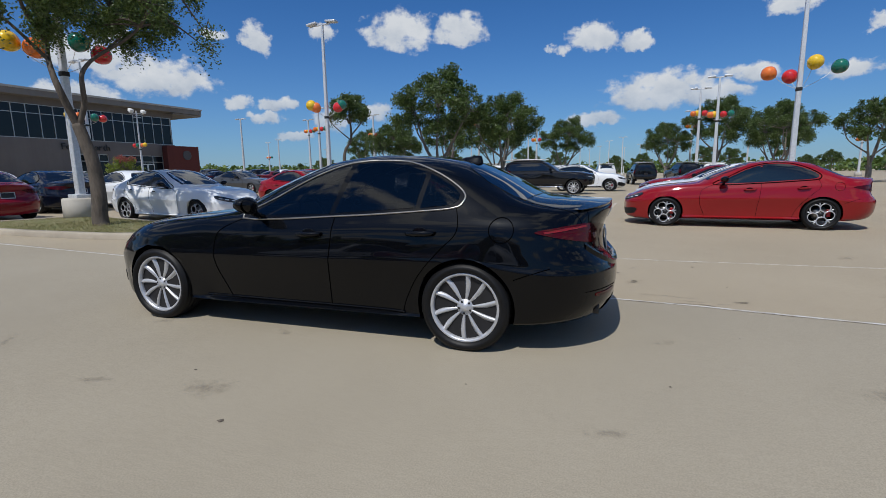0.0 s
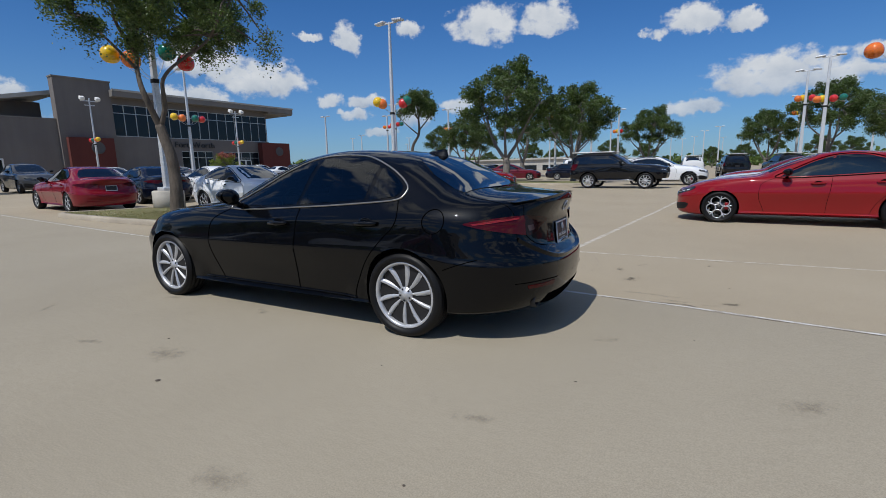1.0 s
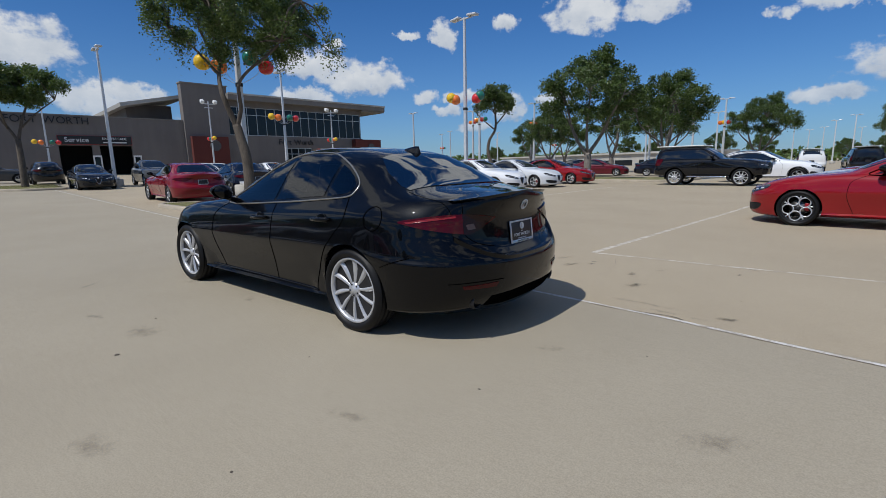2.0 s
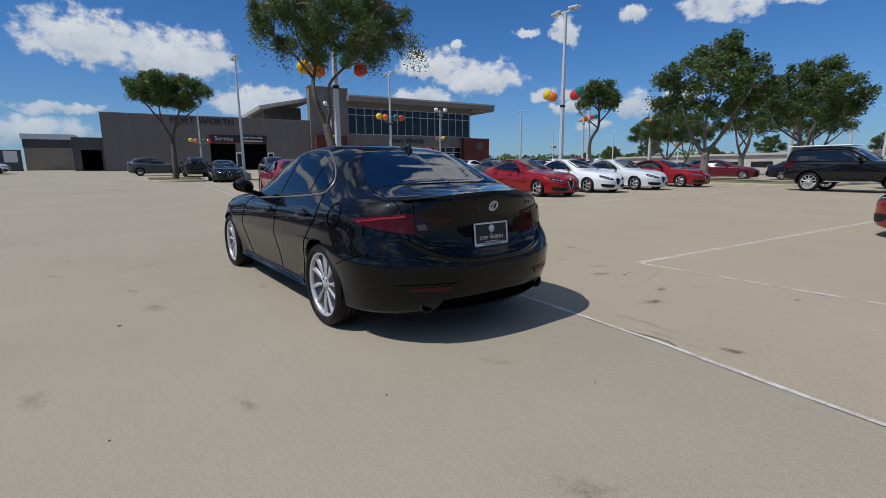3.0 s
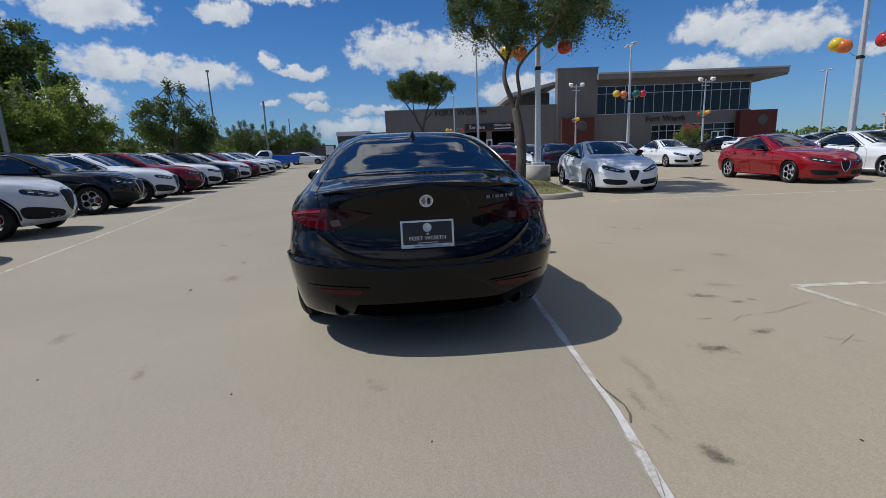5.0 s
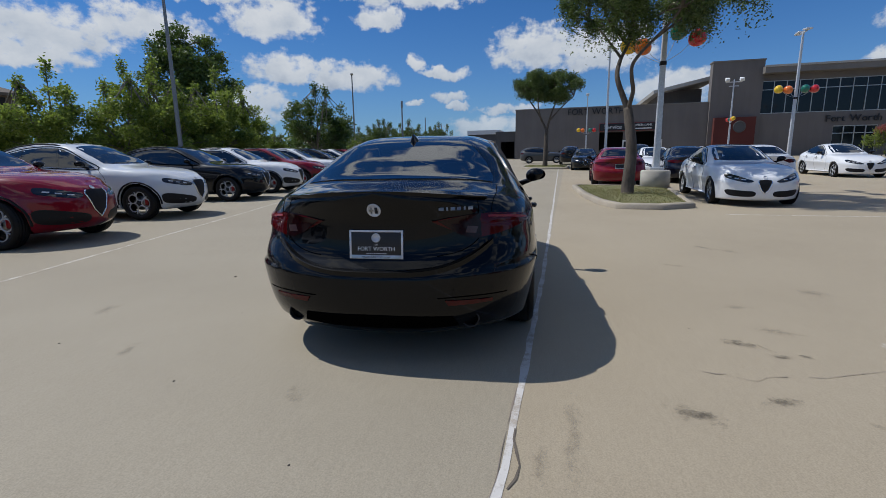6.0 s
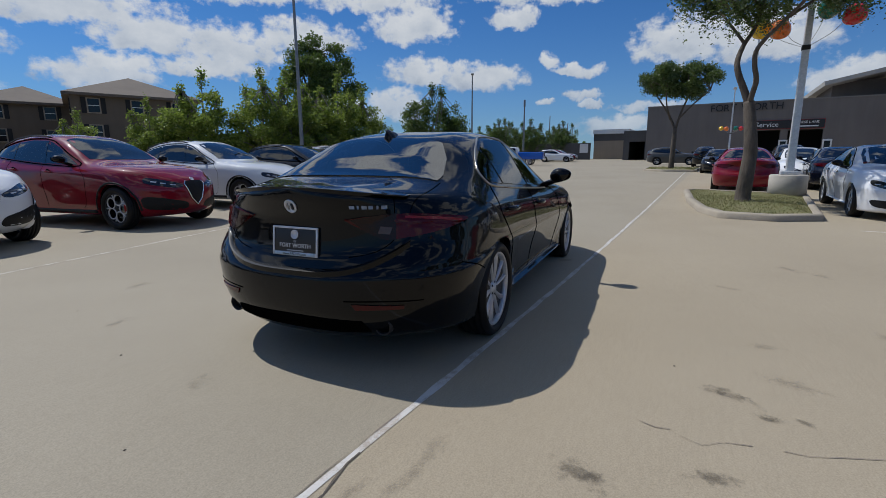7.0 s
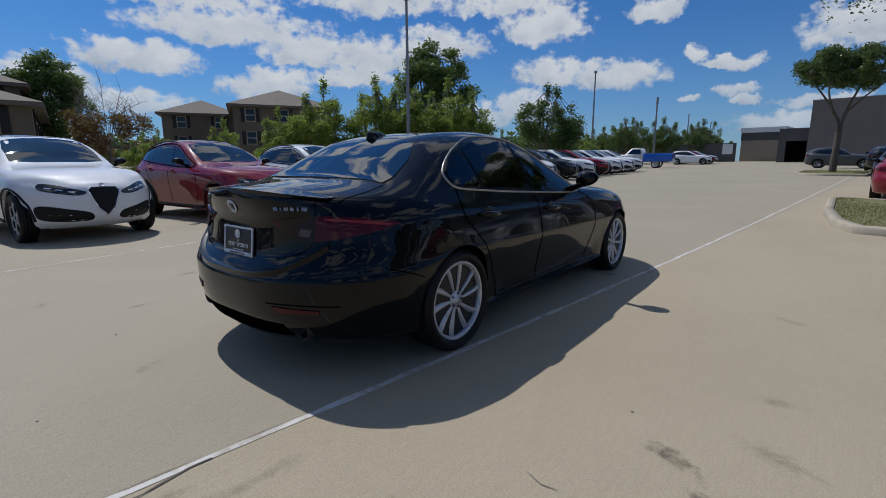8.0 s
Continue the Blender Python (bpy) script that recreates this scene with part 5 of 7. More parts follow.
for k in range(5):
    strip("expansion_joint", [lot(-9.0 - 7 * k, 2.0), lot(-9.0 - 7 * k, -4.5)], 0.006, "crack", "narrow joint in the concrete", 0.0018, 0.002)


def blot(x, y, r, mat, label, seed, squash=0.5, turn=0.0, name="oil_stain"):
    bm = bmesh.new()
    bmesh.ops.create_circle(bm, cap_ends=True, segments=20, radius=1.0)
    ob = mesh_object(name, bm, mat, False)
    ob.matrix_world = on_ground(x, y, math.degrees(turn), 0.003 + 0.0001 * seed) @ Matrix.Diagonal((r, r * squash, 1, 1))
    return tagged(ob, label, "stain", "", "structure")


for k, (x, y, r, q, a, mt) in enumerate(((2.19, 0.98, 0.12, 0.6, 0.3, "oil"), (2.02, 0.86, 0.10, 0.4, 0.0, "rubbed"), (2.05, 2.67, 0.08, 0.4, 1.4, "oil"), (0.52, 2.52, 0.06, 0.6, 0.9, "oil"), (0.55, 2.38, 0.10, 0.5, 1.2, "oil"),
                                         (0.35, 2.22, 0.16, 0.5, 1.3, "oil"), (1.29, 1.65, 0.17, 0.6, 1.2, "oil"), (1.12, 2.10, 0.13, 0.6, 1.7, "oil"), (1.34, 2.47, 0.14, 0.25, 1.0, "rubbed"), (0.41, 2.34, 0.12, 0.3, 0.4, "rubbed"),
                                         (0.10, 2.55, 0.22, 0.5, 1.2, "rubbed"), (1.35, -0.35, 0.13, 0.6, 0.4, "rubbed"), (0.96, -1.72, 0.16, 0.4, 0.2, "rubbed"), (-2.09, -2.0, 0.16, 0.4, 0.3, "rubbed"), (1.75, 0.90, 0.18, 0.25, -0.1, "rubbed"),
                                         (-1.9, 2.5, 0.20, 0.4, 1.1, "rubbed"), (-3.0, 3.2, 0.25, 0.4, 0.5, "rubbed"), (2.4, -0.9, 0.22, 0.5, 0.8, "rubbed"), (0.2, -2.6, 0.2, 0.5, 0.1, "rubbed"), (3.6, 1.6, 0.2, 0.5, 0.7, "rubbed"), (1.55, 1.05, 0.5, 0.12, -0.1, "rubbed"))):
    blot(x, y, r, mt, "dark scuff on the concrete" if mt == "oil" else "faint rubbed patch on the concrete", k, q, a, "scuff")
for pts in ([(0.80, 1.83), (0.83, 1.90), (0.82, 1.96)], [(0.86, 2.00), (0.90, 2.08), (0.84, 2.16), (0.82, 2.27)], [(0.81, 2.38), (0.81, 2.47), (0.76, 2.60), (0.71, 2.75), (0.66, 2.9)], [(2.05, 0.70), (2.12, 0.735), (2.25, 0.70), (2.36, 0.66)], [(1.38, 2.38), (1.33, 2.47), (1.27, 2.58)]):
    strip("crack", pts, 0.0035, "crack", "short ragged crack in the concrete", 0.004, 0.0015)
rnd_mark = random.Random(31)
for k in range(16):
    x, y = rnd_mark.uniform(-4.5, 4.5), rnd_mark.uniform(-3.4, 4.0)
    blot(x, y, rnd_mark.uniform(0.05, 0.30), "rubbed", "faint rubbed patch on the concrete", 21 + k, rnd_mark.uniform(0.12, 0.6), rnd_mark.uniform(0, 3.1), "scuff")
rnd_chip = random.Random(8)
for x, y, r in ((-0.95, -2.17, 0.018), (0.9, -2.3, 0.008), (0.15, -1.4, 0.007), (1.9, -0.1, 0.007), (-1.6, -1.7, 0.010), (1.3, -1.1, 0.008), (0.1, 2.0, 0.007), (2.2, 1.6, 0.008)):
    bm = bmesh.new()
    bmesh.ops.create_icosphere(bm, subdivisions=1, radius=r)
    for v in bm.verts:
        v.co = Vector((v.co.x * rnd_chip.uniform(0.7, 1.6), v.co.y * rnd_chip.uniform(0.5, 1.2), max(0.0, v.co.z) * 0.5))
    bmesh.ops.translate(bm, vec=(x, y, ground_z(x, y) + 0.001), verts=bm.verts)
    tagged(mesh_object("debris", bm, "bark", False), "small dark dry leaf or chip on concrete", "debris")


def island(name, corners, height=0.13, width=0.16):
    """A kerbed bed: a rounded concrete kerb round turf."""
    line = spread([(x, y, 0) for x, y in corners], 0.3, True)
    ring = line
    n = len(ring)
    mid = sum(ring, Vector()) / n
    bm = bmesh.new()
    loops = []
    for inset, h in ((0.0, -0.02), (0.0, height * 0.75), (0.03, height * 0.96), (0.06, height), (width, height), (width + 0.01, height - 0.05)):
        loop = []
        for i, p in enumerate(ring):
            t = (ring[(i + 1) % n] - ring[i - 1]).normalized()
            nrm = Vector((-t.y, t.x, 0))
            if nrm.dot(mid - p) < 0:
                nrm = -nrm
            q = p + nrm * inset
            loop.append(bm.verts.new((q.x, q.y, ground_z(q.x, q.y) + h)))
        loops.append(loop)
    for a, b in zip(loops, loops[1:]):
        for k in range(n):
            bm.faces.new((a[k], a[(k + 1) % n], b[(k + 1) % n], b[k]))
    bmesh.ops.recalc_face_normals(bm, faces=bm.faces)
    kerb = tagged(mesh_object(name, bm, "kerb"), "rounded tan concrete kerb round a planted island", "kerb", "", "structure")
    inner = []
    for i, p in enumerate(ring):
        t = (ring[(i + 1) % n] - ring[i - 1]).normalized()
        nrm = Vector((-t.y, t.x, 0))
        if nrm.dot(mid - p) < 0:
            nrm = -nrm
        inner.append(p + nrm * (width - 0.02))
    tb = bmesh.new()
    c = tb.verts.new((mid.x, mid.y, ground_z(mid.x, mid.y) + height + 0.05))
    loops = []
    for f in (1.0, 0.75, 0.5, 0.25):
        loops.append([tb.verts.new((mid.x + (q.x - mid.x) * f, mid.y + (q.y - mid.y) * f, ground_z(q.x, q.y) + height - 0.03 + 0.08 * (1 - f * f) + 0.02 * noise.noise(q * 3 * f))) for q in inner])
    for a, b in zip(loops, loops[1:]):
        for k in range(n):
            tb.faces.new((a[k], a[(k + 1) % n], b[(k + 1) % n], b[k]))
    for k in range(n):
        tb.faces.new((loops[-1][k], loops[-1][(k + 1) % n], c))
    bmesh.ops.recalc_face_normals(tb, faces=tb.faces)
    tagged(mesh_object("turf", tb, "turf"), "dry patchy turf in a kerbed island", "turf", "", "structure")
    return mid, inner


def grass(inner, mid, count, seed, tall=0.05):
    rnd = random.Random(seed)
    bm = bmesh.new()
    for _ in range(count):
        p = inner[rnd.randrange(len(inner))]
        f = math.sqrt(rnd.random())
        p = p.lerp(inner[(inner.index(p) + 1) % len(inner)], rnd.random())
        q = mid + (p - mid) * f * 0.98
        z = ground_z(q.x, q.y) + 0.13 - 0.03 + 0.08 * (1 - f * f)
        a, h = rnd.uniform(0, 6.28), tall * rnd.uniform(0.5, 1.4)
        d, lean = Vector((math.cos(a), math.sin(a), 0)) * 0.006, Vector((rnd.uniform(-1, 1), rnd.uniform(-1, 1), 0)) * h * 0.6
        b = Vector((q.x, q.y, z))
        bm.faces.new([bm.verts.new(b - d), bm.verts.new(b + d), bm.verts.new(b + lean + Vector((0, 0, h)))])
    return tagged(mesh_object("grass", bm, "blade"), "short dry grass on a kerbed island", "grass", "", "stuff")


ISLAND = [(-7.55, 3.0), (-7.35, 3.9), (-7.75, 4.72), (-13.2, 5.75), (-13.7, 4.0), (-14.2, 2.95), (-13.7, 2.66), (-10.5, 2.60), (-8.5, 2.72)]
mid, inner = island("kerb", ISLAND)
grass(inner, mid, 9000, 3, 0.034)
ISLAND_FAR = [(-31.2, 2.2), (-31.2, 4.2), (-36.5, 4.9), (-37.0, 1.2), (-33.0, 1.0), (-32.0, 1.4)]
mid2, inner2 = island("kerb", ISLAND_FAR)
grass(inner2, mid2, 3000, 4, 0.07)
ISLAND_BACK = [(-3.8, 27.2), (-3.6, 31.0), (-12.5, 32.0), (-12.8, 27.6), (-12.0, 26.6), (-5.0, 26.2)]
mid3, inner3 = island("kerb", ISLAND_BACK)

# ---- showroom and service building ----
FA = 84.0
FM = pose(-73.0, 0.15, 0, 0, 0, FA)      # x along the front, y away into the building, z up


def building_part(name, size, centre, mat, parent, bevel=0.0, label=""):
    return part(name, box(size, centre, bevel), mat, parent, label, False)


showroom = thing("showroom", FM, "two-storey grey stucco showroom with glazed upper floor and jutting roof", "building")
G0 = 0.95
building_part("wall", (26.9, 0.4, 7.5), (13.55, 0.2 + 18, G0 + 3.75), "wall_grey", showroom)
# service front with two drive-in doors
for x0, x1, z0, z1 in ((0, 12.6, G0 - 0.3, 8.4), (16.0, 16.8, G0 - 0.3, 4.75), (20.4, 27.2, G0 - 0.3, 8.4), (12.6, 20.4, 4.75, 8.4)):
    building_part("wall", (x1 - x0, 0.5, z1 - z0), ((x0 + x1) / 2, 0.25, (z0 + z1) / 2), "wall_grey", showroom)
building_part("parapet_cap", (27.3, 0.62, 0.14), (13.6, 0.25, 8.45), "roof_metal", showroom)
building_part("wall", (0.5, 18, 7.45), (0.25, 9.5, G0 + 3.7), "wall_grey", showroom)
building_part("roof", (27.2, 18, 0.3), (13.6, 9.3, 7.9), "roof_metal", showroom)
building_part("floor_slab", (60, 17, 0.2), (30, 9.5, G0 - 0.05), "concrete", showroom)
# sheet added behind the service doors, coloured as the unlit room
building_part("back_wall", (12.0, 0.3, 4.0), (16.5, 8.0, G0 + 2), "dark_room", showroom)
for x in (16.4, 20.9):
    dr = building_part("door", (0.95, 0.08, 2.5), (x, -0.04, G0 + 1.30), "white_trim", showroom)
    building_part("door_pane", (0.60, 0.04, 1.9), (x, -0.09, G0 + 1.40), "shop_glass", dr)
# tall end block
building_part("wall", (6.3, 1.4, 12.7), (30.3, 0.2, G0 + 6.35), "wall_grey", showroom)
building_part("parapet_cap", (6.5, 1.6, 0.16), (30.3, 0.2, G0 + 12.75), "roof_metal", showroom)
building_part("slanted_roof", (9.0, 20, 0.5), (24.6, 12.6, 11.2), "roof_light", showroom).matrix_local = Matrix.Translation((24.6, 12.6, 11.4)) @ Matrix.Rotation(radians(-12), 4, "Y") @ Matrix.Translation((-24.6, -12.6, -11.2))
building_part("upper_wall", (6.0, 12, 3.2), (24.6, 12.6, 9.5), "wall_grey", showroom)
building_part("upper_window", (0.06, 3.0, 1.0), (22.6, 10.5, 9.4), "shop_glass", showroom)
# glazed front
for x0, x1, z0, z1 in ((33.4, 58.2, 4.75, 6.6), (33.4, 42.4, G0 - 0.3, 4.75), (47.4, 49.1, G0 - 0.3, 4.75), (55.9, 58.2, G0 - 0.3, 4.75), (33.4, 58.2, 10.9, 12.1)):
    building_part("wall", (x1 - x0, 0.5, z1 - z0), ((x0 + x1) / 2, 0.25, (z0 + z1) / 2), "wall_grey", showroom)
building_part("wall", (0.5, 17, 11.0), (58.0, 9, G0 + 5.4), "wall_grey", showroom)
# backing and upper floor carry the shade behind the glazing in their colour
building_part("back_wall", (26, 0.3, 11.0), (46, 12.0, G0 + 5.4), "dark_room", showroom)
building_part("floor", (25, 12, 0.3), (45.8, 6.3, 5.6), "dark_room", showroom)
rf = building_part("roof", (29.4, 22, 0.9), (47.9, 9.4, 12.2), "roof_metal", showroom)
building_part("eave", (5.2, 21.6, 0.25), (60.0, 9.4, 11.6), "roof_metal", showroom)
building_part("eave_edge", (29.5, 0.12, 0.25), (47.9, -1.68, 12.6), "roof_light", rf)
window_up = building_part("window", (24.4, 0.05, 4.2), (45.6, 0.12, 8.75), "shop_glass", showroom)
for k in range(17):
    building_part("mullion", (0.09, 0.10, 4.25), (33.45 + k * 24.3 / 16, 0.06, 8.75), "mullion", window_up)
for z in (6.64, 9.75, 10.87):
    building_part("transom", (24.5, 0.10, 0.09), (45.6, 0.055, z), "mullion", window_up)
for x0, x1 in ((42.4, 47.4), (49.1, 55.9)):
    w = building_part("window", (x1 - x0, 0.05, 3.7), ((x0 + x1) / 2, 0.2, 2.85), "shop_glass", showroom)
    for k in range(5):
        building_part("mullion", (0.10, 0.12, 3.8), (x0 + (x1 - x0) * k / 4, 0.12, 2.85), "mullion", w)
    for z in (3.75, 4.7):
        building_part("transom", (x1 - x0, 0.12, 0.10), ((x0 + x1) / 2, 0.12, z), "mullion", w)
door = building_part("door", (2.2, 0.06, 2.5), (53.2, 0.05, G0 + 1.25), "white_trim", showroom)
for x in (52.65, 53.75):
    building_part("door_pane", (0.8, 0.04, 2.0), (x, 0.0, G0 + 1.35), "shop_glass", door)
for x0, x1, z1 in ((27.7, 32.8, 6.2), (55.8, 61.6, 6.4)):
    panel = building_part("red_panel", (x1 - x0, 1.2, z1 - G0 + 0.2), ((x0 + x1) / 2, -0.7, (z1 + G0) / 2 - 0.1), "wall_red", showroom)
    ring = lathe([(0.0, 0.0), (0.50, -0.02), (0.60, -0.05), (0.76, -0.05), (0.80, 0.04)], 28, "Y", ((x0 + x1) / 2 + 0.6, -1.36, 4.9))
    part("round_logo", ring, "wall_dark", panel, "plain round logo disc", False)


def sign_text(parent, body, size, x, z, y, mat, depth=0.05):
    """A row of letters, each a part of its own."""
    made, at = [], 0.0
    for ch in body:
        if ch == " ":
            at += size * 0.32
            continue
        bm = text_bm(ch, size, depth)
        lo, hi = min(v.co.x for v in bm.verts), max(v.co.x for v in bm.verts)
        made.append((bm, at - lo))
        at += hi - lo + size * 0.075
    base = min(v.co.y for v in made[0][0].verts)
    for (bm, shift), ch in zip(made, body.replace(" ", "")):
        drop = base - min(v.co.y for v in bm.verts)
        bmesh.ops.transform(bm, matrix=Matrix.Translation((x - at / 2 + shift, y, z + drop)) @ Matrix.Rotation(radians(90), 4, "X"), verts=bm.verts)
        part("letter", bm, mat, parent, "", False)


sign_text(showroom, "FORT WORTH", 1.22, 12.0, 7.75, -0.12, "letters")
sign_text(showroom, "Fort Worth", 1.25, 44.6, 5.65, -0.12, "letters")
board = building_part("sign_board", (7.8, 0.15, 1.05), (16.5, -0.12, 5.42), "sign", showroom, 0.0, "black service sign with pale letters")
building_part("sign_border", (7.9, 0.10, 1.15), (16.5, -0.06, 5.42), "sign_red", board)
sign_text(board, "Service", 0.85, 14.5, 5.42, -0.24, "pale", 0.03)
sign_text(board, "EXPRESS LANE", 0.42, 18.5, 5.62, -0.24, "pale", 0.03)
building_part("small_print", (2.6, 0.05, 0.14), (18.5, -0.22, 5.15), "pale", board)

# garage wing and the sheds behind
garage = thing("garage", FM, "low dark grey garage wing with an open bay", "building")
for x0, x1, z0, z1 in ((-3.6, -2.75, G0 - 0.3, 5.4), (-0.5, 0.0, G0 - 0.3, 5.4), (-2.75, -0.5, 3.75, 5.4)):
    building_part("wall", (x1 - x0, 0.5, z1 - z0), ((x0 + x1) / 2, 3.3, (z0 + z1) / 2), "wall_dark", garage)
building_part("roof", (3.7, 12, 0.2), (-1.8, 9.2, 5.3), "roof_metal", garage)
# the bay's darkness is painted on a sheet set inside the garage
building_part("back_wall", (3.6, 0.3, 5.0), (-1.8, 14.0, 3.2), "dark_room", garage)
building_part("side_wall", (0.3, 11, 4.4), (-3.45, 9.0, 3.1), "wall_dark", garage)
shed = thing("shed", FM, "pale metal shed with a white sloped roof edge", "building")
building_part("wall", (5.7, 10, 3.6), (-7.25, 17, G0 + 1.6), "wall_tan", shed)
building_part("upper_band", (5.8, 10.1, 1.2), (-7.25, 17, G0 + 3.95), "wall_dark", shed)
building_part("roof", (6.0, 10.6, 0.75), (-7.25, 17, G0 + 4.9), "white_trim", shed)
yard = thing("yard_wall", FM, "dark grey yard wall with a small notice", "wall")
building_part("wall", (17.5, 0.4, 3.0), (-18.5, 8, G0 + 1.4), "wall_dark", yard)
building_part("notice", (1.4, 0.05, 1.5), (-10.8, 7.75, G0 + 2.0), "pale", yard)

# ---- apartment houses beyond the hedge ----
def house(x, y, rz, wide, deep, eave, ridge, label, floors=3):
    h = thing("apartment_house", pose(x, y, 0, 0, 0, rz), label, "house", "apartment houses")
    part("wall", box((wide, deep, eave), (0, 0, eave / 2)), "wall_brick", h, "", False)
    o, in_ = 0.6, min(wide, deep) / 2
    w2, d2 = wide / 2 + o, deep / 2 + o
    rl = max(0.1, wide / 2 - in_)
    verts = [(-w2, -d2, eave), (w2, -d2, eave), (w2, d2, eave), (-w2, d2, eave), (-rl, 0, ridge), (rl, 0, ridge)]
    verts += [(vx, vy, vz - 0.25) for vx, vy, vz in verts[:4]]
    faces = [(0, 1, 5, 4), (1, 2, 5), (2, 3, 4, 5), (3, 0, 4), (6, 7, 1, 0), (7, 8, 2, 1), (8, 9, 3, 2), (9, 6, 0, 3), (9, 8, 7, 6)]
    part("roof", data_bm(verts, faces), "shingle", h, "brown shingle hip roof", False)
    for side, length, off in (((0, 1), wide, deep / 2), ((0, -1), wide, deep / 2), ((1, 0), deep, wide / 2), ((-1, 0), deep, wide / 2)):
        n = max(2, int(length / 3.6))
        out_ = Matrix.Rotation(radians(rz), 3, "Z") @ Vector((*side, 0))
        if out_.dot(Vector((-x, -y, 0))) < 0:
            continue
        for f in range(floors):
            z = eave * (f + 0.55) / floors
            for k in range(n):
                a = -length / 2 + length * (k + 0.5) / n
                cx, cy = (a, side[1] * (off + 0.01)) if side[0] == 0 else (side[0] * (off + 0.01), a)
                sz = (1.15, 0.12, 1.5) if side[0] == 0 else (0.12, 1.15, 1.5)
                wn = part("window", box(sz, (cx, cy, z)), "wall_tan", h, "", False)
                sz2 = (0.92, 0.16, 1.28) if side[0] == 0 else (0.16, 0.92, 1.28)
                part("pane", box(sz2, (cx, cy, z)), "shop_glass", wn, "", False)
                part("sash_bar", box((0.92, 0.19, 0.06) if side[0] == 0 else (0.19, 0.92, 0.06), (cx, cy, z)), "white_trim", wn, "", False)
                for sh in (-0.80, 0.80):
                    part("shutter", box((0.40, 0.14, 1.5), (cx + sh, cy, z)) if side[0] == 0 else box((0.14, 0.40, 1.5), (cx, cy + sh, z)), "dark_room", wn, "dark shutter", False)
    return h


house(-33.1, -53.8, 62, 13.5, 11.0, 7.7, 10.2, "three-storey brown brick apartment house with a hip roof")
house(-29.1, -66.8, 62, 9.0, 9.0, 7.6, 9.8, "brown brick apartment house behind the trees")
house(-0.2, -42.6, 78, 17.0, 12.0, 4.6, 7.0, "long low brown house with shingle roof", 2)
house(-2.3, -54.2, 78, 17.0, 11.0, 7.0, 9.6, "brown brick house behind a lower roof", 3)

# ---- long pale shed far behind the trees ----
far_shed = thing("far_building", pose(-46.0, 112.0, -0.5, 0, 0, -18), "long low pale commercial building far behind the trees", "building")
part("wall", box((62, 12, 4.6), (0, 6, 1.2)), "roof_light", far_shed, "", False)
part("roof", box((63, 13, 0.4), (0, 6, 3.6)), "roof_light", far_shed, "", False)
for k in range(9):
    part("door", box((4.6, 0.2, 2.0), (-26 + 6.4 * k, -0.06, 1.1)), "shop_glass", far_shed, "", False)

# ---- trees ----
def leaf_cloud(bm, centre, radii, count, size, rnd, droop=0.0, fold=0.25):
    """Many small folded leaves through an uneven clump."""
    for _ in range(count):
        d = Vector((rnd.gauss(0, 1), rnd.gauss(0, 1), rnd.gauss(0, 1))).normalized()
        r = rnd.random() ** 0.45
        r *= 0.75 + 0.45 * noise.noise(d * 2.3 + Vector(centre))
        p = Vector(centre) + Vector((d.x * radii[0], d.y * radii[1], d.z * radii[2])) * r
        p.z -= droop * r * r * max(0.0, 0.4 - d.z)
        a = Vector((rnd.gauss(0, 1), rnd.gauss(0, 1), rnd.gauss(0, 0.6))).normalized()
        b = a.orthogonal().normalized()
        b = (Matrix.Rotation(rnd.uniform(0, 6.28), 3, a) @ b)
        L, w = size * rnd.uniform(0.7, 1.4), size * rnd.uniform(0.28, 0.5)
        up = a.cross(b) * w * fold
        v = [bm.verts.new(p), bm.verts.new(p + a * L * 0.5 + b * w + up), bm.verts.new(p + a * L), bm.verts.new(p + a * L * 0.5 - b * w + up)]
        bm.faces.new((v[0], v[1], v[2]))
        bm.faces.new((v[0], v[2], v[3]))


def limb(bm_list, pts, r0, r1, n=8):
    line = rounded(pts, False, 4)
    k = len(line)
    bm_list.append(tube(line, [r0 + (r1 - r0) * (i / (k - 1)) ** 0.8 for i in range(k)], n))
    return line


def build_tree(m, label, stems, clumps, leaf, bark, leaf_size, seed, name="tree", twigs=3, droop=0.3, group=""):
    """stems: (points, base radius, tip radius); clumps: (centre, radii, leaves)."""
    rnd = random.Random(seed)
    tree = thing(name, m, label, "tree", group)
    wood = []
    for pts, r0, r1 in stems:
        limb(wood, pts, r0, r1, 10 if r0 > 0.08 else 6)
    tips = [Vector(p[0][-1]) for p in stems] + [Vector(p[0][-2]) for p in stems if len(p[0]) > 3]
    crown = bmesh.new()
    for c, rad, count in clumps:
        c = Vector(c)
        near = min(tips, key=lambda q: (q - c).length)
        limb(wood, [near, near.lerp(c, 0.5) + Vector((rnd.uniform(-0.1, 0.1), rnd.uniform(-0.1, 0.1), 0.08)), c], 0.035, 0.010, 5)
        for _ in range(twigs):
            e = c + Vector((rnd.uniform(-1, 1) * rad[0], rnd.uniform(-1, 1) * rad[1], rnd.uniform(-0.5, 0.9) * rad[2])) * 0.8
            limb(wood, [c, c.lerp(e, 0.5) + Vector((0, 0, 0.05)), e], 0.014, 0.004, 4)
        leaf_cloud(crown, c, rad, count, leaf_size, rnd, droop)
    part("trunk", merge(*wood), bark, tree)
    part("crown", crown, leaf, tree, "", False)
    return tree


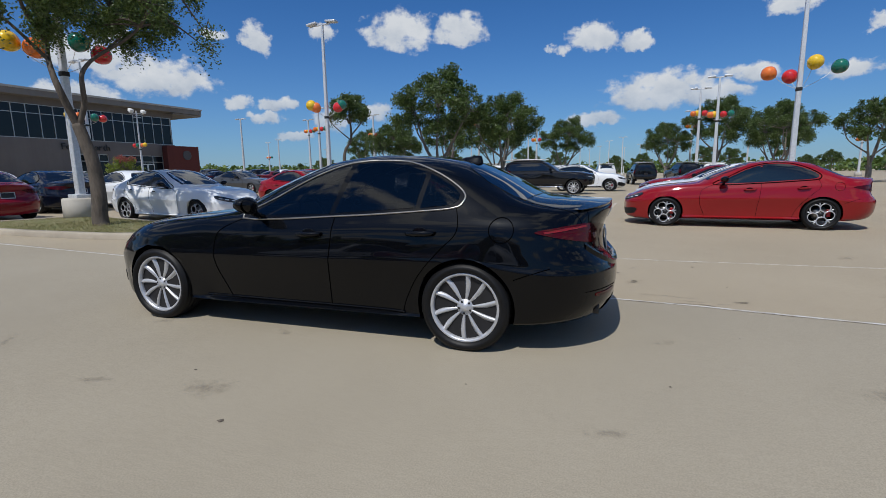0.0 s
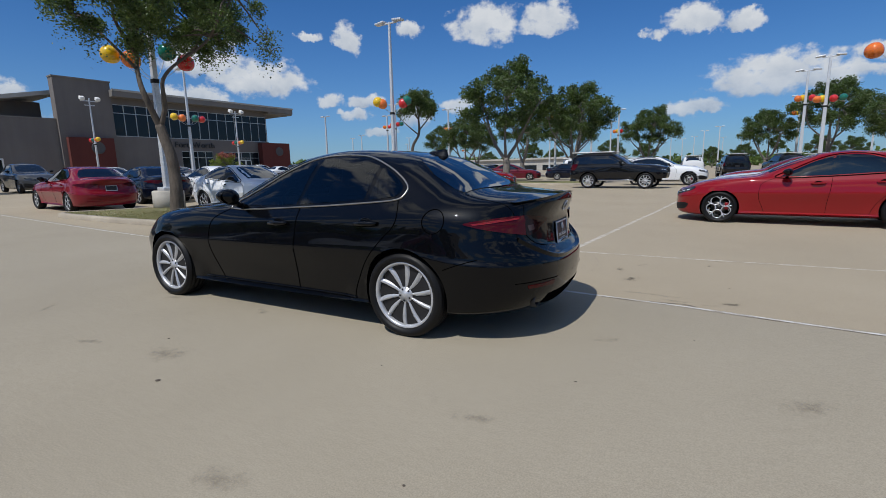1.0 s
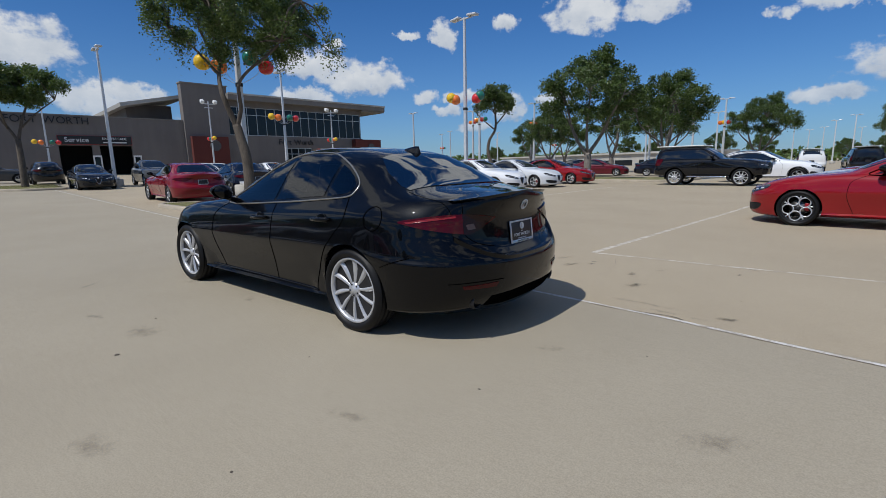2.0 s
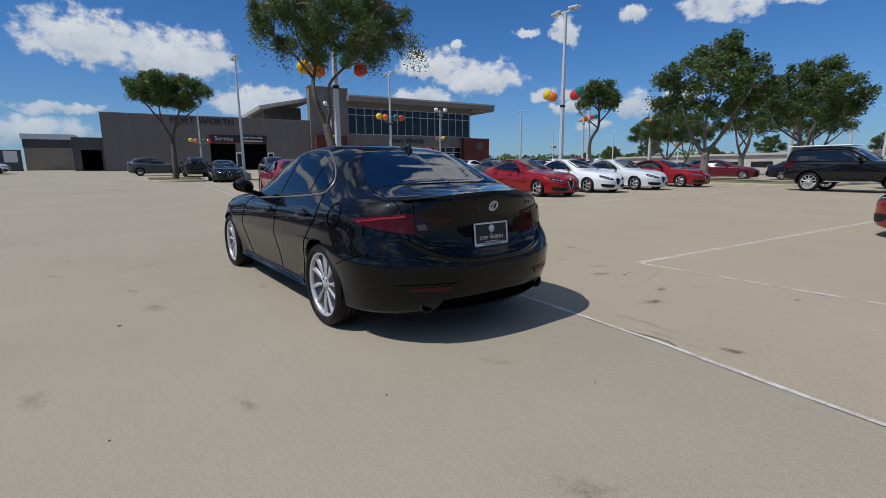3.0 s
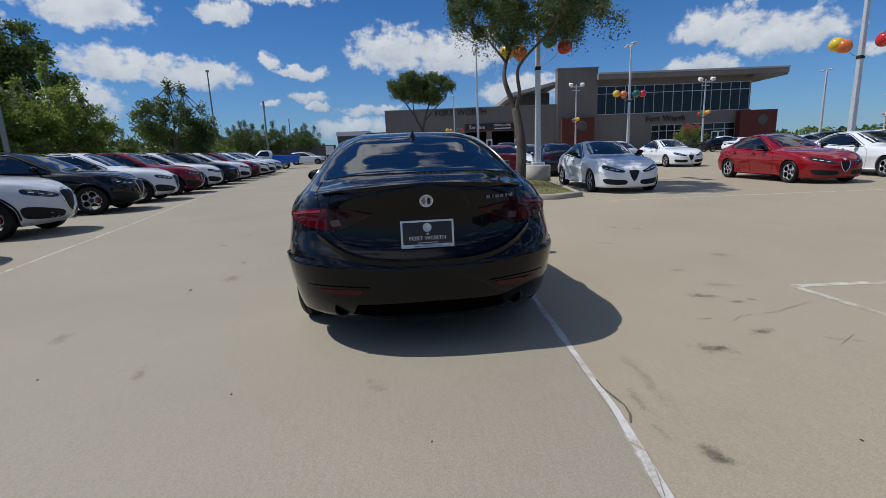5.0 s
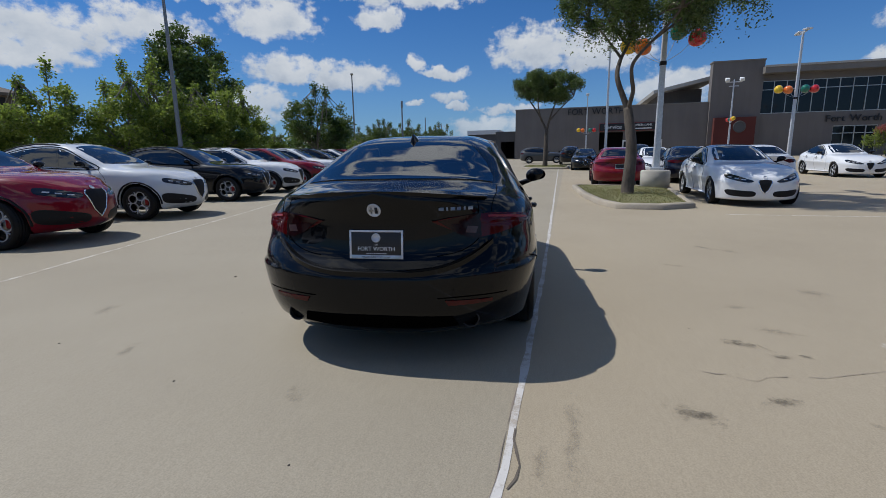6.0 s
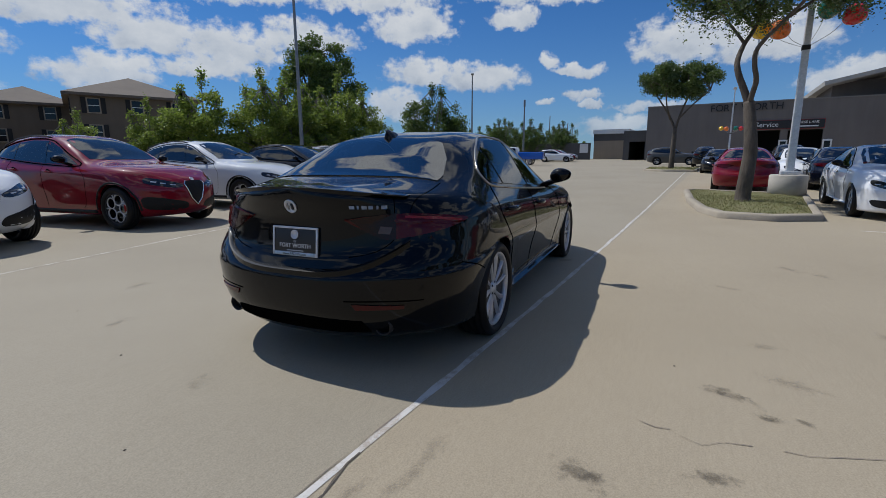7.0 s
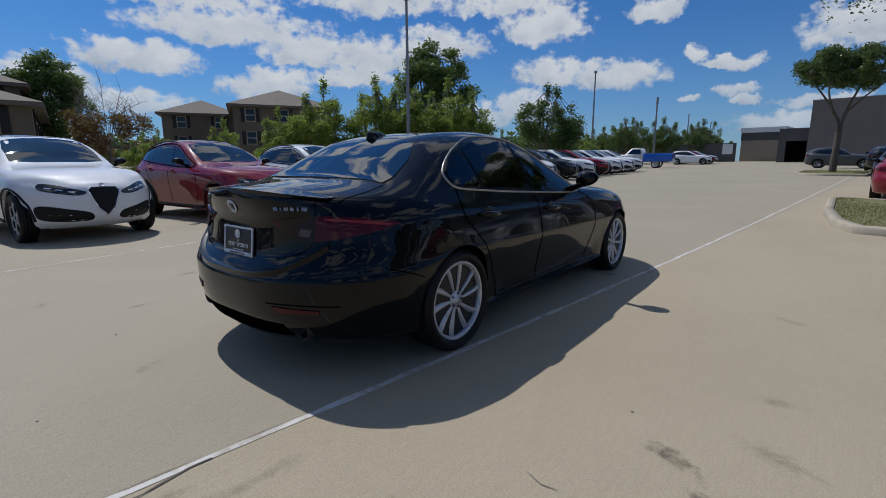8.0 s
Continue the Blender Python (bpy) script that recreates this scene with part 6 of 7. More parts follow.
def crown_clumps(rnd, centre, radii, n, size, leaves, hollow=0.3):
    """Clump centres spread unevenly through an ellipsoid."""
    out = []
    for _ in range(n):
        d = Vector((rnd.gauss(0, 1), rnd.gauss(0, 1), rnd.gauss(0, 1))).normalized()
        r = hollow + (1 - hollow) * rnd.random() ** 0.6
        s = size * rnd.uniform(0.7, 1.3)
        out.append(((centre[0] + d.x * radii[0] * r, centre[1] + d.y * radii[1] * r, centre[2] + d.z * radii[2] * r), (s, s, s * 0.7), int(leaves * s * s / size / size)))
    return out


rnd = random.Random(11)
# live oak on the near island: one leaning trunk that forks in two
build_tree(Matrix.Translation((-9.95, 3.72, ground_z(-9.95, 3.72) + 0.17)) @ Matrix.Scale(0.97, 4), "live oak with a leaning forked trunk and dense drooping crown", [
    ([(0.06, 0, -0.1), (0.01, 0.0, 0.12), (0.04, 0.02, 0.6), (-0.01, 0.05, 1.1), (-0.02, 0.02, 1.5), (-0.12, -0.02, 1.9), (-0.22, -0.06, 2.3)], 0.185, 0.120),
    ([(-0.21, -0.06, 2.25), (-0.22, -0.20, 2.6), (-0.20, -0.36, 3.0), (-0.30, -0.38, 3.3), (-0.60, -0.24, 3.7), (-0.90, -0.02, 4.1), (-1.0, 0.10, 4.6), (-0.9, 0.15, 5.3)], 0.092, 0.030),
    ([(-0.21, -0.06, 2.22), (-0.10, -0.04, 2.45), (0.0, 0.0, 2.75), (0.12, -0.08, 3.05), (0.18, -0.10, 3.35), (0.22, 0.06, 3.62), (0.36, 0.30, 3.88), (0.70, 0.55, 4.15), (1.0, 0.78, 4.5), (1.2, 0.85, 4.9)], 0.074, 0.026),
    ([(-0.60, -0.24, 3.7), (-1.1, -0.7, 4.5), (-1.7, -1.0, 5.0)], 0.045, 0.015), ([(-0.90, -0.02, 4.1), (-0.5, -0.7, 4.8), (0.3, -1.0, 5.4)], 0.05, 0.02),
    ([(0.45, 0.37, 3.95), (-0.1, 1.2, 4.6), (-0.8, 1.6, 5.2)], 0.04, 0.015), ([(1.0, 0.78, 4.5), (1.6, 0.7, 4.9), (2.0, 0.8, 5.3)], 0.04, 0.012)],
    crown_clumps(rnd, (-0.25, 0.36, 5.6), (2.15, 2.05, 1.2), 54, 0.44, 600, 0.45) + crown_clumps(rnd, (-0.25, 0.36, 5.35), (2.45, 2.35, 1.05), 52, 0.34, 420, 0.75)
    + [((-1.2, -1.5, 4.9), (0.5, 0.5, 0.45), 420), ((-0.9, -1.0, 4.55), (0.45, 0.45, 0.4), 360), ((-1.6, 0.5, 4.55), (0.5, 0.5, 0.4), 390), ((0.6, -0.7, 4.65), (0.5, 0.5, 0.4), 390), ((1.0, 1.3, 4.6), (0.5, 0.5, 0.4), 390), ((-0.4, 1.7, 4.5), (0.5, 0.5, 0.4), 390), ((2.2, 1.5, 4.4), (0.5, 0.5, 0.45), 312), ((1.5, 2.2, 4.3), (0.45, 0.5, 0.45), 270), ((-1.2, 2.2, 4.5), (0.45, 0.45, 0.4), 240), ((2.0, 0.3, 4.7), (0.45, 0.45, 0.4), 270), ((-2.3, -0.4, 4.8), (0.45, 0.45, 0.4), 252)],
    "oak", "bark", 0.058, 5, droop=0.35)

# umbrella-shaped oak on the far island
far_oak = build_tree(Matrix.Translation((-33.5, 2.75, ground_z(-33.5, 2.75) + 0.15)), "flat-topped live oak with three thin limbs", [
    ([(0, 0, -0.1), (0.05, 0.02, 1.2), (-0.05, 0.05, 2.7)], 0.20, 0.14), ([(-0.05, 0.05, 2.6), (-0.2, -0.4, 3.6), (-0.4, -1.3, 5.0)], 0.10, 0.04),
    ([(-0.05, 0.05, 2.6), (0.1, 0.35, 3.8), (0.2, 0.8, 5.0)], 0.10, 0.04), ([(0.05, 0.3, 3.4), (0.3, 1.0, 4.2), (0.5, 1.9, 5.0)], 0.07, 0.03), ([(-0.15, -0.3, 3.3), (0.6, -0.6, 4.2), (1.2, -0.7, 5.2)], 0.07, 0.03)],
    crown_clumps(rnd, (0, 0.1, 5.75), (2.3, 2.5, 1.1), 58, 0.62, 560, 0.4), "oak", "bark", 0.11, 6, droop=0.1)

wavy_oak = build_tree(Matrix.Translation((-14.0, 22.2, ground_z(-14.0, 22.2))), "small live oak with one wavy leaning trunk", [
    ([(0, 0, -0.1), (0.12, 0.05, 0.9), (-0.12, -0.1, 1.8), (-0.05, -0.1, 2.6), (0.28, 0.1, 3.3), (0.25, 0.15, 4.2)], 0.15, 0.06), ([(0.2, 0.1, 3.3), (-0.5, -0.3, 4.0), (-0.9, -0.4, 4.5)], 0.05, 0.02), ([(0.25, 0.1, 3.5), (0.8, 0.5, 4.3), (1.0, 0.7, 4.9)], 0.05, 0.02)],
    crown_clumps(rnd, (0.1, 0.1, 5.0), (1.35, 1.35, 0.95), 24, 0.55, 330, 0.3), "oak", "bark", 0.11, 7, droop=0.2)

spread_oak = build_tree(Matrix.Translation((-9.9, 27.6, ground_z(-9.9, 27.6) + 0.12)) @ Matrix.Scale(1.1, 4), "wide live oak with a low fork and open crown", [
    ([(0, 0, -0.1), (0.05, 0, 0.9), (0.0, 0.05, 1.5)], 0.24, 0.20), ([(0, 0, 1.4), (-0.7, -0.3, 2.6), (-1.2, -0.4, 4.4)], 0.14, 0.05), ([(0, 0, 1.4), (0.8, 0.3, 2.7), (1.7, 0.5, 4.6)], 0.14, 0.05),
    ([(0, 0, 1.5), (0.1, -0.4, 3.0), (0.3, -0.5, 5.0)], 0.11, 0.04), ([(0.6, 0.2, 2.4), (1.6, -0.6, 3.6), (2.3, -0.8, 4.6)], 0.08, 0.03), ([(-0.6, -0.2, 2.5), (-1.6, 0.7, 3.6), (-2.0, 0.9, 4.6)], 0.08, 0.03)],
    crown_clumps(rnd, (0.15, 0, 5.1), (3.2, 2.8, 1.6), 56, 0.64, 340, 0.45) + crown_clumps(rnd, (0.3, 0, 6.4), (1.9, 1.7, 0.9), 18, 0.6, 330), "oak", "grey_bark", 0.12, 8, droop=0.25)

for x, y, s, rz in ((-5.9, 30.6, 0.86, 70), (-21.8, 46.0, 0.85, 20), (-15.7, 48.5, 1.0, 120), (-11.0, 52.0, 0.95, 200), (-3.2, 56.3, 0.95, 10), (8.5, 58.5, 0.85, 140), (13.0, 55.0, 1.12, 60), (18.5, 55.0, 0.85, 330),
                    (15.0, 42.0, 0.84, 100), (21.5, 43.0, 0.84, 30), (27.0, 46.0, 0.8, 160), (-26.5, 60.0, 0.9, 60), (-40, 75, 1.1, 10)):
    copy_thing(spread_oak, pose(x, y, ground_z(x, y), 0, 0, rz) @ Matrix.Scale(s, 4))
far_wood_rnd = random.Random(21)
for k in range(26):
    x, y = -95 + k * 7.6 + far_wood_rnd.uniform(-2, 2), 128 + far_wood_rnd.uniform(-8, 14)
    copy_thing(wavy_oak if k % 3 == 0 else spread_oak, pose(x, y, ground_z(x, y) - 0.8, 0, 0, far_wood_rnd.uniform(0, 360)) @ Matrix.Scale(far_wood_rnd.uniform(0.6, 1.1), 4))

# hedge trees on the far side of the parked row
hedge_tree = build_tree(Matrix.Translation((-12.3, -17.0, 0)), "young elm with upright shoots and loose bright green crown", [
    ([(0, 0, -0.1), (0.05, 0, 0.7), (0, 0, 1.4)], 0.10, 0.08), ([(0, 0, 1.2), (-0.5, 0.1, 2.4), (-0.8, 0.2, 4.0)], 0.06, 0.02), ([(0, 0, 1.2), (0.4, -0.1, 2.5), (0.7, -0.2, 4.2)], 0.06, 0.02), ([(0, 0, 1.4), (0.05, 0.3, 3.0), (0.0, 0.3, 4.9)], 0.06, 0.015)],
    crown_clumps(rnd, (0, 0, 2.6), (1.7, 1.6, 2.0), 46, 0.62, 330, 0.3) + [((0.0, 0.3, 4.7), (0.3, 0.3, 0.7), 220), ((0.7, -0.2, 4.1), (0.3, 0.3, 0.6), 200), ((-0.8, 0.2, 4.0), (0.3, 0.3, 0.6), 200)], "elm", "grey_bark", 0.10, 9, droop=0.1, group="hedge trees")
for x, y, s, rz in ((-8.6, -19.8, 0.62, 40), (-14.3, -15.6, 1.06, 90), (-16.2, -15.0, 1.1, 200), (-17.8, -15.5, 0.95, 300), (-6.0, -22.0, 0.5, 10), (-10.8, -18.3, 0.75, 150), (-20.0, -15.5, 0.8, 30),
                    (-22.0, -15.2, 1.05, 75), (-19.0, -14.6, 1.1, 340), (-26.0, -15.0, 0.62, 250), (-35.5, -13.0, 0.6, 120), (-4.0, -26.0, 0.45, 20)):
    copy_thing(hedge_tree, pose(x, y, ground_z(x, y), 0, 0, rz) @ Matrix.Scale(s, 4))
tall_tree = build_tree(Matrix.Translation((-23.8, -19.3, 0.2)), "tall dense dark green tree", [
    ([(0, 0, -0.1), (0.1, 0, 1.5), (0, 0, 3.2)], 0.28, 0.2), ([(0, 0, 3.0), (-0.9, 0.2, 4.6), (-1.2, 0.2, 6.5)], 0.12, 0.04), ([(0, 0, 3.0), (0.8, -0.3, 4.8), (1.2, -0.4, 6.6)], 0.12, 0.04), ([(0, 0, 3.2), (0, 0.2, 5.5), (0, 0.2, 8.0)], 0.12, 0.03)],
    crown_clumps(rnd, (0, 0, 5.0), (2.6, 2.6, 3.9), 95, 0.85, 360, 0.45), "shade_leaf", "bark", 0.15, 10)
copy_thing(tall_tree, pose(-8.6, -50.0, 0, 0, 0, 80) @ Matrix.Scale(1.16, 4))
copy_thing(tall_tree, pose(-6.4, -50.5, 0, 0, 0, 200) @ Matrix.Scale(0.95, 4))
willow = build_tree(Matrix.Translation((-31.2, -14.6, 0.3)), "broad tree with feathery upswept branches", [
    ([(0, 0, -0.1), (0.1, 0, 0.8), (0, 0, 1.5)], 0.2, 0.15), ([(0, 0, 1.4), (-1.0, -0.6, 3.2), (-1.6, -1.2, 5.2)], 0.09, 0.02), ([(0, 0, 1.4), (0.9, 0.8, 3.2), (1.3, 1.5, 5.6)], 0.09, 0.02), ([(0, 0, 1.5), (0, 0.2, 3.6), (0.1, 0.2, 6.2)], 0.09, 0.02)],
    crown_clumps(rnd, (0, 0, 3.4), (2.2, 2.5, 2.2), 50, 0.8, 300, 0.3) + [((-1.5, -1.2, 5.3), (0.4, 0.6, 0.7), 200), ((1.3, 1.5, 5.7), (0.5, 0.5, 0.7), 200), ((0.1, 0.2, 6.2), (0.4, 0.5, 0.7), 220), ((0.7, 2.4, 4.6), (0.5, 0.6, 0.5), 160), ((-0.6, -2.5, 4.4), (0.5, 0.6, 0.5), 160)], "shade_leaf", "grey_bark", 0.14, 12, droop=0.5)
for x, y, s, rz in ((-62, -19, 0.9, 30), (-70, -20.5, 1.0, 110), (-78, -18, 1.05, 200), (-84, -14.5, 0.95, 290), (-92, -15.5, 1.1, 20), (-66, -23.0, 0.8, 250)):
    copy_thing(willow, pose(x, y, ground_z(x, y), 0, 0, rz) @ Matrix.Scale(s, 4))
bare_rnd = random.Random(4)
bare = []
for k in range(14):
    a = k * 2.4
    out = Vector((math.cos(a), math.sin(a), 0))
    tip = out * (1.4 + 1.2 * bare_rnd.random()) + Vector((0, 0, 5.2 + 1.6 * bare_rnd.random()))
    knee = out * 0.7 + Vector((0, 0, 3.5 + 0.8 * bare_rnd.random()))
    bare.append(([(0, 0, 2.0), knee, tip], 0.040, 0.006))
    for q in range(9):
        root = knee.lerp(tip, 0.15 + 0.09 * q)
        way = Vector((bare_rnd.gauss(0, 1), bare_rnd.gauss(0, 1), 0.9)).normalized() * bare_rnd.uniform(0.5, 1.2)
        bare.append(([root, root + way * 0.5 + Vector((0, 0, 0.05)), root + way], 0.014, 0.004))
build_tree(Matrix.Translation((-10.2, -41.4, 0)) @ Matrix.Scale(1.1, 4), "half-bare tree with grey twigs and rust-coloured leaves low down", [([(0, 0, -0.1), (0, 0, 1.2), (0, 0, 2.2)], 0.16, 0.11)] + bare,
           [((bare_rnd.uniform(-2.4, 2.4), bare_rnd.uniform(-2.0, 2.0), bare_rnd.uniform(1.8, 4.3)), (0.7, 0.7, 0.55), 190) for _ in range(46)], "rust_leaf", "grey_bark", 0.14, 13, twigs=6)
bush = build_tree(Matrix.Translation((-58.0, 42.0, ground_z(-58, 42))), "flowering shrub with pink tips by the showroom", [([(0, 0, 0), (0.1, 0, 0.8), (0, 0, 1.6)], 0.07, 0.05)], crown_clumps(rnd, (0, 0, 2.0), (1.8, 2.2, 1.4), 26, 0.6, 120, 0.2), "elm", "grey_bark", 0.16, 14, name="shrub")
build_tree(Matrix.Translation((-58.0, 41.6, ground_z(-58, 42))), "pink blossoms on a shrub", [([(0, 0, 0), (0.1, 0, 0.8), (0, 0, 1.6)], 0.05, 0.04)], crown_clumps(rnd, (0.3, 0, 3.0), (1.4, 1.9, 0.5), 14, 0.4, 60, 0.2), "bloom", "grey_bark", 0.14, 15, name="shrub")
copy_thing(hedge_tree, pose(-13.6, -41.5, 0, 0, 0, 80) @ Matrix.Scale(0.78, 4))


def far_wood(radius, az0, az1, height, count, leaf, seed):
    """A strip of distant woodland: countless leaf tufts round the horizon."""
    r_ = random.Random(seed)
    bm = bmesh.new()
    for _ in range(count):
        a = radians(r_.uniform(az0, az1))
        d = radius * r_.uniform(0.93, 1.1)
        top = height * (0.45 + 0.75 * (0.5 + 0.5 * noise.noise(Vector((math.degrees(a) * 0.45, seed, 0)))) + 0.25 * noise.noise(Vector((math.degrees(a) * 1.7, seed, 3))))
        x, y = math.cos(a) * d, math.sin(a) * d
        leaf_cloud(bm, (x, y, ground_z(x, y) + top * r_.uniform(0.1, 0.9)), (2.4, 2.4, 1.5), 5, 1.5, r_)
    return tagged(mesh_object("far_woods", bm, leaf, False), "distant belt of green trees on the horizon", "woodland", "", "stuff")


far_wood(210, 60, 150, 5.0, 2600, "shade_leaf", 1)
far_wood(150, 188, 275, 8.5, 3000, "shade_leaf", 2)

# ---- light poles with balloons ----
def balloon(parent, at, colour, anchor, r=0.25):
    bm = bmesh.new()
    bmesh.ops.create_uvsphere(bm, u_segments=20, v_segments=14, radius=r)
    axis = (Vector(at) - Vector(anchor)).normalized()
    for v in bm.verts:
        k = v.co.z / r
        v.co.x *= 1.0 - 0.10 * max(0, -k)
        v.co.y *= 1.0 - 0.10 * max(0, -k)
        v.co.z *= 1.06 if k < 0 else 0.97
    bmesh.ops.transform(bm, matrix=Matrix.Translation(at) @ axis.to_track_quat("Z", "Y").to_matrix().to_4x4(), verts=bm.verts)
    b = part("balloon", bm, colour, parent, colour.replace("redball", "red") + " balloon on a thin stem")
    mid_ = Vector(anchor).lerp(Vector(at), 0.5) - Vector((0, 0, 0.06))
    part("balloon_stem", tube(rounded([anchor, mid_, Vector(at) - axis * r], False, 4), 0.008, 5), "pole", b)
    return b


def light_pole(x, y, height, rz, heads="flat", balloons=(), base=True, width=0.19, mat="pole", label="", lift=0.0, clamp=3.75, far=False):
    p = thing("light_pole", pose(x, y, ground_z(x, y) + lift, 0, 0, rz), label or "tall tapered steel light pole on a round concrete base, with balloons", "light pole", "lot light poles")
    z0 = 0.0
    if base:
        z0 = 0.48
        part("footing", lathe([(0.0, -0.2), (0.44, -0.2), (0.44, 0.45), (0.41, 0.48), (0.0, 0.48)], 28), "footing", p, "round cast concrete base")
        part("base_plate", box((0.42, 0.42, 0.10), (0, 0, z0 + 0.05), 0.015), "pole", p)
    shaft = bmesh.new()
    rows = []
    for k in range(9):
        t = k / 8
        w = width / 2 * (1 - 0.45 * t)
        rows.append([shaft.verts.new((a * w, b * w, z0 + (height - z0) * t)) for a, b in ((-1, -0.8), (-0.8, -1), (0.8, -1), (1, -0.8), (1, 0.8), (0.8, 1), (-0.8, 1), (-1, 0.8))])
    for a, b in zip(rows, rows[1:]):
        for k in range(8):
            shaft.faces.new((a[k], a[(k + 1) % 8], b[(k + 1) % 8], b[k]))
    shaft.faces.new(rows[-1])
    bmesh.ops.recalc_face_normals(shaft, faces=shaft.faces)
    part("shaft", shaft, mat, p, "", False)
    if heads == "flat":
        part("cross_arm", box((0.9, 0.07, 0.07), (0, 0, height - 0.05), 0.01), mat, p)
        for sx in (-1, 1):
            part("lamp_head", box((0.55, 0.34, 0.10), (sx * 0.55, 0, height + 0.02), 0.03, Matrix.Rotation(sx * 0.10, 4, "Y")), mat, p)
    elif heads == "double":
        part("cross_arm", box((1.7, 0.09, 0.09), (0, 0, height - 0.30), 0.01), mat, p)
        part("cross_arm", box((1.0, 0.09, 0.09), (0, 0, height - 0.75), 0.01), mat, p)
        for sx in (-1, 1):
            part("lamp_head", box((0.42, 0.50, 0.36), (sx * 0.75, -0.2, height - 0.05), 0.06, Matrix.Rotation(0.4, 4, "X")), "white_trim", p)
    elif heads == "slim":
        part("lamp_head", box((0.7, 0.28, 0.09), (0.25, 0, height + 0.02), 0.03), mat, p)
    elif heads == "dish":
        part("antenna_panel", box((0.5, 0.3, 1.1), (0, 0, height + 0.3), 0.08), mat, p)
        part("bracket", box((1.1, 0.08, 0.08), (0, 0, height - 0.9), 0.01), mat, p)
    if balloons:
        part("strap", box((width * 0.95, width * 0.95, 0.12), (0, 0, clamp), 0.01), "strap", p, "black strap that holds the balloon stems")
        for colour, off in balloons:
            balloon(p, (off[0], off[1], clamp + off[2]), colour, (0.06 if off[0] > 0 else -0.06, 0, clamp), 0.25)
    return p


FOUR = (("yellow", (-0.25, -1.0, 0.62)), ("orange", (0.10, -0.62, 0.50)), ("green", (0.2, 0.35, 0.85)), ("redball", (0.25, 0.85, 0.62)))
light_pole(-12.5, 5.1, 8.2, LOT, "flat", FOUR, lift=0.18, clamp=3.70)
light_pole(-11.82, 16.6, 8.25, LOT, "flat", (("yellow", (-0.55, -0.45, 0.55)), ("orange", (-0.40, -0.30, 0.46)), ("redball", (0.35, 0.45, 0.50)), ("green", (0.50, 0.55, 0.62))), clamp=3.95)
light_pole(7.5, 16.4, 8.3, LOT, "flat", (("orange", (-0.95, 0.0, 0.62)), ("redball", (-0.25, 0.30, 0.50)), ("yellow", (0.35, -0.2, 0.85)), ("green", (1.15, 0.2, 0.70))), clamp=4.0)
ROW4 = (("yellow", (0.0, -0.95, 0.55)), ("orange", (0.05, -0.45, 0.50)), ("green", (0.05, 0.45, 0.52)), ("redball", (0.0, 0.95, 0.50)))
light_pole(-32.2, 6.9, 8.3, LOT, "flat")
light_pole(-29.3, 17.4, 8.0, LOT, "flat", ROW4, clamp=4.2)
light_pole(-59.1, 9.1, 8.0, LOT, "flat", ROW4, clamp=3.2)
light_pole(-58.0, 25.3, 9.0, FA, "double", ROW4, clamp=4.0)
light_pole(-51.5, 39.0, 8.5, FA, "double", ROW4, clamp=4.0)
light_pole(-14.4, -13.1, 8.3, 20, "slim", base=False, width=0.16, mat="pole_dark", label="plain weathered steel light pole behind the parked row")
light_pole(-44.5, -16.2, 9.2, 20, "slim", base=False, width=0.20, mat="pole_dark", label="plain weathered steel light pole by the lot's edge")
light_pole(-74.2, -18.4, 8.8, 20, "dish", base=False, width=0.34, mat="pole_dark", label="grey pole with an antenna panel on top")
light_pole(-105.0, -20.6, 9.2, 20, "slim", base=False, width=0.30, mat="pole_dark", label="plain weathered steel light pole far off")
light_pole(-128.0, -20.6, 9.2, 20, "slim", base=False, width=0.30, mat="pole_dark", label="plain weathered steel light pole far off")
PAIR = (("orange", (-0.5, 0.0, 0.5)), ("yellow", (-0.2, 0.2, 0.55)), ("redball", (0.4, 0.0, 0.5)), ("green", (0.9, 0.0, 0.52)))
for x, y, cl, bl in ((-11.2, 64.7, 6.3, PAIR), (-7.3, 61.8, 5.0, PAIR), (-10.9, 79.2, 0, ()), (-21.0, 78.9, 0, ()), (-13.7, 55.0, 6.5, PAIR), (-25.8, 49.7, 5.3, PAIR), (-41.7, 78.0, 0, ()), (-28.8, 42.3, 5.5, PAIR), (-4.1, 129.8, 0, ()), (-44.4, 48.1, 0, ()),
                     (9.4, 38.0, 4.9, PAIR), (9.1, 43.4, 5.6, PAIR), (11.4, 60.8, 5.9, PAIR), (23.4, 83.7, 0, ()), (35.5, 77.4, 4.5, PAIR), (11.4, 136.6, 0, ()), (14.9, 159.0, 0, ()), (-36.5, 51.8, 6.2, PAIR), (-80.8, 126.8, 0, ()),
                     (-62, 98, 0, ()), (-50, 105, 4.5, PAIR), (3.0, 116, 0, ()), (5.5, 104, 0, ()), (1.0, 140, 0, ()), (8, 150, 0, ()), (-2.0, 150, 0, ()), (-75, 92, 4.2, PAIR), (-66, 84, 0, ())):
    light_pole(x, y, 8.2, LOT, "flat", bl, width=0.26, clamp=cl or 4.2, far=True)

# ---- the black saloon in the middle ----
hero, hero_body = build_car(SEDAN, "black", "gloss black four-door saloon with silver ten-spoke wheels in the aisle", pose(0, 0, 0, 0, 0, 180), step=0.035, fine=1.6, wheels="blades", detail=1, trim="satin", category="saloon car", group="", name="black_saloon")


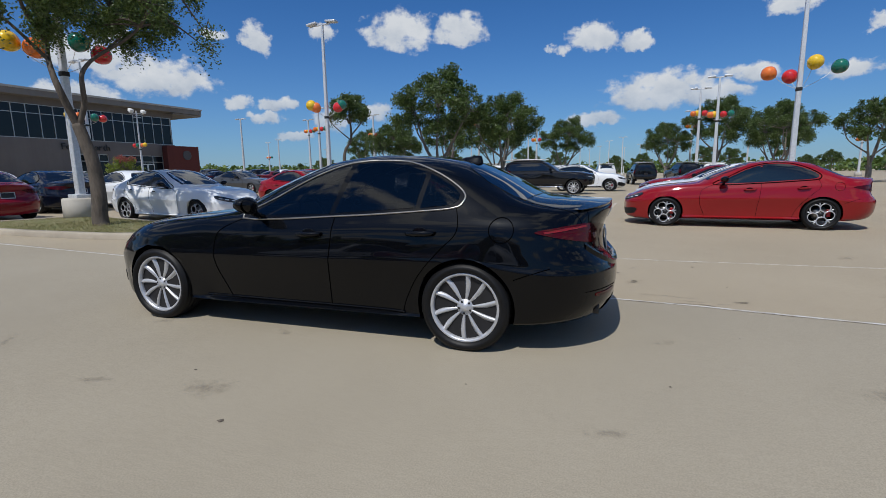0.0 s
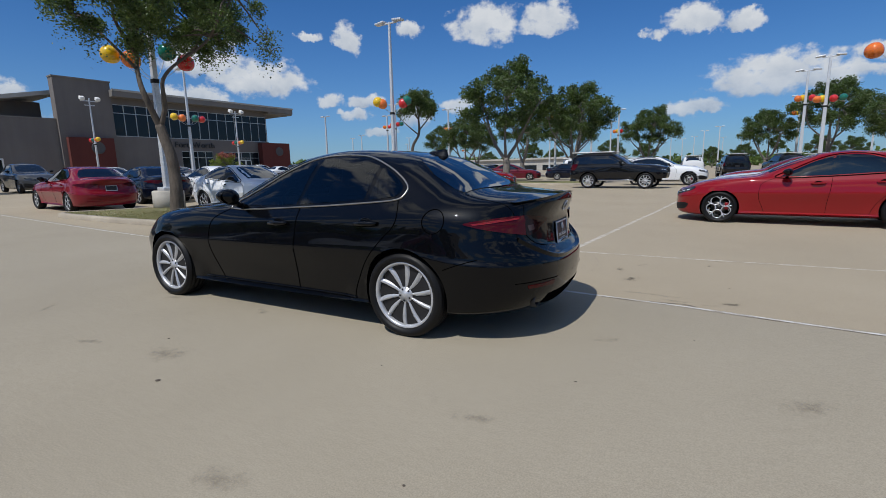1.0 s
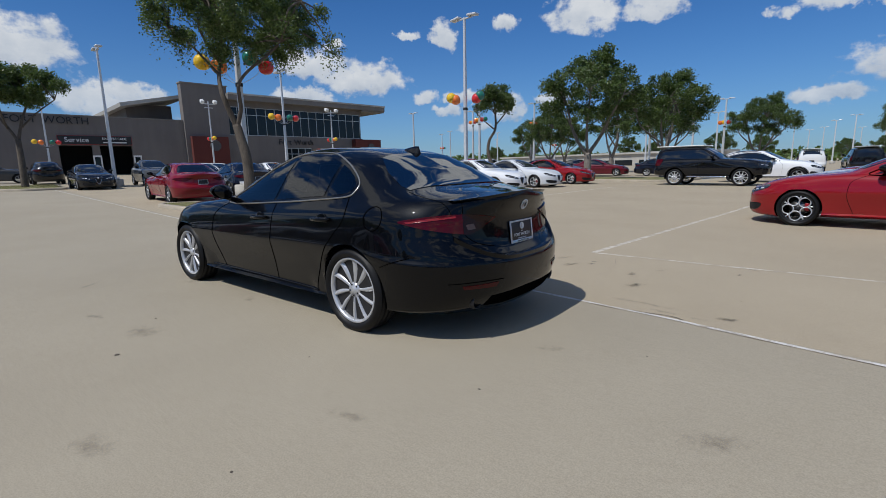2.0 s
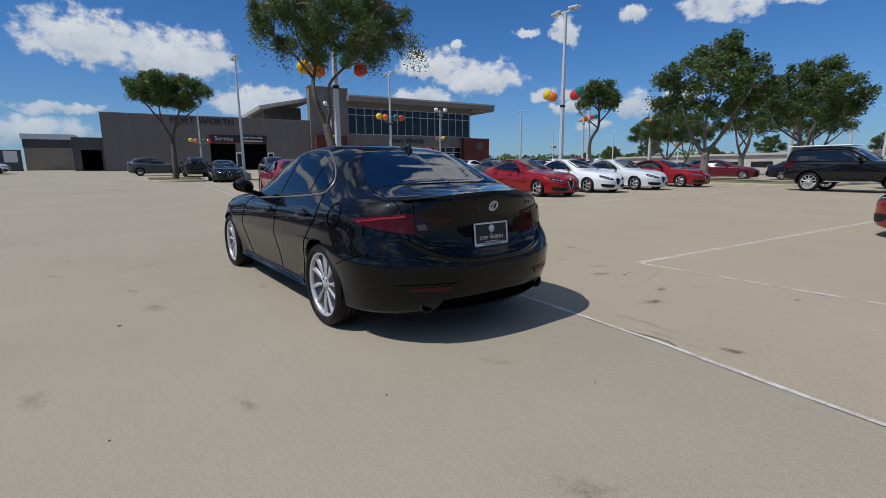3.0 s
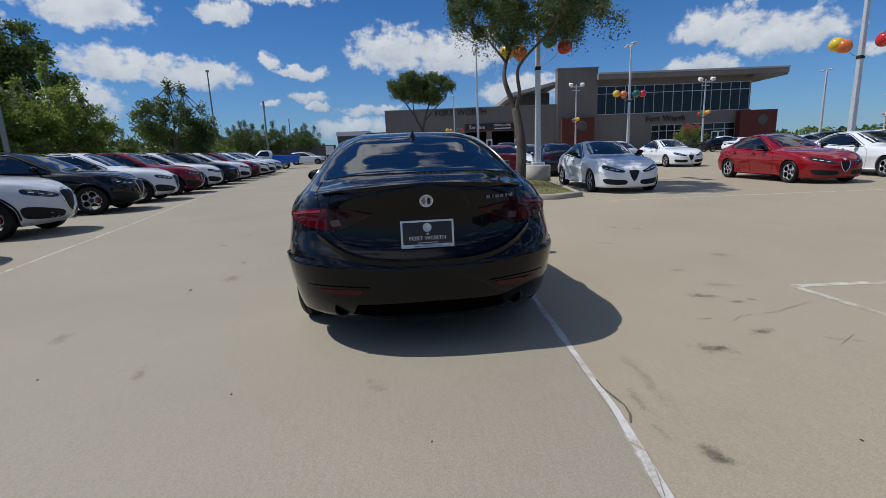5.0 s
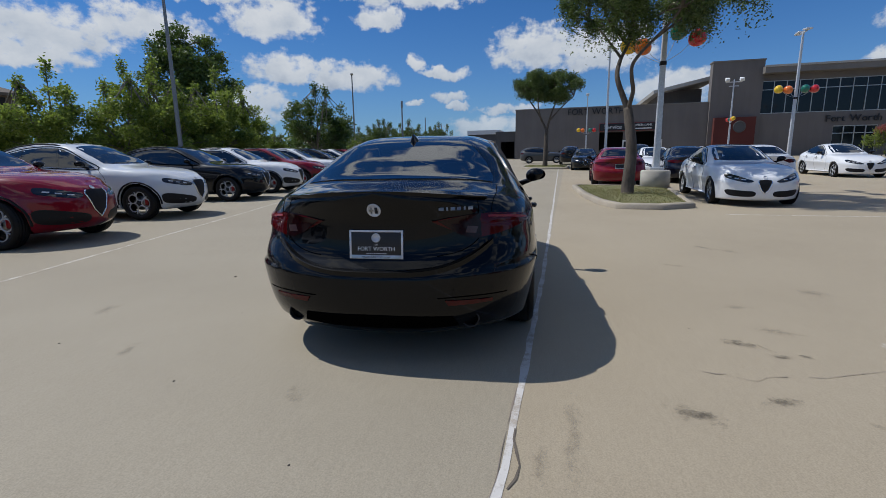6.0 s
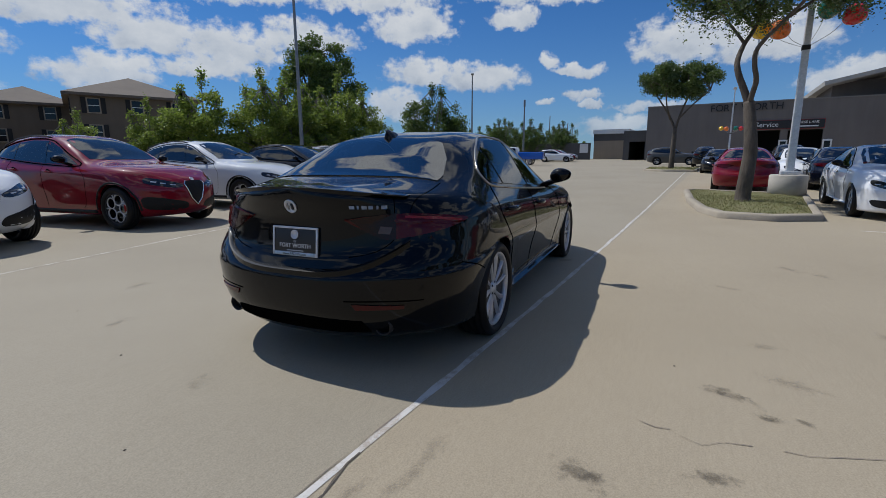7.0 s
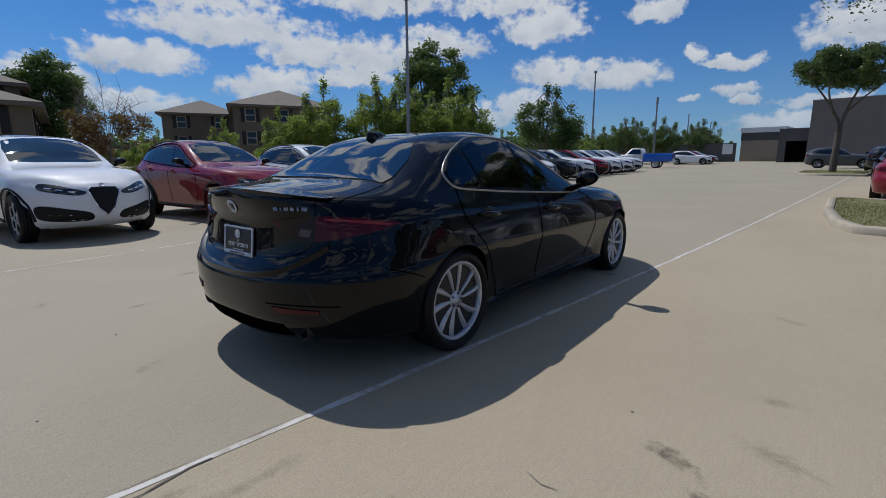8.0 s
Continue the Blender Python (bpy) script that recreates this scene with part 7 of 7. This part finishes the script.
def hero_details(car, body):
    # shark-fin aerial on the roof
    hit, _ = body.over(0.16, 0.0)
    fin = bmesh.new()
    rows = []
    for x, h, w in ((0.10, 0.004, 0.004), (0.07, 0.018, 0.020), (0.02, 0.036, 0.030), (-0.04, 0.058, 0.028), (-0.075, 0.064, 0.016), (-0.085, 0.030, 0.014), (-0.09, 0.004, 0.010)):
        zb = body.over(0.16 + x, 0.0)[0].z
        rows.append([fin.verts.new((0.16 + x, y, zb + z)) for y, z in ((-w - 0.008, -0.01), (-w * 0.5, h * 0.6), (0, h), (w * 0.5, h * 0.6), (w + 0.008, -0.01))])
    for a, b in zip(rows, rows[1:]):
        for k in range(4):
            fin.faces.new((a[k], a[k + 1], b[k + 1], b[k]))
    bmesh.ops.recalc_face_normals(fin, faces=fin.faces)
    part("aerial_fin", fin, "black", car, "black shark-fin aerial")
    # raised lip along the boot lid's trailing edge
    lip, rows = bmesh.new(), []
    for k in range(49):
        y = -0.62 + 1.24 * k / 48
        fade = min(1.0, (0.62 - abs(y)) / 0.20)
        sg, ay = (1 if y >= 0 else -1), max(abs(y), 0.001)
        tail_x = body.behind(ay, 0.955, sg)[0].x
        a = body.over(tail_x + 0.150, ay, sg)[0]
        b = body.over(tail_x + 0.055, ay, sg)[0]
        edge = Vector((tail_x - 0.010 * fade, y, b.z + 0.002 * fade))
        under = body.behind(ay, edge.z - 0.012 - 0.014 * fade, sg)[0]
        rows.append([lip.verts.new(p) for p in (a + Vector((0, 0, -0.001)), b + Vector((0, 0, 0.001 + 0.003 * fade)), edge, edge + Vector((0.002, 0, -0.006)), under + Vector((0.004, 0, 0)))])
    for p, q in zip(rows, rows[1:]):
        for k in range(4):
            lip.faces.new((p[k], p[k + 1], q[k + 1], q[k]))
    bmesh.ops.recalc_face_normals(lip, faces=lip.faces)
    part("boot_lip", lip, "black", car, "sharp lip on the boot lid").data.set_sharp_from_angle(angle=radians(30))
    # clean shelf where the bumper meets the recessed boot lid, sweeping up to the lamps
    shelf, rows = bmesh.new(), []
    for k in range(53):
        y = -0.66 + 1.32 * k / 52
        sg, ay = (1 if y >= 0 else -1), max(abs(y), 0.001)
        z0 = 0.600 + 0.165 * (ay / 0.66) ** 3.4
        outer = body.behind(ay, z0 - 0.040, sg)[0]
        inner = body.behind(ay, z0 + 0.040, sg)[0]
        rows.append([shelf.verts.new(p) for p in (outer + Vector((0.002, 0, 0)), outer.lerp(Vector((outer.x, y, z0)), 0.8) + Vector((-0.003, 0, 0)), Vector((outer.x + 0.010, y, z0)), Vector((inner.x - 0.010, y, z0 + 0.006)), inner + Vector((0.003, 0, 0)))])
    for p, q in zip(rows, rows[1:]):
        for k in range(4):
            shelf.faces.new((p[k], p[k + 1], q[k + 1], q[k]))
    bmesh.ops.recalc_face_normals(shelf, faces=shelf.faces)
    part("bumper_shelf", shelf, "black", car).data.set_sharp_from_angle(angle=radians(40))
    # badge, lettering bars
    hit, nrm = body.behind(0.0, 0.935)
    emblem(car, Matrix.Translation(hit) @ nrm.to_track_quat("Z", "Y").to_matrix().to_4x4(), 0.041, True)
    for k, w in enumerate((0.027, 0.010, 0.025, 0.022, 0.010, 0.027)):
        y = -0.375 - k * 0.031
        bar = []
        for dz in (-0.009, 0.009):
            for dy in (-w / 2, w / 2):
                h, n_ = body.behind(y + dy, 0.938 + dz)
                bar.append(h + n_ * 0.006)
        bm = data_bm([bar[0], bar[1], bar[3], bar[2]], [(0, 1, 2, 3)])
        bmesh.ops.solidify(bm, geom=bm.faces[:], thickness=0.004)
        part("name_bar", bm, "lamp_clear", car, "chrome bar in place of lettering")
    for sign in (1, -1):
        part("reflector", patch(body.behind, [(0.40, 0.432), (0.66, 0.428), (0.655, 0.408), (0.42, 0.400)], sign, 0.006, 2, 0.05), "lamp_red", car, "long red bumper reflector")
        part("bumper_slot", bead(body.behind, [(0.36, 0.445), (0.55, 0.452), (0.74, 0.450)], sign, 0.005, -0.002, False, 0.04), "gap", car)
        pipe = lathe([(0.052, -0.10), (0.052, 0.0), (0.048, 0.004), (0.044, 0.0), (0.044, -0.10)], 24, "X", closed=True)
        bmesh.ops.transform(pipe, matrix=Matrix.Rotation(math.pi, 4, "Z"), verts=pipe.verts)
        px = body.behind(0.535, 0.300)[0].x + 0.004
        bmesh.ops.translate(pipe, vec=(px, sign * 0.535, 0.300), verts=pipe.verts)
        tip = part("exhaust_tip", pipe, "dark_alloy", car, "dark round exhaust tip")
        part("exhaust_bore", lathe([(0.0, px + 0.03), (0.045, px + 0.03)], 18, "X", (0, sign * 0.535, 0.300)), "gap", tip)
        part("sill_strip", bead(body.side, [(2.30, 0.262), (1.6, 0.254), (0.8, 0.252), (0.46, 0.250)], sign, 0.009, 0.004, False, 0.08), "black", car)
        part("boot_gap", bead(body.over, [(-0.40, 0.655), (-0.62, 0.665), (-0.78, 0.640)], sign, 0.0028, 0.0, False, 0.03, n=4), "gap", car)
        part("boot_gap", bead(body.tail, [(43.5, 0.985), (43.5, 0.93), (43.2, 0.80), (42.0, 0.755), (36.0, 0.700), (26.0, 0.668)], sign, 0.0028, 0.0, False, 1.5, n=4), "gap", car)
    part("diffuser", patch(body.behind, [(0.44, 0.330), (0.47, 0.265), (0.30, 0.250), (0.0, 0.245), (-0.30, 0.250), (-0.47, 0.265), (-0.44, 0.330), (0.0, 0.335)], 1, 0.006, 3, 0.08), "gap", car, "matt black lower bumper")
    # cabin
    for y in (0.36, -0.36):
        for x, h in ((1.05, 0.0), (0.30, -0.075)):
            seat = part("seat", merge(box((0.50, 0.48, 0.16), (x + 0.18, y, 0.50 + h), 0.05), box((0.14, 0.46, 0.62), (x - 0.12, y, 0.83 + h), 0.05, Matrix.Rotation(radians(-14), 4, "Y"))), "seat", car)
            part("headrest", box((0.10, 0.26, 0.17), (x - 0.22, y, 1.175 + h), 0.04, Matrix.Rotation(radians(-8), 4, "Y")), "seat", seat)
    part("dashboard", box((0.42, 1.35, 0.28), (1.86, 0, 0.84), 0.08), "trim", car)
    part("steering_wheel", tube([(1.52 + 0.06 * math.sin(a), 0.36 + 0.18 * math.cos(a), 0.90 + 0.17 * math.sin(a)) for a in [k * math.pi / 9 for k in range(18)]], 0.016, 6, True), "seat", car)
    part("parcel_shelf", box((0.50, 1.12, 0.03), (-0.18, 0, 0.955), 0.01), "seat", car)
    part("cabin_floor", box((2.6, 1.3, 0.05), (0.95, 0, 0.34), 0.01), "trim", car)


hero_details(hero, hero_body)

# ---- parked saloons: one built, the rest copied with their own paint ----
base_saloon, _ = build_car(SEDAN, "red", "bright red saloon with dark five-hole wheels", on_ground(5.20, 8.15, 180 + LOT, 0), step=0.055, fine=1.0, wheels="holes", roof="red")


def repaint(car, paint, label, was="red"):
    tagged(car, label)
    for o in (car, *car.children_recursive):
        for slot in o.material_slots:
            if slot.material == M[was]:
                slot.link = "OBJECT"
                slot.material = M[paint]
    return car


TINY = ("panel_gap", "handle_recess", "mirror_glass", "mirror_stalk", "brake_caliper", "brake_disc", "hub_cap", "light_bar", "plate_holder", "sill_trim", "arch_trim", "roof_rail")


def far_copy(base, m):
    """A copy of a car; one far off goes without its smallest parts."""
    car = copy_thing(base, m)
    if m.translation.length > 34:
        for o in list(car.children_recursive):
            if o.name.split(".")[0] in TINY and not o.children:
                bpy.data.objects.remove(o)
    return car


def saloon(x, y, rz, paint, label, dark_roof=False):
    car = far_copy(base_saloon, on_ground(x, y, rz))
    for o in car.children:
        if dark_roof and o.name.startswith("roof_panel"):
            o.material_slots[0].link = "OBJECT"
            o.material_slots[0].material = M["charcoal"]
    return repaint(car, paint, label)


def rear_axle(front_x, front_y, rz, wheelbase=2.82):
    return front_x - math.cos(radians(rz)) * wheelbase, front_y - math.sin(radians(rz)) * wheelbase


# row that faces the aisle beside the near island
for fx, fy, paint, label in ((-8.75, 6.25, "white", "white saloon dappled by tree shade, black roof and dark wheels"), (-8.5, 12.1, "red", "bright red saloon with silver wheels in a row"), (-8.8, 15.6, "white", "white saloon in a row of parked cars"),
                             (-8.6, 18.9, "pearl", "pearl silver saloon in a row of parked cars"), (-8.5, 23.0, "red", "bright red saloon at the end of a row")):
    x, y = rear_axle(fx, fy, LOT)
    saloon(x, y, LOT, paint, label, fy < 13)
# backs towards the aisle
saloon(-15.1, 4.45, 180 + LOT, "crimson", "dark red saloon seen from behind, beside the island")
saloon(-16.6, 7.4, 180 + LOT, "navy", "dark blue saloon parked tail out")
saloon(-15.6, 9.6, 180 + LOT, "white", "white saloon parked tail out")
for x, y, rz, paint, label in ((-21.5, 7.2, LOT, "white", "white saloon facing the aisle"), (-32.2, 5.45, LOT, "charcoal", "black saloon facing the aisle"), (-27.0, 10.5, LOT, "white", "white saloon in a far row"), (-26.0, 13.6, LOT, "white", "white saloon in a far row"),
                               (-22.0, 15.3, LOT, "white", "white saloon in a far row"), (-33.0, 13.5, LOT, "white", "white saloon in a far row"), (-23.0, 22.0, LOT, "grey", "grey saloon far off"),
                               (-14.0, 37.0, 10, "maroon", "dark red saloon under the trees"), (-9.0, 38.0, 15, "navy", "dark blue saloon under the trees"), (-20.0, 38.5, 10, "charcoal", "black saloon under the trees"), (-15.5, 31.5, 5, "navy", "dark saloon beside an island")):
    saloon(x, y, rz, paint, label)
# a long row in the middle distance before the trees
for k, (paint, word) in enumerate((("charcoal", "black"), ("white", "white"), ("navy", "dark blue"), ("silver", "silver"), ("maroon", "dark red"), ("charcoal", "black"), ("white", "white"), ("grey", "dark grey"), ("red", "red"), ("navy", "dark blue"))):
    saloon(-44.0 + 3.1 * k, 34.5 + 0.5 * k, 84, paint, word + " saloon in a long row before the trees")
# row beyond the red saloon at the other side
for x, y, paint, label in ((5.6, 11.2, "white", "white saloon behind a red one"), (6.4, 14.2, "navy", "dark blue saloon in the same row"), (6.2, 17.4, "crimson", "dark red saloon in the same row"), (8.2, 22.5, "charcoal", "black saloon in the same row"), (8.0, 26.0, "charcoal", "black saloon in the same row")):
    saloon(x, y, 180 + LOT, paint, label)
for x, y, paint, label in ((11.6, 7.3, "charcoal", "black saloon parked back to back"), (11.8, 10.4, "red", "red saloon parked back to back"), (12.2, 13.4, "navy", "dark blue saloon parked back to back"), (12.0, 16.5, "maroon", "dark red saloon parked back to back")):
    saloon(x, y, LOT, paint, label)

# ---- crossovers facing the aisle on the other side ----
base_cross, cross_body = build_car(CROSSOVER, "white", "white crossover with black roof rails, parked nose out", on_ground(0.0, -9.35, 90), step=0.06, fine=0.9, wheels="holes", category="crossover", group="row of crossovers", name="crossover", roof="charcoal")

for sign in (1, -1):
    feet = [cross_body.over(x, 0.585, sign)[0] for x in (1.00, 0.85, 0.45, 0.0, -0.35, -0.52)]
    part("roof_rail", tube([p + Vector((0, 0, h)) for p, h in zip(feet, (-0.004, 0.030, 0.038, 0.036, 0.028, -0.004))], [0.014, 0.016, 0.016, 0.016, 0.016, 0.012], 8), "dark_alloy", base_cross, "black roof rail")
    part("sill_trim", bead(cross_body.side, [(2.36, 0.300), (1.4, 0.292), (0.46, 0.300)], sign, 0.034, -0.010, False, 0.10, n=8), "trim", base_cross, "black plastic sill")
    for cx in (0.0, 2.82):
        arch_line = [(cx + 0.438 * math.cos(a), 0.365 + 0.438 * math.sin(a)) for a in [radians(-4 + 188 * k / 16) for k in range(17)]]
        part("arch_trim", bead(cross_body.side, arch_line, sign, 0.020, -0.004, False, 0.08), "trim", base_cross, "dark plastic lip round the wheel arch")


def crossover(x, y, rz, paint, label):
    return repaint(far_copy(base_cross, on_ground(x, y, rz)), paint, label, "white")


HEAD = 95.0
base_cross.matrix_world = on_ground(*rear_axle(0.05, -6.72, HEAD), HEAD)
for fx, fy, paint, label in ((-2.90, -6.62, "crimson", "dark red crossover parked nose out"), (-6.15, -7.22, "pearl", "pearl white crossover parked nose out"), (-10.2, -7.85, "charcoal", "black crossover parked nose out"), (-13.1, -8.1, "white", "white crossover in the row"),
                             (-16.0, -8.3, "crimson", "dark red crossover in the row"), (-18.7, -8.45, "white", "white crossover in the row"), (-21.6, -8.6, "charcoal", "black crossover in the row"), (-24.4, -8.75, "white", "white crossover in the row"),
                             (-27.1, -8.9, "crimson", "dark red crossover in the row"), (-29.7, -9.0, "white", "white crossover in the row"), (-32.3, -9.1, "white", "white crossover in the row"), (-34.9, -9.2, "pearl", "pearl white crossover in the row"), (3.3, -6.3, "charcoal", "black crossover in the row"), (6.5, -5.9, "white", "white crossover in the row")):
    crossover(*rear_axle(fx, fy, HEAD), HEAD, paint, label)
for x, y, rz, paint, label in ((-61.5, -12.0, 95, "white", "white crossover near the yard wall"), (-64.6, -12.2, 95, "crimson", "dark red crossover near the yard wall"), (-67.8, -12.4, 95, "silver", "silver crossover near the yard wall"), (-48.0, 1.9, 84, "grey", "dark grey crossover in front of the service wall"),
                               (-41.5, 5.4, 180 + LOT, "charcoal", "black crossover behind the island"), (-34.0, 9.4, LOT, "grey", "grey crossover in a far row")):
    crossover(x, y, rz, paint, label)
for k in range(7):
    crossover(-50 + 3.2 * k, 40 + 0.4 * k + (9 if k % 2 else 0), 84, ("white", "silver", "grey", "white", "charcoal", "white", "red")[k], "crossover in a far row before the showroom")

# ---- boxy black four-wheel drive, white van, pickup ----
boxy, _ = build_car(BOXY, "charcoal", "boxy black four-wheel drive with a white roof rack", on_ground(-3.2, 23.5, LOT) @ Matrix.Scale(1.04, 4), step=0.07, fine=0.9, wheels="spokes", category="off-roader", group="", name="off_roader")
part("roof_rack", merge(box((2.2, 0.06, 0.05), (0.1, 0.55, 1.84), 0.02), box((2.2, 0.06, 0.05), (0.1, -0.55, 1.84), 0.02), box((2.1, 1.1, 0.03), (0.1, 0, 1.835), 0.01)), "white_trim", boxy)
part("side_step", merge(box((1.7, 0.10, 0.05), (1.4, 0.93, 0.42), 0.02), box((1.7, 0.10, 0.05), (1.4, -0.93, 0.42), 0.02)), "chrome", boxy)
van = copy_thing(base_cross, on_ground(-1.2, 27.5, LOT))
repaint(van, "white", "white people carrier behind the off-roader", "white")
for x, y, rz, paint, label in ((1.5, 45.0, 95, "white", "white off-roader far off"), (4.6, 41.0, 95, "charcoal", "black off-roader seen from behind"), (8.5, 44.0, 100, "charcoal", "black off-roader far off"), (-4.0, 50.0, 20, "white", "white off-roader far off"), (-9.0, 44.5, 20, "white", "white off-roader far off"), (12.0, 52.0, 20, "white", "white off-roader far off"), (16.0, 50.0, 20, "silver", "silver off-roader far off")):
    repaint(far_copy(boxy, on_ground(x, y, rz)), paint, label, "charcoal")


def pickup(x, y, rz):
    p = thing("pickup_truck", on_ground(x, y, rz), "blue pickup truck with a white cab and open bed", "pickup truck")
    b = Body(dict(BOXY, z=[t if t is None or k < 6 else [(px, pz) for px, pz in t] for k, t in enumerate(BOXY["z"])]), 0.09, 0.8)
    part("bed", box((2.55, 1.95, 0.74), (-0.50, 0, 0.98), 0.07), "blue", p, "blue load bed")
    part("rear_bumper", box((0.16, 1.9, 0.22), (-1.84, 0, 0.62), 0.04), "chrome", p)
    part("tail_lamp", merge(box((0.05, 0.14, 0.40), (-1.78, 0.88, 1.08), 0.015), box((0.05, 0.14, 0.40), (-1.78, -0.88, 1.08), 0.015)), "lamp_red", p)
    part("bed_liner", box((2.45, 1.65, 0.06), (-0.55, 0, 1.40), 0.02), "trim", p)
    cab = [(0.80, 0.60), (0.80, 1.25), (0.95, 1.85), (1.9, 1.88), (2.45, 1.30), (4.05, 1.22), (4.25, 1.0), (4.25, 0.62)]
    verts = [(px, 0.95 - max(0, pz - 1.25) * 0.32, pz) for px, pz in cab] + [(px, -0.95 + max(0, pz - 1.25) * 0.32, pz) for px, pz in cab]
    n = len(cab)
    bm = data_bm(verts, [tuple(range(n)), tuple(range(2 * n - 1, n - 1, -1))] + [(k, (k + 1) % n, n + (k + 1) % n, n + k) for k in range(n)])
    bmesh.ops.recalc_face_normals(bm, faces=bm.faces)
    bmesh.ops.bevel(bm, geom=bm.edges[:], offset=0.05, segments=2, affect="EDGES")
    part("cab", bm, "white", p, "white cab")
    for sign in (1, -1):
        bm = data_bm([(1.0, sign * 0.94, 1.30), (1.08, sign * 0.775, 1.78), (1.80, sign * 0.775, 1.78), (2.25, sign * 0.94, 1.32)], [(0, 1, 2, 3)])
        bmesh.ops.translate(bm, vec=(0, sign * 0.012, 0), verts=bm.verts)
        part("side_window", bm, "dark_glass", p)
    for x_ in (-0.35, 3.35):
        for sign in (1, -1):
            add_wheel(p, x_, sign * 0.83, 0.40, "spokes", 0.2, 0)
    return p


pickup(-46.3, -10.7, -84)
